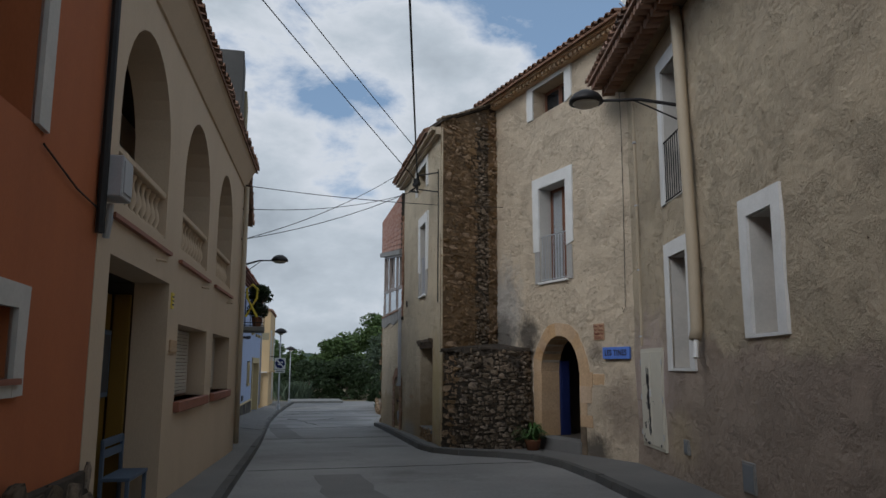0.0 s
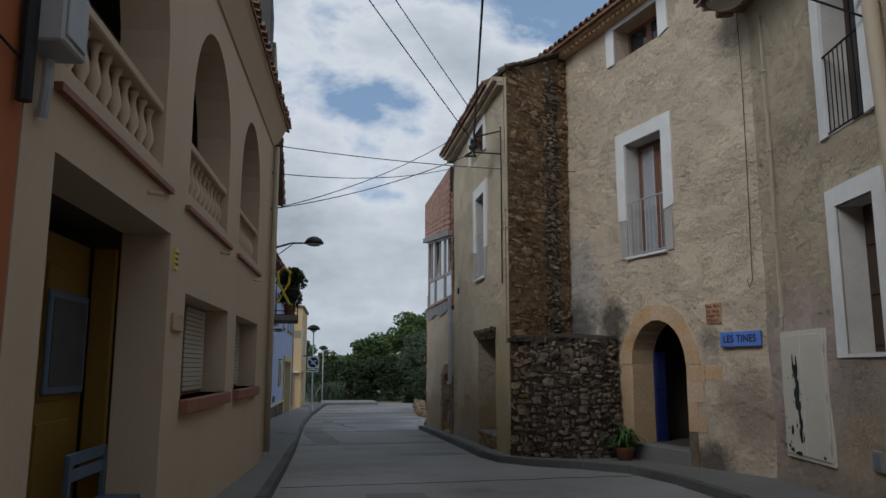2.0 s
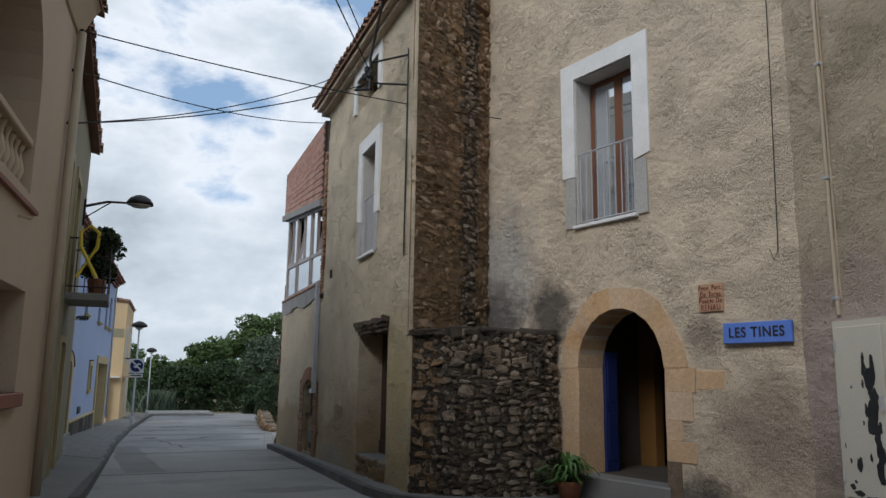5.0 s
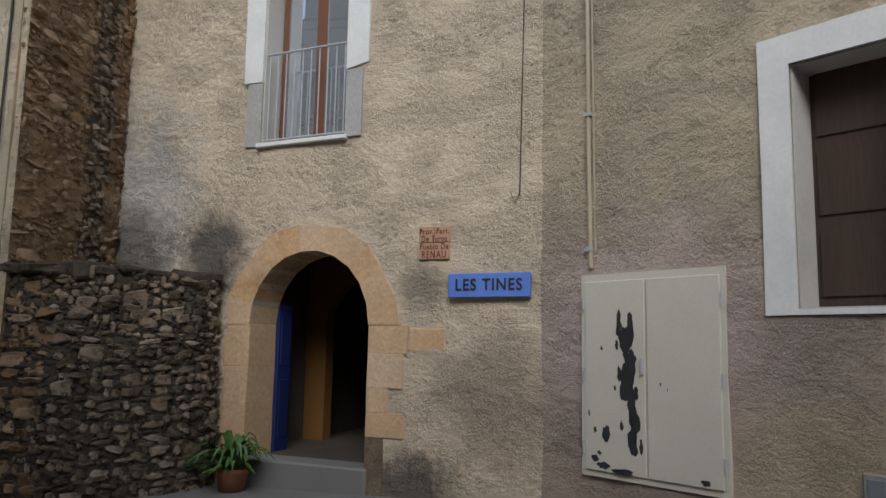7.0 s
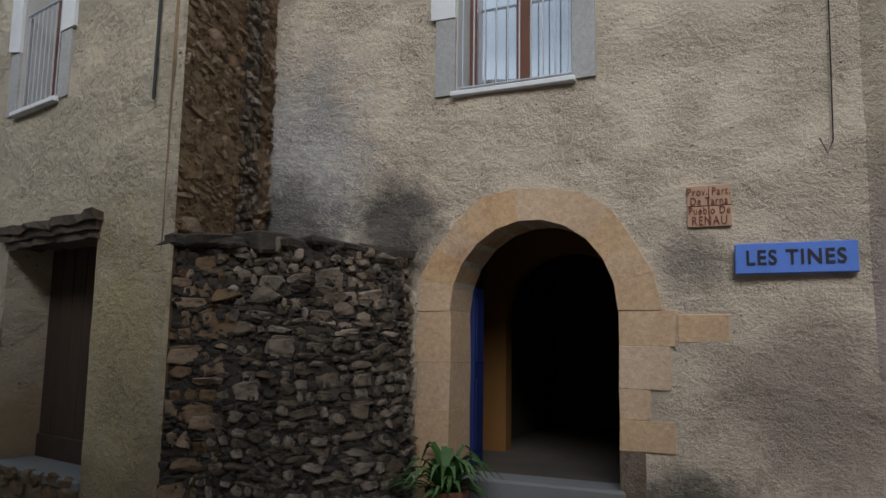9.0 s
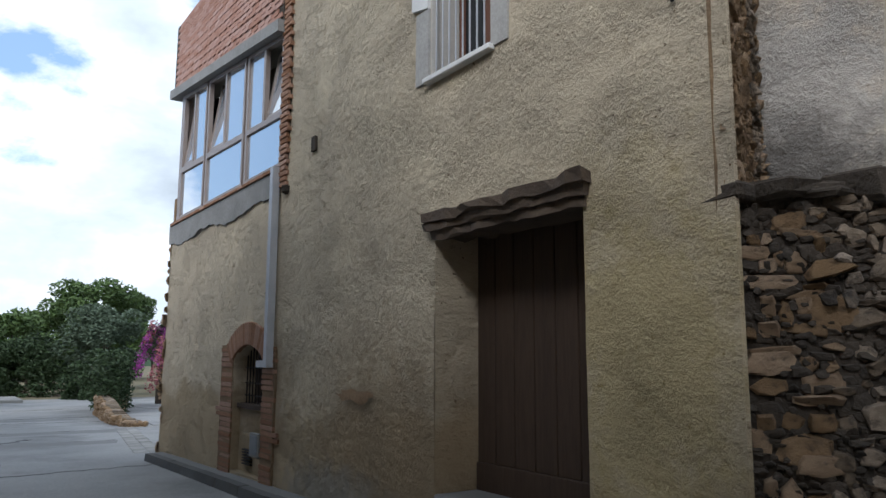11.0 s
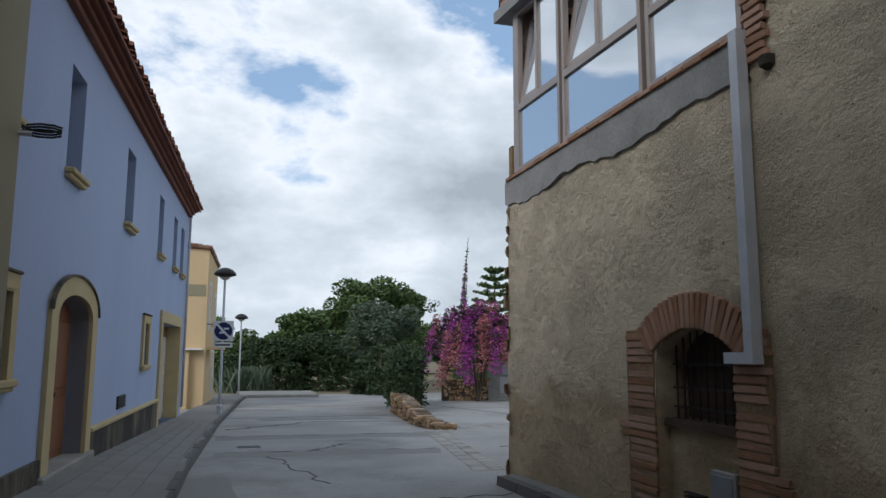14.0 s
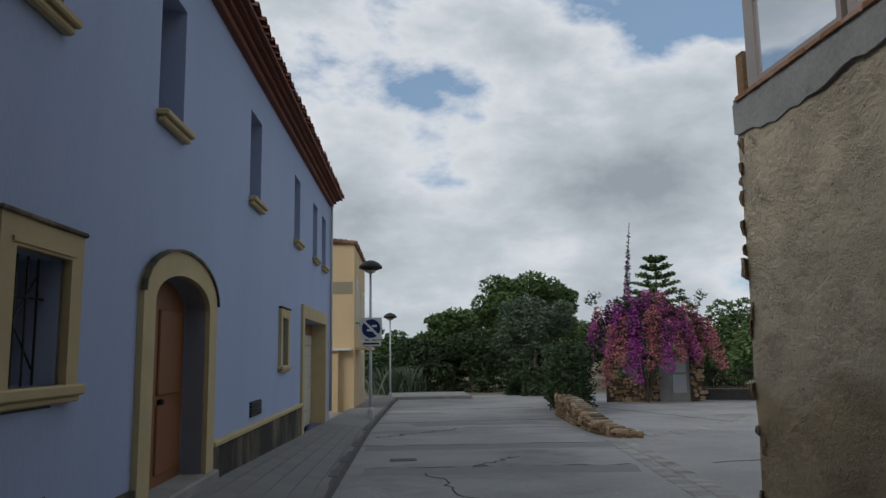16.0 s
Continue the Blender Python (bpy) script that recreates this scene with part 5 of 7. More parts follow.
stone_face(lambda s, z: rim_at(s, z), 0.42, -0.5, 1.8, butt, STONE_WARM, 60, 0.17, 34, flat=0.6, thick=0.04)
stone_face(lambda s, z: rim_at(s + 0.36, z), acc[-1] - 0.36, -0.5, 1.8, butt, STONE, 300, 0.145, 33, flat=0.6, thick=0.05)
stone_face(lambda s, z: rim_at(s, z), acc[-1], -0.5, 1.82, butt, MORTAR, 0, 0.075, 35, flat=0.75, thick=0.028)
rng = random.Random(3)
for k in range(11):
    p, n = rim_at(acc[-1] * (k + 0.5) / 11, 1.84)
    bm = boxm(W, p.x - 0.16, p.x + 0.15, p.y - 0.03, p.y + 0.3, 1.79 + rng.uniform(-0.03, 0.03), 1.87 + rng.uniform(-0.02, 0.05), bevel=0.02)
    for v in bm.verts:
        v.co += Vector((noise.noise(v.co * 5), noise.noise(v.co * 5 + Vector((5, 1, 2))), noise.noise(v.co * 5 + Vector((1, 7, 2))))) * 0.05
    part("cap_stone", bm, MORTAR, butt)

# ---- beige arcade house ----
L = Facade((-2.5, 4.0), (-1.85, 15.4), (-1, 0))
arcade = thing("house", L(6, 0.4, -0.3), "beige painted house with an arched first-floor loggia and balustrades", "house")
ARCHES = ((1.35, 3.55), (4.55, 6.75), (7.72, 9.72))
holes = [(1.32, 3.95, -0.6, 2.5, None), (4.64, 7.1, 1.0, 2.03, None), (7.76, 10.0, 1.0, 2.03, None)]
holes += [(a, b, 3.0, 5.1, 4.0) for a, b in ARCHES]
part("wall", wall_mesh(L, 0.9, 11.4, -0.8, 6.2, holes, 0.42, 0.0, 1.2), BEIGE, arcade)
part("inner_wall", shell(L, 0.9, 11.4, 0.42, 7, -0.8, 6.15), DARKROOM, arcade)
part("loggia_wall", boxm(L, 0.95, 11.3, 1.9, 2.0, 2.75, 6.1), BEIGE, arcade)
part("loggia_floor", boxm(L, 0.95, 11.3, 0.43, 1.9, 2.7, 2.98), BEIGE, arcade)
for k, s in enumerate((2.2, 5.3, 8.6)):
    sd = part("loggia_door", boxm(L, s, s + 0.95, 1.86, 1.9, 2.98, 5.0, bevel=0.01), WOOD_DOOR, arcade, "brown wooden balcony door")
    part("pane", boxm(L, s + 0.12, s + 0.83, 1.85, 1.862, 3.6, 4.85), GLASS, sd)
tile_roof(L, 0.7, 11.55, -0.3, 3.5, 5.98, 0.28, parent=arcade)
bm = bmesh.new()
v = []
for s in (0.8, 11.45):
    v.append([bm.verts.new(L(s, d, z)) for d, z in ((0.05, 5.5), (-0.03, 5.52), (-0.2, 5.86), (-0.25, 5.93), (0.05, 5.93))])
for i in range(5):
    bm.faces.new((v[0][i], v[0][(i + 1) % 5], v[1][(i + 1) % 5], v[1][i]))
bm.faces.new(v[0]); bm.faces.new(v[1])
part("cornice", bm, BEIGE, arcade, "coved painted cornice")
for a, b in ARCHES:
    bl = part("balustrade", boxm(L, a, b, 0.02, 0.22, 3.5, 3.58, bevel=0.012), BEIGE, arcade, "cast stone balustrade")
    part("plinth_rail", boxm(L, a, b, 0.02, 0.22, 2.97, 3.05, bevel=0.012), BEIGE, bl)
    n = 10
    for k in range(n):
        s = a + (b - a) * (k + 0.5) / n
        part("baluster", lathe(bmesh.new(), L(s, 0.12, 3.05), [(0.05, 0), (0.05, 0.04), (0.028, 0.07), (0.06, 0.16), (0.052, 0.22), (0.026, 0.32), (0.03, 0.38), (0.048, 0.41), (0.048, 0.45)], 8), BEIGE, bl, smooth=True)
    part("ledge", boxm(L, a - 0.12, b + 0.25, -0.05, 0.02, 2.83, 2.875), SILLTILE, arcade, "thin red clay ledge")
    part("spout", tubem([L(b - 0.4, 0.0, 2.7), L(b - 0.4, -0.12, 2.68)], 0.018, 6), BEIGE, arcade)
for a, b in ((4.64, 7.1), (7.76, 10.0)):
    wn = part("window_sill", boxm(L, a - 0.03, b + 0.03, -0.08, 0.3, 0.86, 1.0, bevel=0.01), SILLTILE, arcade, "red clay tile sill")
    casement(L, a + 0.02, b - 0.02, 1.0, 2.02, 0.3, wn, WOOD_RED, 2, 0.06)
    for h0, h1 in ((a + 0.1, (a + b) / 2 - 0.06), ((a + b) / 2 + 0.06, b - 0.1)):
        for k in range(18):
            part("shutter_slat", boxm(L, h0, h1, 0.265, 0.285, 1.04 + 0.054 * k, 1.088 + 0.054 * k, bevel=0.004), SHUTTER, wn)
# Porch shell is near-black so that the recess looks shaded
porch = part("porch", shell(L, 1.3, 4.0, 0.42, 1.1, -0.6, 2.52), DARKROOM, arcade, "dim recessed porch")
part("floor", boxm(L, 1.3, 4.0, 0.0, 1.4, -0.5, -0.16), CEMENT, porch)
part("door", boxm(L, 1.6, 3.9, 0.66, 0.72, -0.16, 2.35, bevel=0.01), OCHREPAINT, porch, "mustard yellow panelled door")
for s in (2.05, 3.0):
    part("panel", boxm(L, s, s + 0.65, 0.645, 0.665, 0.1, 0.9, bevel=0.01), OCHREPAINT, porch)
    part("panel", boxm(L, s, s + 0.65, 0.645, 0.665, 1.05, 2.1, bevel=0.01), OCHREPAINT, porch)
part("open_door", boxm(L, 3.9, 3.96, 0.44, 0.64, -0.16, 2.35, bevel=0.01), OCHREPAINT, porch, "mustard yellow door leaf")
nb = part("notice_board", boxm(L, 3.0, 3.8, 0.61, 0.643, 1.1, 1.9, bevel=0.01), BENCHBLUE, porch, "dark glazed notice board")
part("sheet", boxm(L, 3.06, 3.74, 0.604, 0.61, 1.16, 1.84), FLAKE, nb)
bench = thing("bench", L(3.2, 0.5, -0.16), "blue-grey painted wooden bench standing in the dim porch", "bench")
part("seat", boxm(L, 3.0, 4.55 - 0.7, 0.1, 0.42, 0.22, 0.26, bevel=0.006), BENCHBLUE, bench)
for z0 in (0.46, 0.58):
    part("backrest_slat", boxm(L, 3.0, 3.85, 0.4, 0.43, z0, z0 + 0.09, bevel=0.006), BENCHBLUE, bench)
for s in (3.03, 3.82):
    for d in (0.13, 0.41):
        part("leg", boxm(L, s - 0.025, s + 0.025, d - 0.02, d + 0.02, -0.16, 0.22 if d < 0.3 else 0.66, bevel=0.004), BENCHBLUE, bench)
ebox = thing("junction_box", L(1.1, -0.1, 2.95), "grey plastic electric box with a pipe on the wall", "electric box")
part("body", boxm(L, 0.8, 1.12, -0.2, 0.0, 2.93, 3.3, bevel=0.012), PLASTICGREY, ebox)
part("lid", boxm(L, 0.83, 1.09, -0.212, -0.2, 2.97, 3.26, bevel=0.006), PLASTICGREY, ebox)
part("pipe", tubem([L(1.0, -0.06, 2.9), L(1.0, -0.06, 2.75), L(1.04, -0.03, 2.6)], 0.03, 8), PLASTICGREY, ebox)
part("black_pipe", tubem([L(0.78, -0.05, 2.6), L(0.78, -0.05, 4.0), L(0.78, -0.05, 6.0)], 0.04, 8), CABLE, ebox)
pl = thing("wall_plate", L(4.3, -0.02, 1.65), "small ochre plate screwed to the wall", "plate")
part("plate", boxm(L, 4.12, 4.5, -0.03, 0.0, 1.64, 1.8, bevel=0.006), SANDSTONE, pl)
pl = thing("wall_plate", L(4.15, -0.02, 2.2), "small yellow notice plate with worn print", "plate")
part("plate", boxm(L, 4.08, 4.22, -0.015, 0.0, 2.2, 2.4), YELLOWPAINT, pl)
for z in (2.24, 2.29, 2.34):
    part("print", boxm(L, 4.1, 4.2, -0.019, -0.015, z, z + 0.02), BLACK, pl)
dpl = tagged(part("downpipe", tubem([L(11.25, -0.08, 5.5), L(11.25, -0.08, 2.5), L(11.25, -0.08, -0.2)], 0.055, 8), PIPEPAINT, smooth=True), "beige downpipe at the corner of the arcade house", "pipe")

# ---- orange house ----
orange = thing("house", L(-3, 0.4, -0.2), "terracotta orange house with a stone plinth and pale window frames", "house")
part("wall", wall_mesh(L, -9, 0.88, -0.6, 7.0, [(-1.75, -0.7, 1.4, 1.85, None), (-2.6, -0.65, 3.1, 5.2, None)], 0.42, 0.0, 1.5), ORANGE, orange)
part("inner_wall", shell(L, -9, 0.88, 0.42, 7, -0.6, 6.95), DARKROOM, orange)
surround(L, -1.75, -0.7, 1.4, 1.85, 0.16, REVEAL, orange, bottom=0.12)
w = surround(L, -2.6, -0.65, 3.1, 5.2, 0.2, REVEAL, orange)
casement(L, -2.58, -0.67, 3.1, 5.18, 0.35, w, WOOD_DARK, 2, 0.08)
w = part("window_sill", boxm(L, -1.75, -0.62, -0.06, 0.3, 1.36, 1.4), SILLTILE, orange)
casement(L, -1.73, -0.64, 1.41, 1.84, 0.3, w, WOOD_DARK, 2, 0.05)
tile_roof(L, -9, 0.7, -0.5, 3.5, 7.05, 0.28, parent=orange)
plinth = part("plinth", boxm(L, -9, 0.9, -0.08, 0.0, -0.6, 0.62), MORTAR, orange, "rough stone plinth")
stone_face(lambda s, z: (L(-3 + s, -0.08, z), -L.n), 3.85, -0.3, 0.6, plinth, STONE, 90, 0.3, 41, flat=0.7, thick=0.035)
tagged(part("loose_wire", tubem([L(-0.5, -0.02, 3.0), L(0.2, -0.03, 2.85), L(0.85, -0.03, 2.8)], 0.008, 5), CABLE), "thin dark cable running along the orange wall", "cable")

# ---- set-back house with the small balcony ----
MF = Facade((-1.92, 15.45), (-2.12, 22.4), (-1, 0))
mid = thing("house", MF(3, 0.4, -0.5), "faded olive-yellow house with a planted iron balcony", "house")
part("wall", wall_mesh(MF, 0.0, 6.95, -0.9, 5.9, [(3.4, 4.4, 2.5, 4.5, None), (1.2, 2.2, 2.5, 4.4, None), (3.4, 4.4, -0.6, 1.7, None)], 0.4, 0.0, 1.2), OLIVEWALL, mid)
part("inner_wall", shell(MF, 0.0, 6.95, 0.4, 7, -0.9, 5.85), OLIVEWALL, mid)
for a, b, za, zb in ((3.4, 4.4, 2.5, 4.5), (1.2, 2.2, 2.5, 4.4), (3.4, 4.4, -0.6, 1.7)):
    w = surround(MF, a, b, za, zb, 0.12, TRIMSTONE, mid)
    casement(MF, a + 0.02, b - 0.02, za, zb - 0.02, 0.25, w, WOOD_DARK, 2, 0.08)
tile_roof(MF, 0.0, 7.0, -0.2, 3.5, 5.95, 0.22, parent=mid)
part("chimney", boxm(MF, 0.3, 1.6, 0.08, 1.2, 5.6, 9.0, bevel=0.02), KERB, mid, "grey rendered chimney block")
part("chimney", boxm(MF, 1.7, 3.0, 0.02, 1.2, 5.6, 8.5, bevel=0.02), OLIVEWALL, mid)
bal = thing("balcony", MF(3.9, -0.3, 2.4), "small iron balcony crowded with dark potted plants", "balcony")
part("slab", boxm(MF, 3.2, 4.6, -0.66, 0.0, 2.38, 2.5, bevel=0.01), CEMENT, bal)
part("rail", tube(tube(bmesh.new(), [MF(3.22, 0, 3.4), MF(3.22, -0.64, 3.4), MF(4.58, -0.64, 3.4), MF(4.58, 0, 3.4)], 0.015, 6), [MF(3.22, 0, 2.6), MF(3.22, -0.64, 2.6), MF(4.58, -0.64, 2.6), MF(4.58, 0, 2.6)], 0.012, 6), IRON, bal)
for k in range(12):
    s = 3.22 + 1.36 * k / 11
    part("bar", tubem([MF(s, -0.64, 2.5), MF(s, -0.64, 3.4)], 0.008, 5), IRON, bal)
for k in range(5):
    part("bar", tubem([MF(3.22, -0.14 * k, 2.5), MF(3.22, -0.14 * k, 3.4)], 0.008, 5), IRON, bal)
rib = bmesh.new()
tube(rib, [MF(3.19, -0.15, 2.75), MF(3.19, -0.42, 3.25), MF(3.19, -0.44, 3.5), MF(3.19, -0.3, 3.62), MF(3.19, -0.16, 3.5), MF(3.19, -0.18, 3.25), MF(3.19, -0.45, 2.75)], 0.035, 6)
tagged(part("ribbon_sign", rib, YELLOWPAINT), "yellow ribbon cut-out tied to the balcony rail", "ribbon")
street_lamp_arm(MF(6.2, -0.02, 4.55), MF(6.2, -0.85, 4.7), "dark street lamp on a wall arm beside the balcony")
brk_ = thing("cable_bracket", MF(6.9, -0.05, 2.4), "iron bracket with coiled cables on the house corner", "bracket")
part("bracket", tubem([MF(6.9, 0, 2.3), MF(6.9, -0.08, 2.3)], 0.02, 6), GREYMETAL, brk_)
part("coil", tubem([MF(6.9, -0.14 + 0.12 * math.cos(k * 0.7), 2.3 + 0.03 * math.sin(k * 0.7) + 0.002 * k) for k in range(28)], 0.008, 5), CABLE, brk_)

# ---- pale blue house ----
B = Facade((-2.70, 24.4), (-2.0616, 39.6), (-1, 0))
blue = thing("house", B(6, 0.4, -0.5), "pale lavender-blue two-storey house with yellow stone trim", "house")
UP = ((-0.75, 0.0), (1.79, 2.49), (5.42, 6.16), (9.2, 9.9), (11.78, 12.5), (13.36, 14.16))
holes = [(a, b, 2.97, 4.2, None) for a, b in UP] + [(1.78, 3.46, -0.4, 1.58, 1.3), (-0.46, 0.21, 0.66, 1.44, None), (7.92, 8.44, 0.66, 1.44, None), (10.42, 13.92, -1.0, 1.56, None)]
part("wall", wall_mesh(B, -2.4, 15.15, -1.2, 4.8, holes, 0.4, 0.0, 1.5), BLUEWALL, blue)
part("inner_wall", shell(B, -2.4, 15.15, 0.4, 8, -1.2, 4.75), DARKROOM, blue)
part("end_wall", boxm(B, 15.05, 15.14, 0.41, 8, -1.2, 4.7), BLUEWALL, blue)
tile_roof(B, -2.5, 15.2, -0.34, 4, 5.0, 0.3, mat=TILE_RED, parent=blue)
for k, (z0, z1, out) in enumerate(((4.74, 4.83, 0.09), (4.83, 4.9, 0.16), (4.9, 4.98, 0.24))):
    part("cornice", boxm(B, -2.45, 15.18, -out, 0.05, z0, z1, bevel=0.012), TILE_RED, blue, "red clay tile cornice")
for a, b in UP:
    ws = part("window_sill", boxm(B, a - 0.05, b + 0.05, -0.11, 0.1, 2.91, 2.97, bevel=0.012), TRIMSTONE, blue, "moulded yellow stone sill")
    part("sill_moulding", boxm(B, a - 0.03, b + 0.03, -0.075, 0.0, 2.855, 2.91, bevel=0.014), TRIMSTONE, ws)
    casement(B, a + 0.02, b - 0.02, 2.97, 4.19, 0.33, ws, IRON, 1, 0.06)
bm = bmesh.new()
outer = arch_points(1.5, 3.74, 1.36, 1.8, 14)
ring = [(1.5, -0.45)] + outer + [(3.74, -0.45)]
inn = [(1.78, -0.45)] + arch_points(1.78, 3.46, 1.3, 1.58, 14) + [(3.46, -0.45)]
fr_ = [[bm.verts.new(B(x, d, z)) for x, z in q] for q, d in ((ring, 0.0), (ring, -0.05), (inn, -0.05), (inn, 0.21))]
for A, Q in zip(fr_, fr_[1:]):
    for i in range(len(A) - 1):
        bm.faces.new((A[i], A[i + 1], Q[i + 1], Q[i]))
ds = part("door_surround", bm, TRIMSTONE, blue, "yellow stone surround with a segmental arch")
bm = bmesh.new()
drip = arch_points(1.48, 3.76, 1.36, 1.825, 14)
for (x0, z0), (x1, z1), (x2, z2), (x3, z3) in zip(outer, outer[1:], drip[1:], drip):
    lo = [bm.verts.new(B(x, -0.02, z)) for x, z in ((x0, z0), (x1, z1), (x2, z2), (x3, z3))]
    hi = [bm.verts.new(B(x, -0.075, z)) for x, z in ((x0, z0), (x1, z1), (x2, z2), (x3, z3))]
    bm.faces.new(hi)
    for j in range(4):
        bm.faces.new((lo[j], lo[(j + 1) % 4], hi[(j + 1) % 4], hi[j]))
part("drip_mould", bm, PLINTH, ds, "blackened moulding over the arch")
bd = part("door", boxm(B, 1.76, 3.48, 0.22, 0.28, -0.4, 1.6), WOOD_DOOR, blue, "tall brown panelled wooden door")
for s in (1.84, 2.66):
    part("panel", boxm(B, s, s + 0.7, 0.2, 0.225, -0.28, 0.36, bevel=0.012), WOOD_DOOR, bd)
    part("panel", boxm(B, s, s + 0.7, 0.2, 0.225, 0.46, 1.28, bevel=0.012), WOOD_DOOR, bd)
part("knob", lathe(bmesh.new(), B(2.72, 0.19, 0.4), [(0.01, -0.03), (0.03, -0.02), (0.03, 0.02), (0.01, 0.03)], 10), IRON, bd)
part("door_step", boxm(B, 1.42, 3.82, -0.1, 0.34, -0.75, -0.38, bevel=0.02), CEMENT, blue)
for a, b, za, zb, wd in ((-0.46, 0.21, 0.66, 1.44, 0.17), (7.92, 8.44, 0.66, 1.44, 0.16)):
    w = surround(B, a, b, za, zb, wd, TRIMSTONE, blue, proud=0.05)
    part("inner_band", boxm(B, a - 0.05, b + 0.05, -0.062, -0.04, zb + 0.02, zb + 0.05), TRIMSTONE, w)
    casement(B, a + 0.02, b - 0.02, za, zb, 0.28, w, WOOD_DARK, 2 if wd > 0.165 else 1, 0.05)
    part("window_sill", boxm(B, a - wd - 0.03, b + wd + 0.03, -0.09, 0.1, za - 0.07, za, bevel=0.012), TRIMSTONE, w)
    part("sill_moulding", boxm(B, a - wd, b + wd, -0.065, 0.0, za - 0.11, za - 0.07, bevel=0.01), TRIMSTONE, w)
    part("drip_mould", boxm(B, a - wd - 0.02, b + wd + 0.02, -0.07, 0.0, zb + wd, zb + wd + 0.03, bevel=0.008), PLINTH, w, "blackened top moulding")
    if wd > 0.165:
        for k in range(5):
            part("bar", tubem([B(a + 0.08 + 0.127 * k, 0.12, za), B(a + 0.08 + 0.127 * k, 0.12, zb)], 0.008, 5), IRON, w)
        for s0, s1 in ((a + 0.08, b - 0.08), (b - 0.08, a + 0.08)):
            part("bar", tubem([B(s0, 0.13, za + 0.1), B(s1, 0.13, zb - 0.12)], 0.007, 5), IRON, w)
        part("bar", tubem([B(a, 0.12, zb - 0.25), B(b, 0.12, zb - 0.25)], 0.008, 5), IRON, w)
surround(B, 10.42, 13.92, -0.8, 1.56, 0.26, TRIMSTONE, blue, proud=0.05, name="garage_surround")
part("reveal", boxm(B, 13.9, 13.95, -0.04, 0.42, -0.8, 1.56), TRIMSTONE, blue)
gd = part("garage_door", boxm(B, 10.42, 13.92, 0.32, 0.36, -0.8, 1.56), SHUTTER, blue, "cream sectional garage door")
for k in range(9):
    part("slat", boxm(B, 10.43, 13.9, 0.295, 0.325, -0.7 + 0.25 * k, -0.46 + 0.25 * k, bevel=0.01), SHUTTER if k < 8 else WOOD_DOOR, gd)
pb = part("plinth", boxm(B, 3.75, 10.13, -0.045, 0.02, -1.2, -0.13), PLINTH, blue, "damp-stained grey plinth")
part("plinth_cap", boxm(B, 3.75, 10.13, -0.075, 0.02, -0.15, -0.09, bevel=0.01), TRIMSTONE, pb)
part("plinth", boxm(B, -2.4, 1.49, -0.045, 0.02, -1.1, -0.2), PLINTH, blue)
vb = thing("wall_vent", B(6.06, -0.02, 0.0), "dark louvred vent in the blue wall", "vent")
part("backing", boxm(B, 5.7, 6.42, -0.008, 0.0, 0.0, 0.21), IRON, vb)
for k in range(5):
    part("slat", boxm(B, 5.72, 6.4, -0.03, -0.008, 0.015 + 0.04 * k, 0.035 + 0.04 * k), IRON, vb)
mb = thing("meter_cover", B(-0.2, -0.02, 0.0), "flush blue-painted meter cover with a dark edge", "cover")
part("frame", boxm(B, -0.5, 0.11, -0.012, 0.0, 0.0, 0.54), IRON, mb)
part("cover", boxm(B, -0.488, 0.098, -0.02, -0.012, 0.012, 0.528), BLUEWALL, mb)
rp = tagged(part("downpipe", tubem([B(14.95, -0.06, 4.75), B(14.95, -0.06, 2.0), B(14.95, -0.06, -0.6)], 0.035, 8), PLASTICGREY, smooth=True), "thin grey rainwater pipe at the end of the blue house", "pipe")

# ---- yellow house past it ----
yel = thing("house", (-4, 50, -1.2), "ochre-yellow rendered house with a small balcony", "house")
Y = Facade((-1.72, 47.4), (-1.5, 54.2), (-1, 0))
part("wall", boxm(Y, 0, 6.8, 0.0, 7.0, -1.6, 4.92), YELLOWWALL, yel)
part("parapet", boxm(Y, -0.2, 0.0, 0.55, 7, -1.6, 0.98, bevel=0.02), YELLOWWALL, yel)
part("parapet_cap", boxm(Y, -0.3, 0.0, 0.1, 7, 0.98, 1.05), WHITE, yel)
part("old_render_band", boxm(Y, -0.012, 0.0, 0.06, 6.9, 3.05, 3.5), OLIVEWALL, yel, "weathered band where a lower roof once stood")
tile_roof(Y, 0, 6.8, -0.08, 5, 4.95, 0.12, parent=yel)
verge = part("verge", boxm(Y, -0.06, 0.02, 0.0, 5.0, 4.9, 4.98), TILE, yel)
for k in range(24):
    part("verge_tile", tubem([Y(-0.1, 0.1 + 0.2 * k, 4.98 + 0.02 * k), Y(0.2, 0.1 + 0.2 * k, 5.0 + 0.02 * k)], 0.08, 8), TILE, verge)
for a, z0, z1 in ((1.0, 1.75, 3.6), (4.6, 1.75, 3.4), (4.2, -0.9, 0.9)):
    w = surround(Y, a, a + 1.1, z0, z1, 0.12, WHITE, yel)
    part("shutter", boxm(Y, a, a + 1.1, -0.02, 0.0, z0, z1), SHUTTER, w)
yb = part("balcony", boxm(Y, 0.7, 3.0, -0.62, 0.0, 1.0, 1.1), YELLOWWALL, yel)
for k in range(12):
    part("bar", tubem([Y(0.72 + 0.2 * k, -0.6, 1.08), Y(0.72 + 0.2 * k, -0.6, 2.0)], 0.012, 5), IRON, yb)
part("rail", tubem([Y(0.72, 0, 2.0), Y(0.72, -0.6, 2.0), Y(2.95, -0.6, 2.0), Y(2.95, 0, 2.0)], 0.02, 6), IRON, yb)

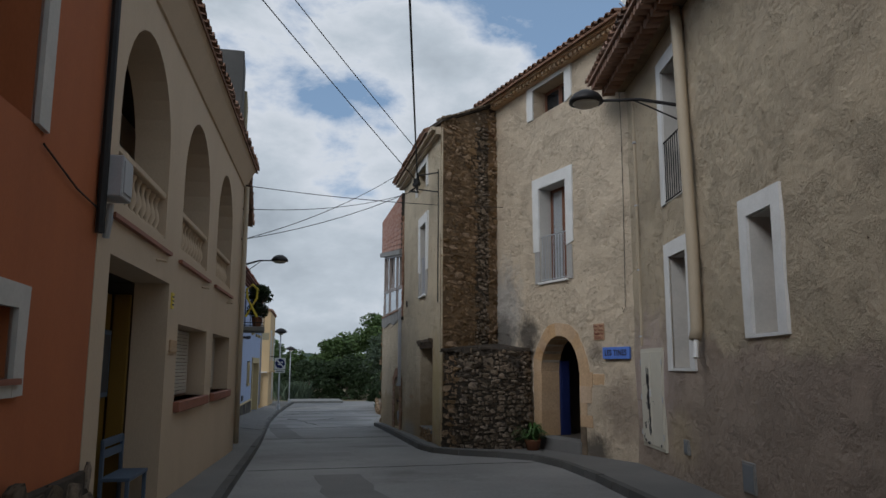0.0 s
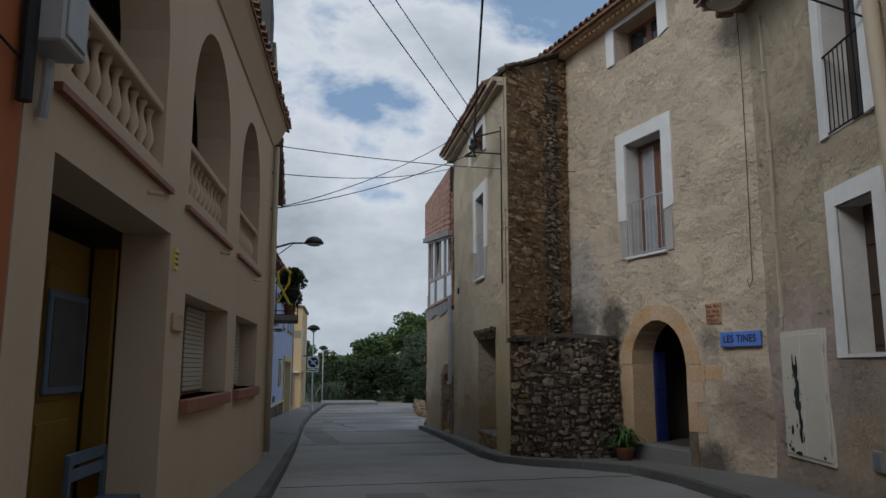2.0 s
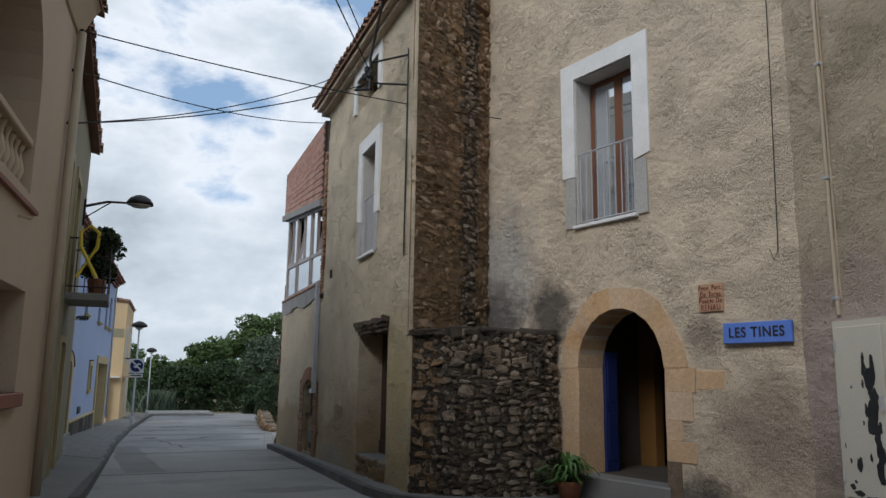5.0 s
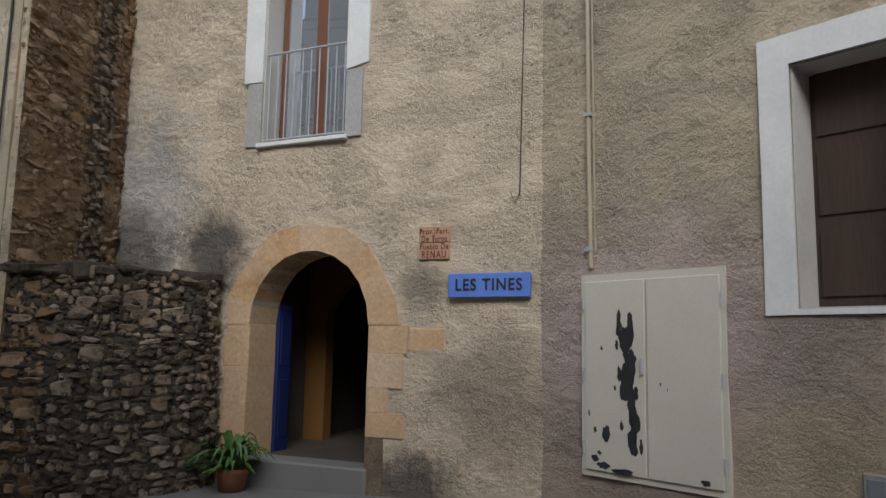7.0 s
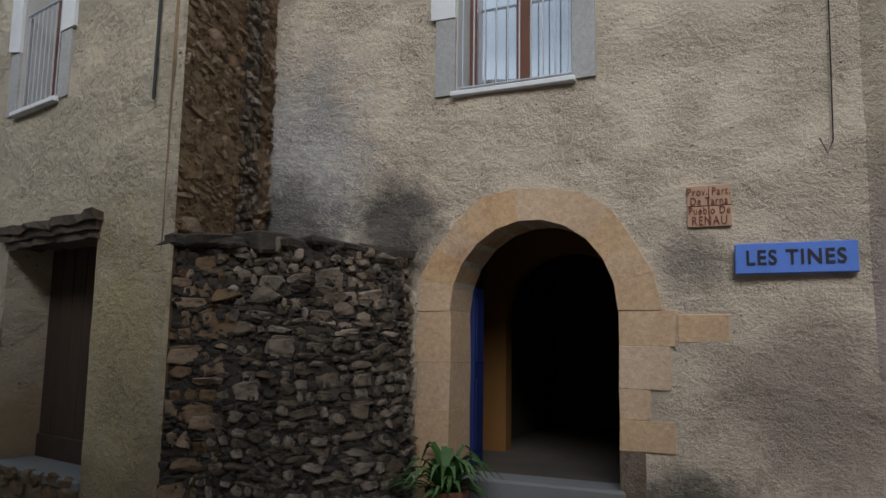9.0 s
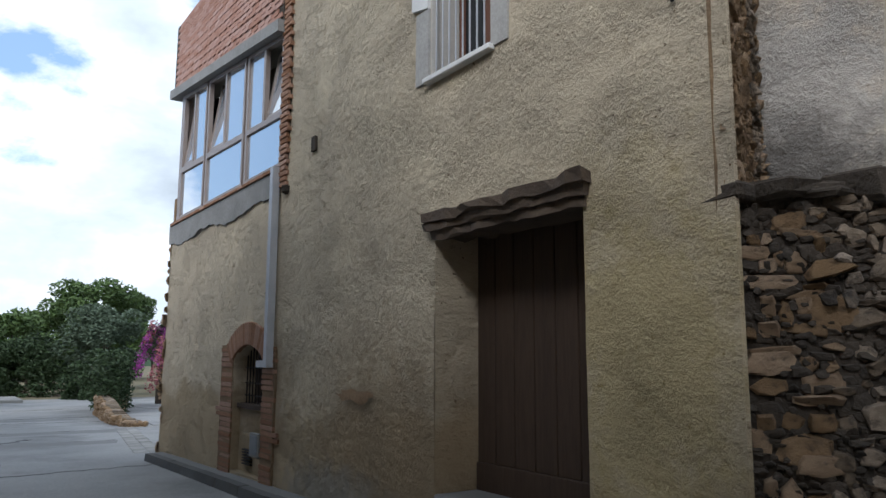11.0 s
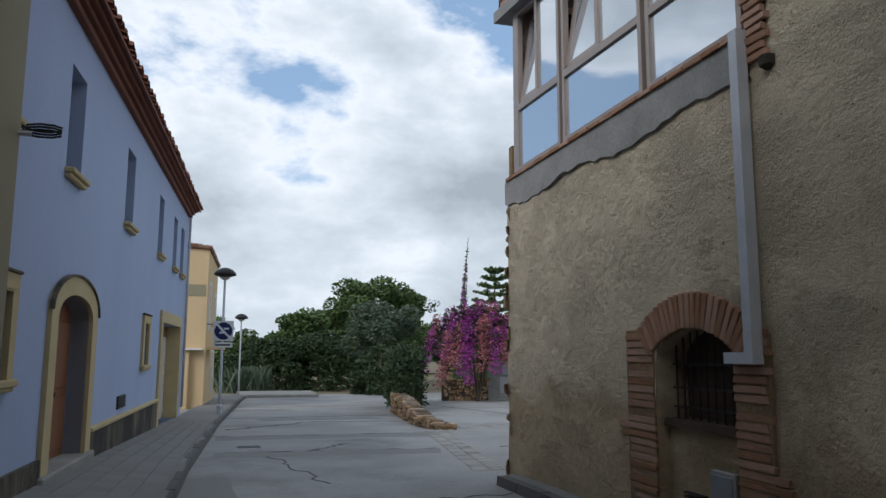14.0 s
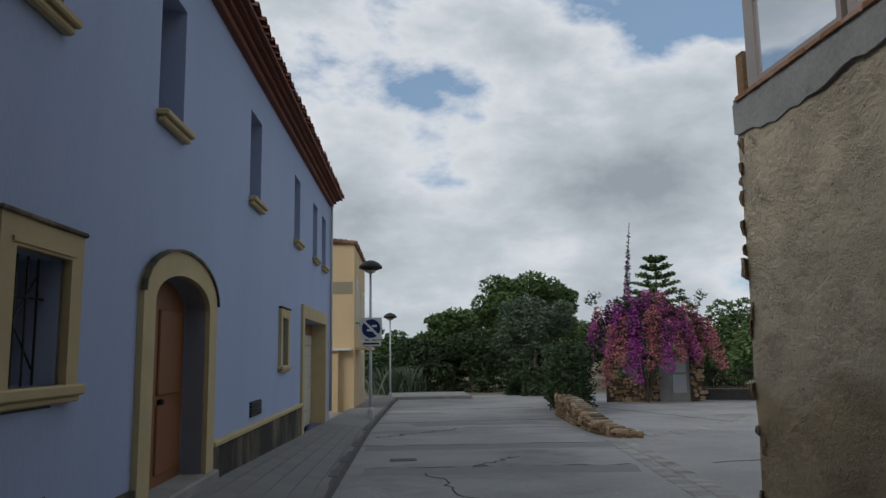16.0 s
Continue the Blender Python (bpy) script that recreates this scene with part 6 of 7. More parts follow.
# ---- lamp posts and road sign ----
def lamp_post(x, y, h, base, label):
    lp = thing("street_lamp", (x, y, base), label, "street lamp", "lamp posts")
    part("pole", tubem([(x, y, base - 0.1), (x, y, base + 0.9), (x, y, base + h)], 0.055, 10, r1=0.035), GREYMETAL, lp, smooth=True)
    part("base", lathe(bmesh.new(), (x, y, base), [(0.09, 0), (0.09, 0.25), (0.06, 0.32)], 10), GREYMETAL, lp)
    part("head", lathe(bmesh.new(), (x, y, base + h - 0.05), [(0.16, -0.06), (0.34, 0.0), (0.33, 0.07), (0.24, 0.16), (0.12, 0.22), (0.02, 0.24)], 16), IRON, lp, smooth=True)
    part("lens", lathe(bmesh.new(), (x, y, base + h - 0.2), [(0.05, 0), (0.15, 0.05), (0.15, 0.1)], 12), SHUTTER, lp)
    return lp


lp = lamp_post(-1.02, 41.2, 4.3, -0.97, "grey steel lamp post with a domed head on the pavement")
lamp_post(-0.3, 57.5, 4.1, -1.4, "slim grey lamp post with a domed head at the street end")
ns = thing("road_sign", (-1.0, 41.1, 0.95), "round blue and red no-parking sign strapped to the post", "sign")
SG = Facade((-1.5, 41.08), (0, 41.08), (0, 1))
def disc(r, d0, d1, mat, name, cs=0.5, cz=1.55, n=28):
    bm = bmesh.new()
    A = [[bm.verts.new(SG(cs + r * math.cos(k * math.tau / n), d, cz + r * math.sin(k * math.tau / n))) for k in range(n)] for d in (d0, d1)]
    bm.faces.new(A[0]); bm.faces.new(A[1])
    for k in range(n):
        bm.faces.new((A[0][k], A[0][(k + 1) % n], A[1][(k + 1) % n], A[1][k]))
    return part(name, bm, mat, ns)
part("backing", boxm(SG, 0.2, 0.8, -0.01, 0.0, 1.24, 1.86, bevel=0.01), SIGNWHITE, ns)
disc(0.29, -0.016, -0.01, SIGNWHITE, "rim")
disc(0.265, -0.02, -0.016, BLUEPAINT, "face")
bm = bmesh.new()
bm.faces.new([bm.verts.new(SG(0.5 + x, -0.024, 1.55 + z)) for x, z in ((-0.21, 0.17), (-0.16, 0.21), (0.21, -0.17), (0.16, -0.21))])
part("stripe", bm, SIGNWHITE, ns)
for s, z in ((0.38, 1.5), (0.52, 1.62)):
    part("mark", boxm(SG, s, s + 0.14, -0.024, -0.02, z - 0.03, z + 0.03), SIGNWHITE, ns)
part("sub_plate", boxm(SG, 0.22, 0.78, -0.015, 0.0, 1.05, 1.2, bevel=0.006), SIGNWHITE, ns)
part("print", boxm(SG, 0.28, 0.72, -0.019, -0.015, 1.1, 1.15), BLACK, ns)

# ---- overhead cables ----
def cable(a, b, sag, label, r=0.009):
    a, b = Vector(a), Vector(b)
    tagged(part("overhead_cable", tubem([a.lerp(b, k / 14) - Vector((0, 0, sag * 4 * k / 14 * (1 - k / 14))) for k in range(15)], r, 5), CABLE), label, "cable", "overhead cables")


hub = Vector((2.37, 16.42, 5.95))
ins = thing("cable_bracket", C(0.3, 0, 5.95), "iron cable bracket with insulators on the corner house", "bracket")
part("strut", tubem([C(-0.18, 0, 6.25), hub + Vector((0, 0, 0.35))], 0.018, 6), IRON, ins)
part("strut", tubem([C(-0.18, 0, 5.75), hub], 0.018, 6), IRON, ins)
part("mast", tubem([hub - Vector((0, 0, 0.1)), hub + Vector((0, 0, 0.45))], 0.02, 6), IRON, ins)
for k in range(5):
    part("insulator", lathe(bmesh.new(), hub + Vector((0.05 * (k % 2) - 0.05, 0.07 * k - 0.15, 0.02 + 0.07 * (k % 3))), [(0.02, 0), (0.05, 0.03), (0.05, 0.09), (0.02, 0.12)], 8), CABLE, ins)
part("bundle", tubem([hub + Vector((0, 0, 0.4)), hub + Vector((0.12, 0.3, 0.2)), hub + Vector((-0.1, 0.5, 0.05)), hub + Vector((0.05, 0.1, -0.05))], 0.03, 6), CABLE, ins)
cable(hub + Vector((0, 0, 0.4)), (-0.95, -1.0, 7.6), 0.1, "thick twisted black cable over the street", 0.02)
cable(H(-1.6, -0.02, 5.46), L(11.3, -0.05, 5.55), 0.1, "thin black cable across the street")
cable(C(5.5, -0.05, 6.95), L(11.3, -0.05, 5.0), 0.18, "thin black cable across the street")
cable(C(3.3, -0.3, 7.2), L(11.3, -0.05, 4.3), 0.2, "thin black cable across the street")
cable(hub, L(11.3, -0.05, 4.3), 0.15, "thin black cable across the street")
cable(hub + Vector((0, 0, 0.2)), (-6.1, 4.0, 10.3), 0.1, "thin black cable rising over the roofs", 0.011)
cable(C(1.6, -0.34, 7.42), (-5.5, 4.0, 10.35), 0.15, "thin black cable rising over the roofs", 0.011)
for z in (4.3, 5.0, 5.55):
    part("wall_clamp", tubem([L(11.3, 0.0, z), L(11.3, -0.09, z)], 0.02, 6), IRON, dpl)
# thin black tube drawn for the shadow and staining of a corner groove
cl = tagged(part("cable_run", tubem([C(-0.3, -0.03, 6.3), C(-0.3, -0.03, 4.8), C(-0.28, -0.03, 3.0)], 0.014, 5), CABLE), "black line for the stained, shadowed groove down the house corner", "cable")

# ---- planting ----
def leaves(centres, count, size, spread, seed, flat=0.75):
    """Many small folded leaf clumps about the given centres (x, y, z, radius)."""
    rng = random.Random(seed)
    vs, fs = [], []
    weights = [c[3] ** 2 for c in centres]
    for _ in range(count):
        cx, cy, cz, r = rng.choices(centres, weights)[0]
        d = Vector((rng.gauss(0, 1), rng.gauss(0, 1), rng.gauss(0, 1))).normalized() * r * (0.55 + 0.5 * rng.random() ** 0.6)
        p = Vector((cx, cy, cz)) + Vector((d.x, d.y, d.z * flat))
        a = Vector((rng.gauss(0, 1), rng.gauss(0, 1), rng.gauss(0, 0.6))).normalized()
        b = a.cross(Vector((rng.gauss(0, 1), rng.gauss(0, 1), rng.gauss(0, 1)))).normalized()
        s = size * rng.uniform(0.5, 1.4)
        k = len(vs)
        n = a.cross(b) * s * 0.3
        vs += [p - a * s, p + b * s * 0.45 + n, p + a * s, p - b * s * 0.45 + n]
        fs += [(k, k + 1, k + 2), (k, k + 2, k + 3)]
    me = bpy.data.meshes.new("crown")
    me.from_pydata([tuple(v) for v in vs], [], fs)
    return me


def crown_part(name, me, mat, parent, label=""):
    me.materials.append(mat)
    ob = new(name, me)
    ob.parent = parent
    ob.matrix_parent_inverse = parent.matrix_basis.inverted()
    return tagged(ob, label)


def tree(x, y, h, width, base, mat, label, seed, count=4500, size=0.16, low=0.35, clumps=26, name="tree", flat=0.7):
    rng = random.Random(seed)
    tr = thing(name, (x, y, base), label, "tree", "trees at the street end")
    bm = bmesh.new()
    tube(bm, [(x, y, base - 0.2), (x + 0.1, y, base + h * 0.3), (x - 0.05, y + 0.1, base + h * 0.6), (x, y, base + h * 0.9)], 0.02 * h + 0.06, 8, r1=0.03)
    cs = []
    for k in range(clumps):
        f = low + (1 - low) * rng.random() ** 0.8
        lim = width / 2 * math.sqrt(max(0.05, 1 - ((f - low) / (1.04 - low)) ** 2.2)) * rng.uniform(0.35, 1.0)
        q = rng.uniform(0, math.tau)
        c = (x + lim * math.cos(q), y + lim * math.sin(q), base + h * f * 0.93, width * rng.uniform(0.10, 0.19))
        cs.append(c)
        if k % 3 == 0:
            tube(bm, [(x, y, base + h * f * 0.6), ((x + c[0]) / 2, (y + c[1]) / 2, base + h * f * 0.78), c[:3]], 0.05, 5, r1=0.015)
    part("trunk", bm, BARK, tr)
    crown_part("crown", leaves(cs, count, size, 1, seed, flat), mat, tr)
    return tr


tree(10.6, 80, 9.4, 8.5, -2.0, LEAF_PINE, "tall dark green pine with a broad uneven crown", 1, 9000, 0.2, 0.4, 34)
tree(14.5, 84, 8.6, 6.5, -2.0, LEAF_PINE, "dark green pine behind the flowering shrub", 2, 6000, 0.2, 0.4, 26)
tree(9.6, 68, 6.4, 6.0, -1.9, LEAF_OLIVE, "silvery olive tree with a rounded crown", 3, 8000, 0.15, 0.15, 34)
tree(5.6, 88, 6.4, 7.5, -2.0, LEAF_PINE, "pine tree in the wood beyond the street", 4, 6000, 0.22, 0.3, 26)
tree(1.6, 72, 3.9, 6.0, -2.1, LEAF_DARK, "low dark evergreen oak at the end of the street", 5, 8000, 0.15, 0.1, 34)
tree(5.2, 71, 4.2, 6.0, -2.1, LEAF_DARK, "dense dark evergreen oak at the end of the street", 6, 8000, 0.15, 0.08, 34)
tree(-2.6, 80, 4.0, 7.0, -2.1, LEAF_PINE, "bushy green tree beyond the lamp post", 7, 7000, 0.2, 0.08, 30)
tree(8.0, 62, 3.2, 4.0, -1.9, LEAF_DARK, "dark bush beside the garden", 8, 5000, 0.13, 0.05, 26)
tree(13.5, 60, 4.5, 5, -1.9, LEAF_GREEN, "green garden tree behind the gate", 9, 5000, 0.15, 0.2, 24)
tree(19.5, 58, 4.3, 6, -1.9, LEAF_PINE, "green garden tree past the gate", 10, 6000, 0.16, 0.15, 24)
tree(24, 70, 6, 8, -1.9, LEAF_PINE, "large green tree past the gate", 12, 6000, 0.2, 0.1, 26)
for k in range(7):
    rng = random.Random(60 + k)
    tree(-10 + 8.5 * k + rng.uniform(-2, 2), 112 + rng.uniform(-8, 10), rng.uniform(5.5, 8), rng.uniform(9, 12), -2.3, LEAF_PINE, "distant pine in the wood behind the street", 70 + k, 4000, 0.34, 0.1, 24)

# layered garden conifer
con = thing("conifer", (16.4, 65, -1.6), "tall layered conifer with flat spreading branches", "tree")
bm = bmesh.new()
tube(bm, [(16.4, 65, -1.8), (16.4, 65, 6.7)], 0.14, 7, r1=0.02)
part("trunk", bm, BARK, con)
rng = random.Random(31)
vs = []
for t_ in range(9):
    z, r = 2.2 + t_ * 0.52, 2.5 * (1 - t_ / 10.5)
    for k in range(7):
        q = k * math.tau / 7 + t_ * 0.6
        for f in (0.3, 0.5, 0.7, 0.88, 1.0):
            vs.append((16.4 + r * f * math.cos(q), 65 + r * f * math.sin(q), z + 0.25 * f * f, 0.2))
crown_part("crown", leaves(vs, 5000, 0.12, 1, 32, 0.35), LEAF_PINE, con)

# clipped hedge by the low wall
hedge = thing("hedge", (5.6, 47, -1.2), "dark leafy hedge growing behind the low stone wall", "hedge")
cs = [(5.15 + 0.1 * k + 0.25 * math.sin(k * 2.1), 42.5 + 0.55 * k, -0.75 + 0.5 * (j % 4), 0.52) for k in range(16) for j in range(4)]
crown_part("crown", leaves(cs, 12000, 0.09, 1, 40, 0.9), LEAF_DARK, hedge)

# reed-like clump
reed = thing("grass_clump", (0.6, 61.5, -1.4), "clump of long pale green grass at the street end", "grass")
rng = random.Random(12)
vs, fs = [], []
for k in range(420):
    x, y, q = 0.2 + rng.gauss(0, 0.6), 63.5 + rng.gauss(0, 0.3), rng.uniform(0, math.tau)
    h, w, o = rng.uniform(0.7, 1.7), 0.025, rng.uniform(0.1, 0.7)
    i = len(vs)
    vs += [(x - w, y, -1.5), (x + w, y, -1.5), (x + o * 0.5 * math.cos(q) + w, y + o * 0.5 * math.sin(q), -1.5 + h * 0.75), (x + o * math.cos(q), y + o * math.sin(q), -1.5 + h)]
    fs += [(i, i + 1, i + 2), (i, i + 2, i + 3)]
me = bpy.data.meshes.new("blades")
me.from_pydata(vs, [], fs)
crown_part("tuft", me, LEAF_OLIVE, reed)

# bougainvillea over the garden gate
bou = thing("bougainvillea", (10.3, 50.3, -1.3), "large bougainvillea with cascading magenta and faded pink bracts", "shrub")
rng = random.Random(77)
bm = bmesh.new()
for k in range(7):
    q = k * 0.9
    tube(bm, [(10.3, 50.4, -1.3), (10.3 + 0.5 * math.cos(q), 50.4 + 0.3 * math.sin(q), 0.6), (10.3 + 1.5 * math.cos(q), 50.3 + 0.7 * math.sin(q), 2.1)], 0.06, 6, r1=0.02)
tube(bm, [(9.6, 50.4, 1.5), (9.65, 50.4, 4.0), (9.85, 50.4, 6.3)], 0.04, 6, r1=0.012)
part("trunk", bm, BARK, bou)
pink, mag, grn = [], [], []
for k in range(46):
    q, f = rng.uniform(0, math.tau), rng.random() ** 0.6
    x0, y0 = 10.3 + 2.6 * f * math.cos(q), 50.1 + 1.2 * f * math.sin(q)
    top = 3.0 - 1.3 * f * f + rng.uniform(-0.3, 0.3)
    n = rng.randint(4, 9)
    dest = mag if rng.random() < 0.45 else pink
    for j in range(n):
        dest.append((x0 + 0.09 * j * math.cos(q) + rng.uniform(-0.07, 0.07), y0 - 0.04 * j, top - 0.27 * j, 0.19 + 0.12 * rng.random()))
    grn.append((x0 * 0.9 + 1.03, y0 + 0.25, top - 0.35, 0.5))
spire = [(9.6 + 0.26 * (k / 26) ** 1.5, 50.4, 2.6 + 3.6 * k / 26, 0.2 - 0.17 * k / 26) for k in range(27)]
for k in range(9):
    q = k * 0.7
    grn.append((10.3 + 2.4 * math.cos(q), 50.2 + 0.8 * math.sin(q), 2.7 + rng.uniform(-0.2, 0.5), 0.28))
crown_part("faded_bloom", leaves(pink, 9000, 0.06, 1, 51, 1.0), BLOOM_PINK, bou)
crown_part("bloom", leaves(mag + [s for s in spire[:18:2]], 8000, 0.06, 1, 52, 1.0), BLOOM, bou)
crown_part("foliage", leaves(grn + spire, 7000, 0.08, 1, 53, 0.8), LEAF_DARK, bou)

# garden wall, gate and low stone wall
gate = thing("garden_wall", (11, 51, -1.3), "garden wall of stone piers with a grey meter cabinet", "wall")
GW = Facade((8.9, 51.6), (14.6, 49.6), (0, 1))
core = part("wall", boxm(GW, 0, 2.2, 0, 0.35, -1.5, -0.35), MORTAR, gate)
stone_face(lambda s, z: (GW(s, 0, z), -GW.n), 2.2, -1.4, -0.35, core, STONE_WARM, 120, 0.24, 61, thick=0.05)
for s in (0.0, 3.45):
    pr = part("pier", boxm(GW, s, s + 0.5, -0.1, 0.4, -1.5, 0.98), MORTAR, gate)
    stone_face(lambda a, z: (GW(s + a, -0.1, z), -GW.n), 0.5, -1.4, 0.95, pr, STONE_WARM, 60, 0.26, 62, thick=0.04)
    part("pier_cap", boxm(GW, s - 0.05, s + 0.55, -0.15, 0.45, 0.98, 1.05, bevel=0.01), CEMENT, gate)
lat = part("lattice", boxm(GW, 0.5, 2.2, 0.15, 0.2, 0.35, 0.42), WHITE, gate, "pierced white concrete lattice")
for k in range(7):
    part("ring", tubem([GW(0.65 + 0.24 * k + 0.11 * math.cos(q * math.tau / 10), 0.18, -0.1 + 0.4 * 0.3 * math.sin(q * math.tau / 10)) for q in range(11)], 0.025, 5), CEMENT, lat)
    part("ring", tubem([GW(0.65 + 0.24 * k + 0.11 * math.cos(q * math.tau / 10), 0.18, 0.14 + 0.4 * 0.3 * math.sin(q * math.tau / 10)) for q in range(11)], 0.025, 5), CEMENT, lat)
part("cabinet_wall", boxm(GW, 2.2, 3.45, -0.02, 0.35, -1.5, 0.5, bevel=0.01), CEMENT, gate)
part("cabinet_door", boxm(GW, 2.75, 3.3, -0.05, -0.02, -0.95, -0.2, bevel=0.006), PLASTICGREY, gate)
part("cabinet_door", boxm(GW, 2.85, 3.3, -0.05, -0.02, -0.1, 0.35, bevel=0.006), PLASTICGREY, gate)
mail = thing("letter_box", GW(3.7, -0.15, 0.5), "dark letter box on the stone pier", "letter box")
part("body", boxm(GW, 3.55, 3.85, -0.2, -0.1, 0.45, 0.85, bevel=0.01), IRON, mail)
ig = thing("iron_gate", GW(5, 0.1, -1.2), "dark iron garden gate with round ornaments", "gate")
for k in range(22):
    part("bar", tubem([GW(4.0 + 0.11 * k, 0.12, -1.3), GW(4.0 + 0.11 * k, 0.12, 0.05)], 0.012, 5), IRON, ig)
for z in (-1.2, -0.75, 0.0):
    part("rail", tubem([GW(3.95, 0.12, z), GW(6.4, 0.12, z)], 0.018, 5), IRON, ig)
part("kick_plate", boxm(GW, 3.95, 6.4, 0.1, 0.13, -1.25, -0.8), IRON, ig)

LW = [Vector((5.6, 44.2)), Vector((4.62, 42.6)), Vector((4.4, 40.5)), Vector((4.12, 38.0)), Vector((3.98, 36.0)), Vector((4.12, 35.1)), Vector((4.55, 34.9))]
low = tagged(new("low_stone_wall"), "low curved wall of warm fieldstones beside the forecourt", "wall")
low.location = (4.2, 38, -1.0)
la = [0.0]
for a, b in zip(LW, LW[1:]):
    la.append(la[-1] + (b - a).length)
def low_at(s, z, off=0.0):
    s = max(0, min(s, la[-1] - 1e-4))
    k = max(i for i in range(len(LW) - 1) if la[i] <= s)
    a, b = LW[k], LW[k + 1]
    p, d = a.lerp(b, (s - la[k]) / (la[k + 1] - la[k])), (b - a).normalized()
    n = Vector((d.y, -d.x, 0))
    n = -n if n.dot(Vector((-1, -0.6, 0))) < 0 else n
    return Vector((p.x, p.y, z)) - n * off, n
def low_top(s):
    return -0.5 - 0.36 * max(0, s - 4.2) / (la[-1] - 4.2) if s > 4.2 else -0.5
bm = bmesh.new()
rows = []
for i in range(25):
    s = la[-1] * i / 24
    z = low_top(s)
    rows.append([bm.verts.new(low_at(s, q, o)[0]) for q, o in ((-1.3, 0.02), (z, 0.02), (z, 0.45), (-1.3, 0.45))])
for A, Q in zip(rows, rows[1:]):
    for i in range(4):
        bm.faces.new((A[i], A[(i + 1) % 4], Q[(i + 1) % 4], Q[i]))
bm.faces.new(rows[0]); bm.faces.new(rows[-1])
part("core", bm, MORTAR_WARM, low)
stone_face(lambda s, z: low_at(s, -1.15 + (z + 1.15) / 0.75 * (low_top(s) + 1.15)), la[-1], -1.12, -0.4, low, STONE_WARM, 220, 0.24, 71, thick=0.06)
for k in range(24):
    p, n = low_at(la[-1] * (k + 0.5) / 24, low_top(la[-1] * (k + 0.5) / 24), 0.2)
    part("cap_stone", boxm(W, p.x - 0.22, p.x + 0.22, p.y - 0.15, p.y + 0.15, p.z - 0.03, p.z + 0.035, bevel=0.015), STONE, low)

# potted plant by the arched doorway
pot = thing("potted_plant", (4.56, 13.98, road_z(14) + 0.11), "terracotta pot with arching green strap leaves", "plant")
part("pot", lathe(bmesh.new(), (4.56, 13.98, road_z(14) + 0.11), [(0.12, 0), (0.16, 0.17), (0.18, 0.2), (0.18, 0.24), (0.15, 0.24), (0.14, 0.18)], 16), TERRACOTTA, pot, smooth=True)
rng = random.Random(9)
for k in range(64):
    q, L_, up = rng.uniform(0, math.tau), rng.uniform(0.26, 0.52), rng.uniform(0.08, 0.42)
    o = Vector((4.56, 13.98, road_z(14) + 0.27))
    bm = bmesh.new()
    side = Vector((-math.sin(q), math.cos(q), 0))
    prev = None
    for j in range(6):
        f = j / 5
        p = o + Vector((math.cos(q), math.sin(q), 0)) * L_ * f + Vector((0, 0, up * math.sin(f * 2.5)))
        w = 0.036 * (1 - f ** 2) + 0.002
        cur = [bm.verts.new(p - side * w + Vector((0, 0, 0.008))), bm.verts.new(p), bm.verts.new(p + side * w + Vector((0, 0, 0.008)))]
        if prev:
            for i in range(2):
                bm.faces.new((prev[i], prev[i + 1], cur[i + 1], cur[i]))
        prev = cur
    part("leaf", bm, LEAF_GREEN, pot)

# plants on the balcony
for k, (s, r) in enumerate(((3.4, 0.2), (3.9, 0.2), (4.4, 0.3))):
    o = MF(s, -0.45, 2.5)
    pp = thing("potted_plant", o, "dark bushy plant in a pot on the balcony", "plant", "balcony plants")
    part("pot", lathe(bmesh.new(), o, [(0.1, 0), (0.14, 0.22), (0.14, 0.25)], 10), TERRACOTTA, pp)
    crown_part("crown", leaves([(o.x, o.y, o.z + 0.5, r), (o.x + 0.05, o.y, o.z + 0.95, r * 1.2)], 900, 0.05, 1, 90 + k), LEAF_DARK, pp)

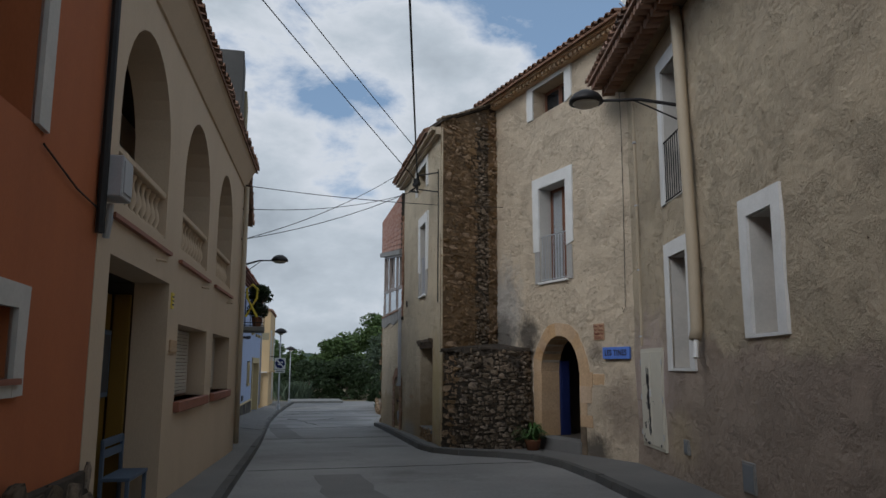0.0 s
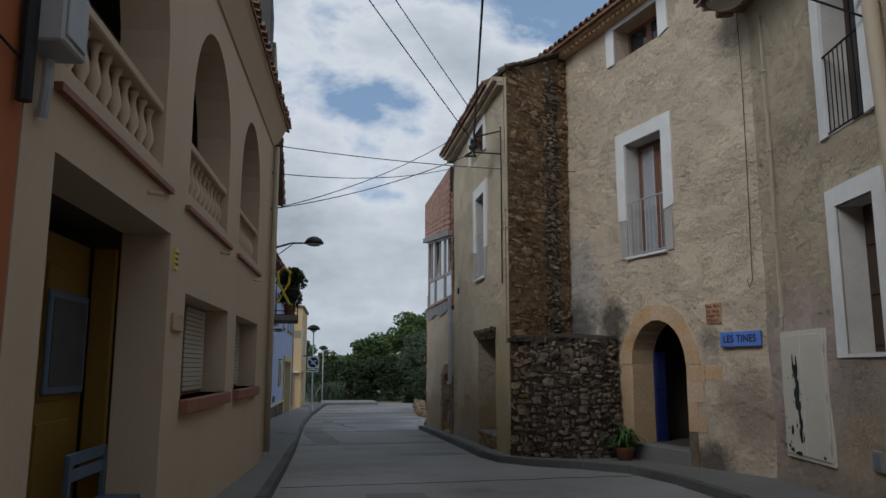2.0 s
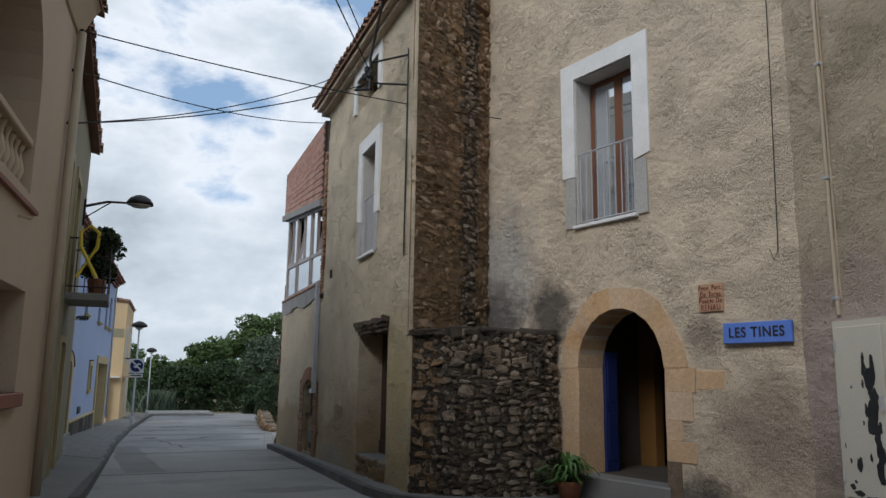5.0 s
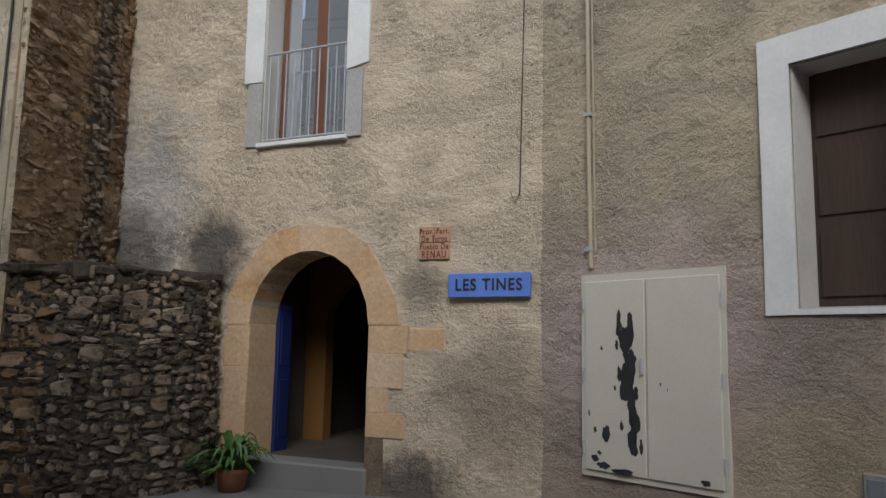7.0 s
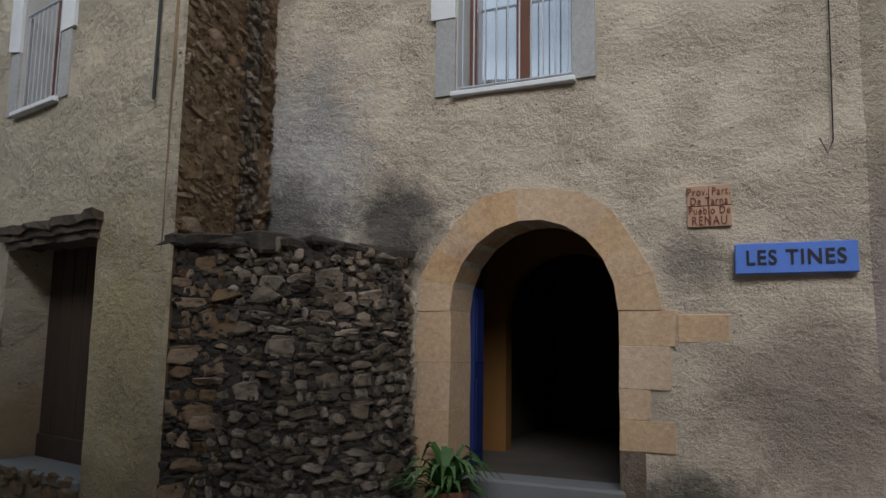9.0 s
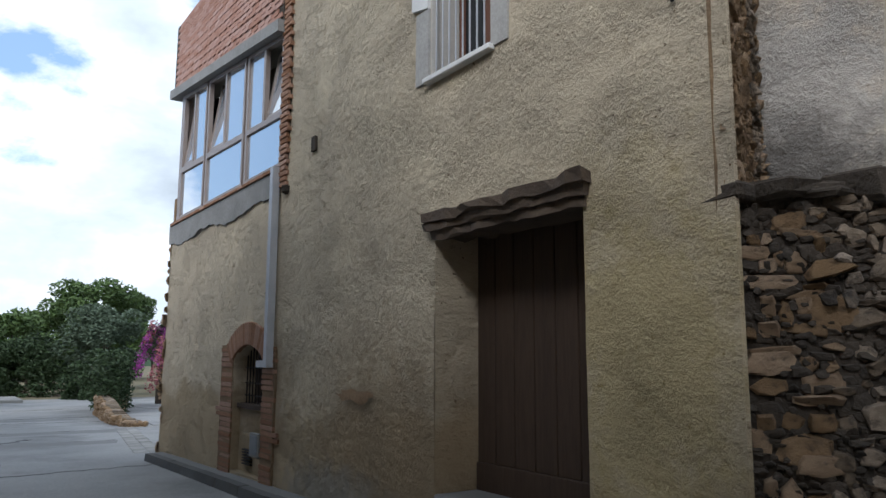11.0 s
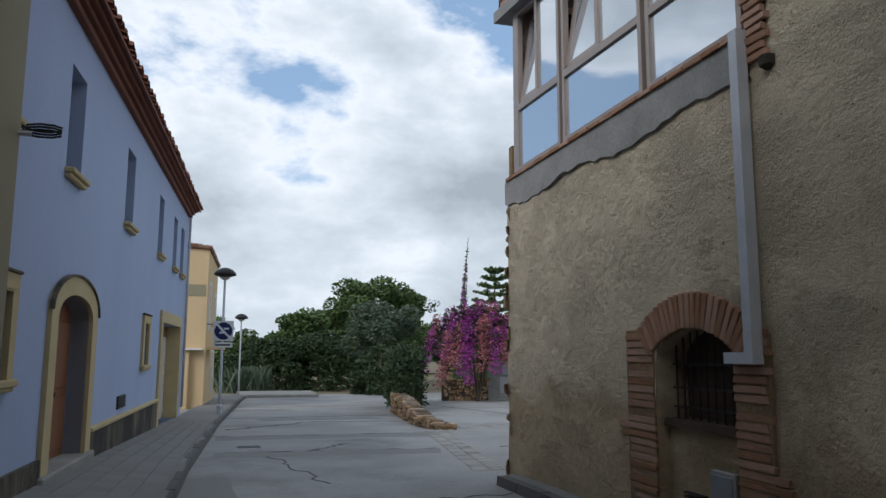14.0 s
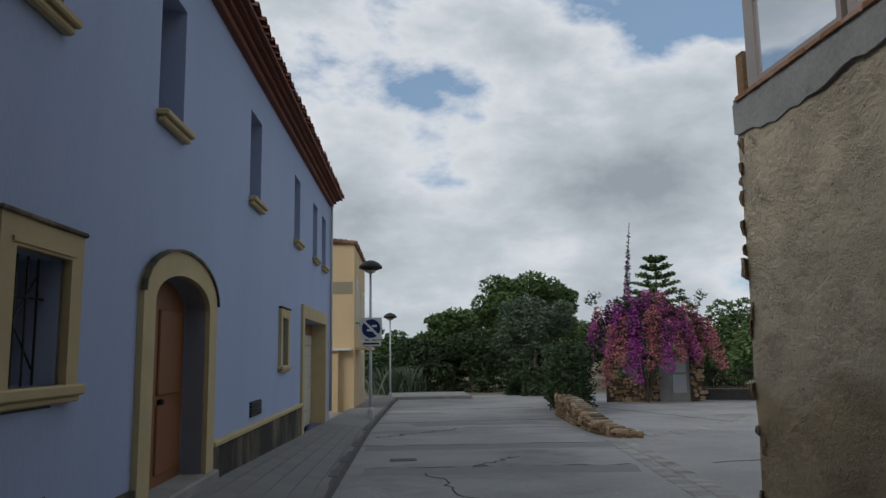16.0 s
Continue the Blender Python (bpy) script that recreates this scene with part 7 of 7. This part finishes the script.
# far wooded hills
bm = bmesh.new()
rows = []
for i in range(161):
    q = radians(-70 + 140 * i / 160)
    h = 7 + 5 * noise.noise(Vector((i * 0.08, 0, 0))) + 1.6 * noise.noise(Vector((i * 0.7, 3, 0)))
    rows.append([bm.verts.new((r * math.sin(q), r * math.cos(q), z)) for r, z in ((300, -5), (330, h * 0.7), (360, h), (420, h * 0.8), (600, -6))])
for A, Q in zip(rows, rows[1:]):
    for j in range(4):
        bm.faces.new((A[j], A[j + 1], Q[j + 1], Q[j]))
tagged(part("far_wood", bm, FARWOOD), "low wooded hills on the horizon", "woodland", kind="stuff")
# plain houses behind the viewer close the street
back = thing("house", (0, -16, 0), "plain rendered house closing the street", "house")
part("wall", boxm(W, -12, 12, -22, -16, -0.5, 6.5), PLASTER, back)
side = thing("house", (7, -8, 0), "plain rendered house beside the start of the street", "house")
part("wall", boxm(W, 4.1, 10, -15.9, 1.3, -0.5, 6.6), PLASTER, side)

# ---- paving slabs in front of the pale blue house ----
slab_bm = bmesh.new()
bmesh.ops.create_cube(slab_bm, size=1)
bmesh.ops.bevel(slab_bm, geom=[e for e in slab_bm.edges if e.verts[0].co.z > 0 and e.verts[1].co.z > 0], offset=0.02, segments=1, affect="EDGES")
slab_me = bpy.data.meshes.new("slab")
slab_bm.to_mesh(slab_me)
slab_bm.free()
slab_me.materials.append(PAVE)
left_pavement = bpy.data.objects["pavement_left"]
srng = random.Random(27)
for r in range(52):
    y = 22.6 + 0.3 * r
    f = min(1.0, max(0.0, (y - 28.7) / 9.3))
    x0 = -1.28 + 0.28 * f - 0.14
    x1 = -2.72 + 0.0351 * (y - 23) if y < 28.7 else -2.52 + 0.0409 * (y - 28.7)
    up = 0.17 - 0.07 * f
    tilt = math.atan2(up, x0 + 0.14 - x1)
    for k in range(5):
        g = (k + 0.5) / 5
        x = x0 + (x1 - x0) * g
        frac = (x0 + 0.14 - x) / (x0 + 0.14 - x1)
        ob = new("slab", slab_me)
        ob.parent = left_pavement
        ob.matrix_basis = Matrix.Translation((x, y, road_z(y) + 0.11 + up * frac - 0.012 + srng.uniform(0, 0.003))) @ Matrix.Rotation(tilt, 4, "Y") @ Matrix.Diagonal((abs(x1 - x0) / 5 - 0.008, 0.292, 0.04, 1))
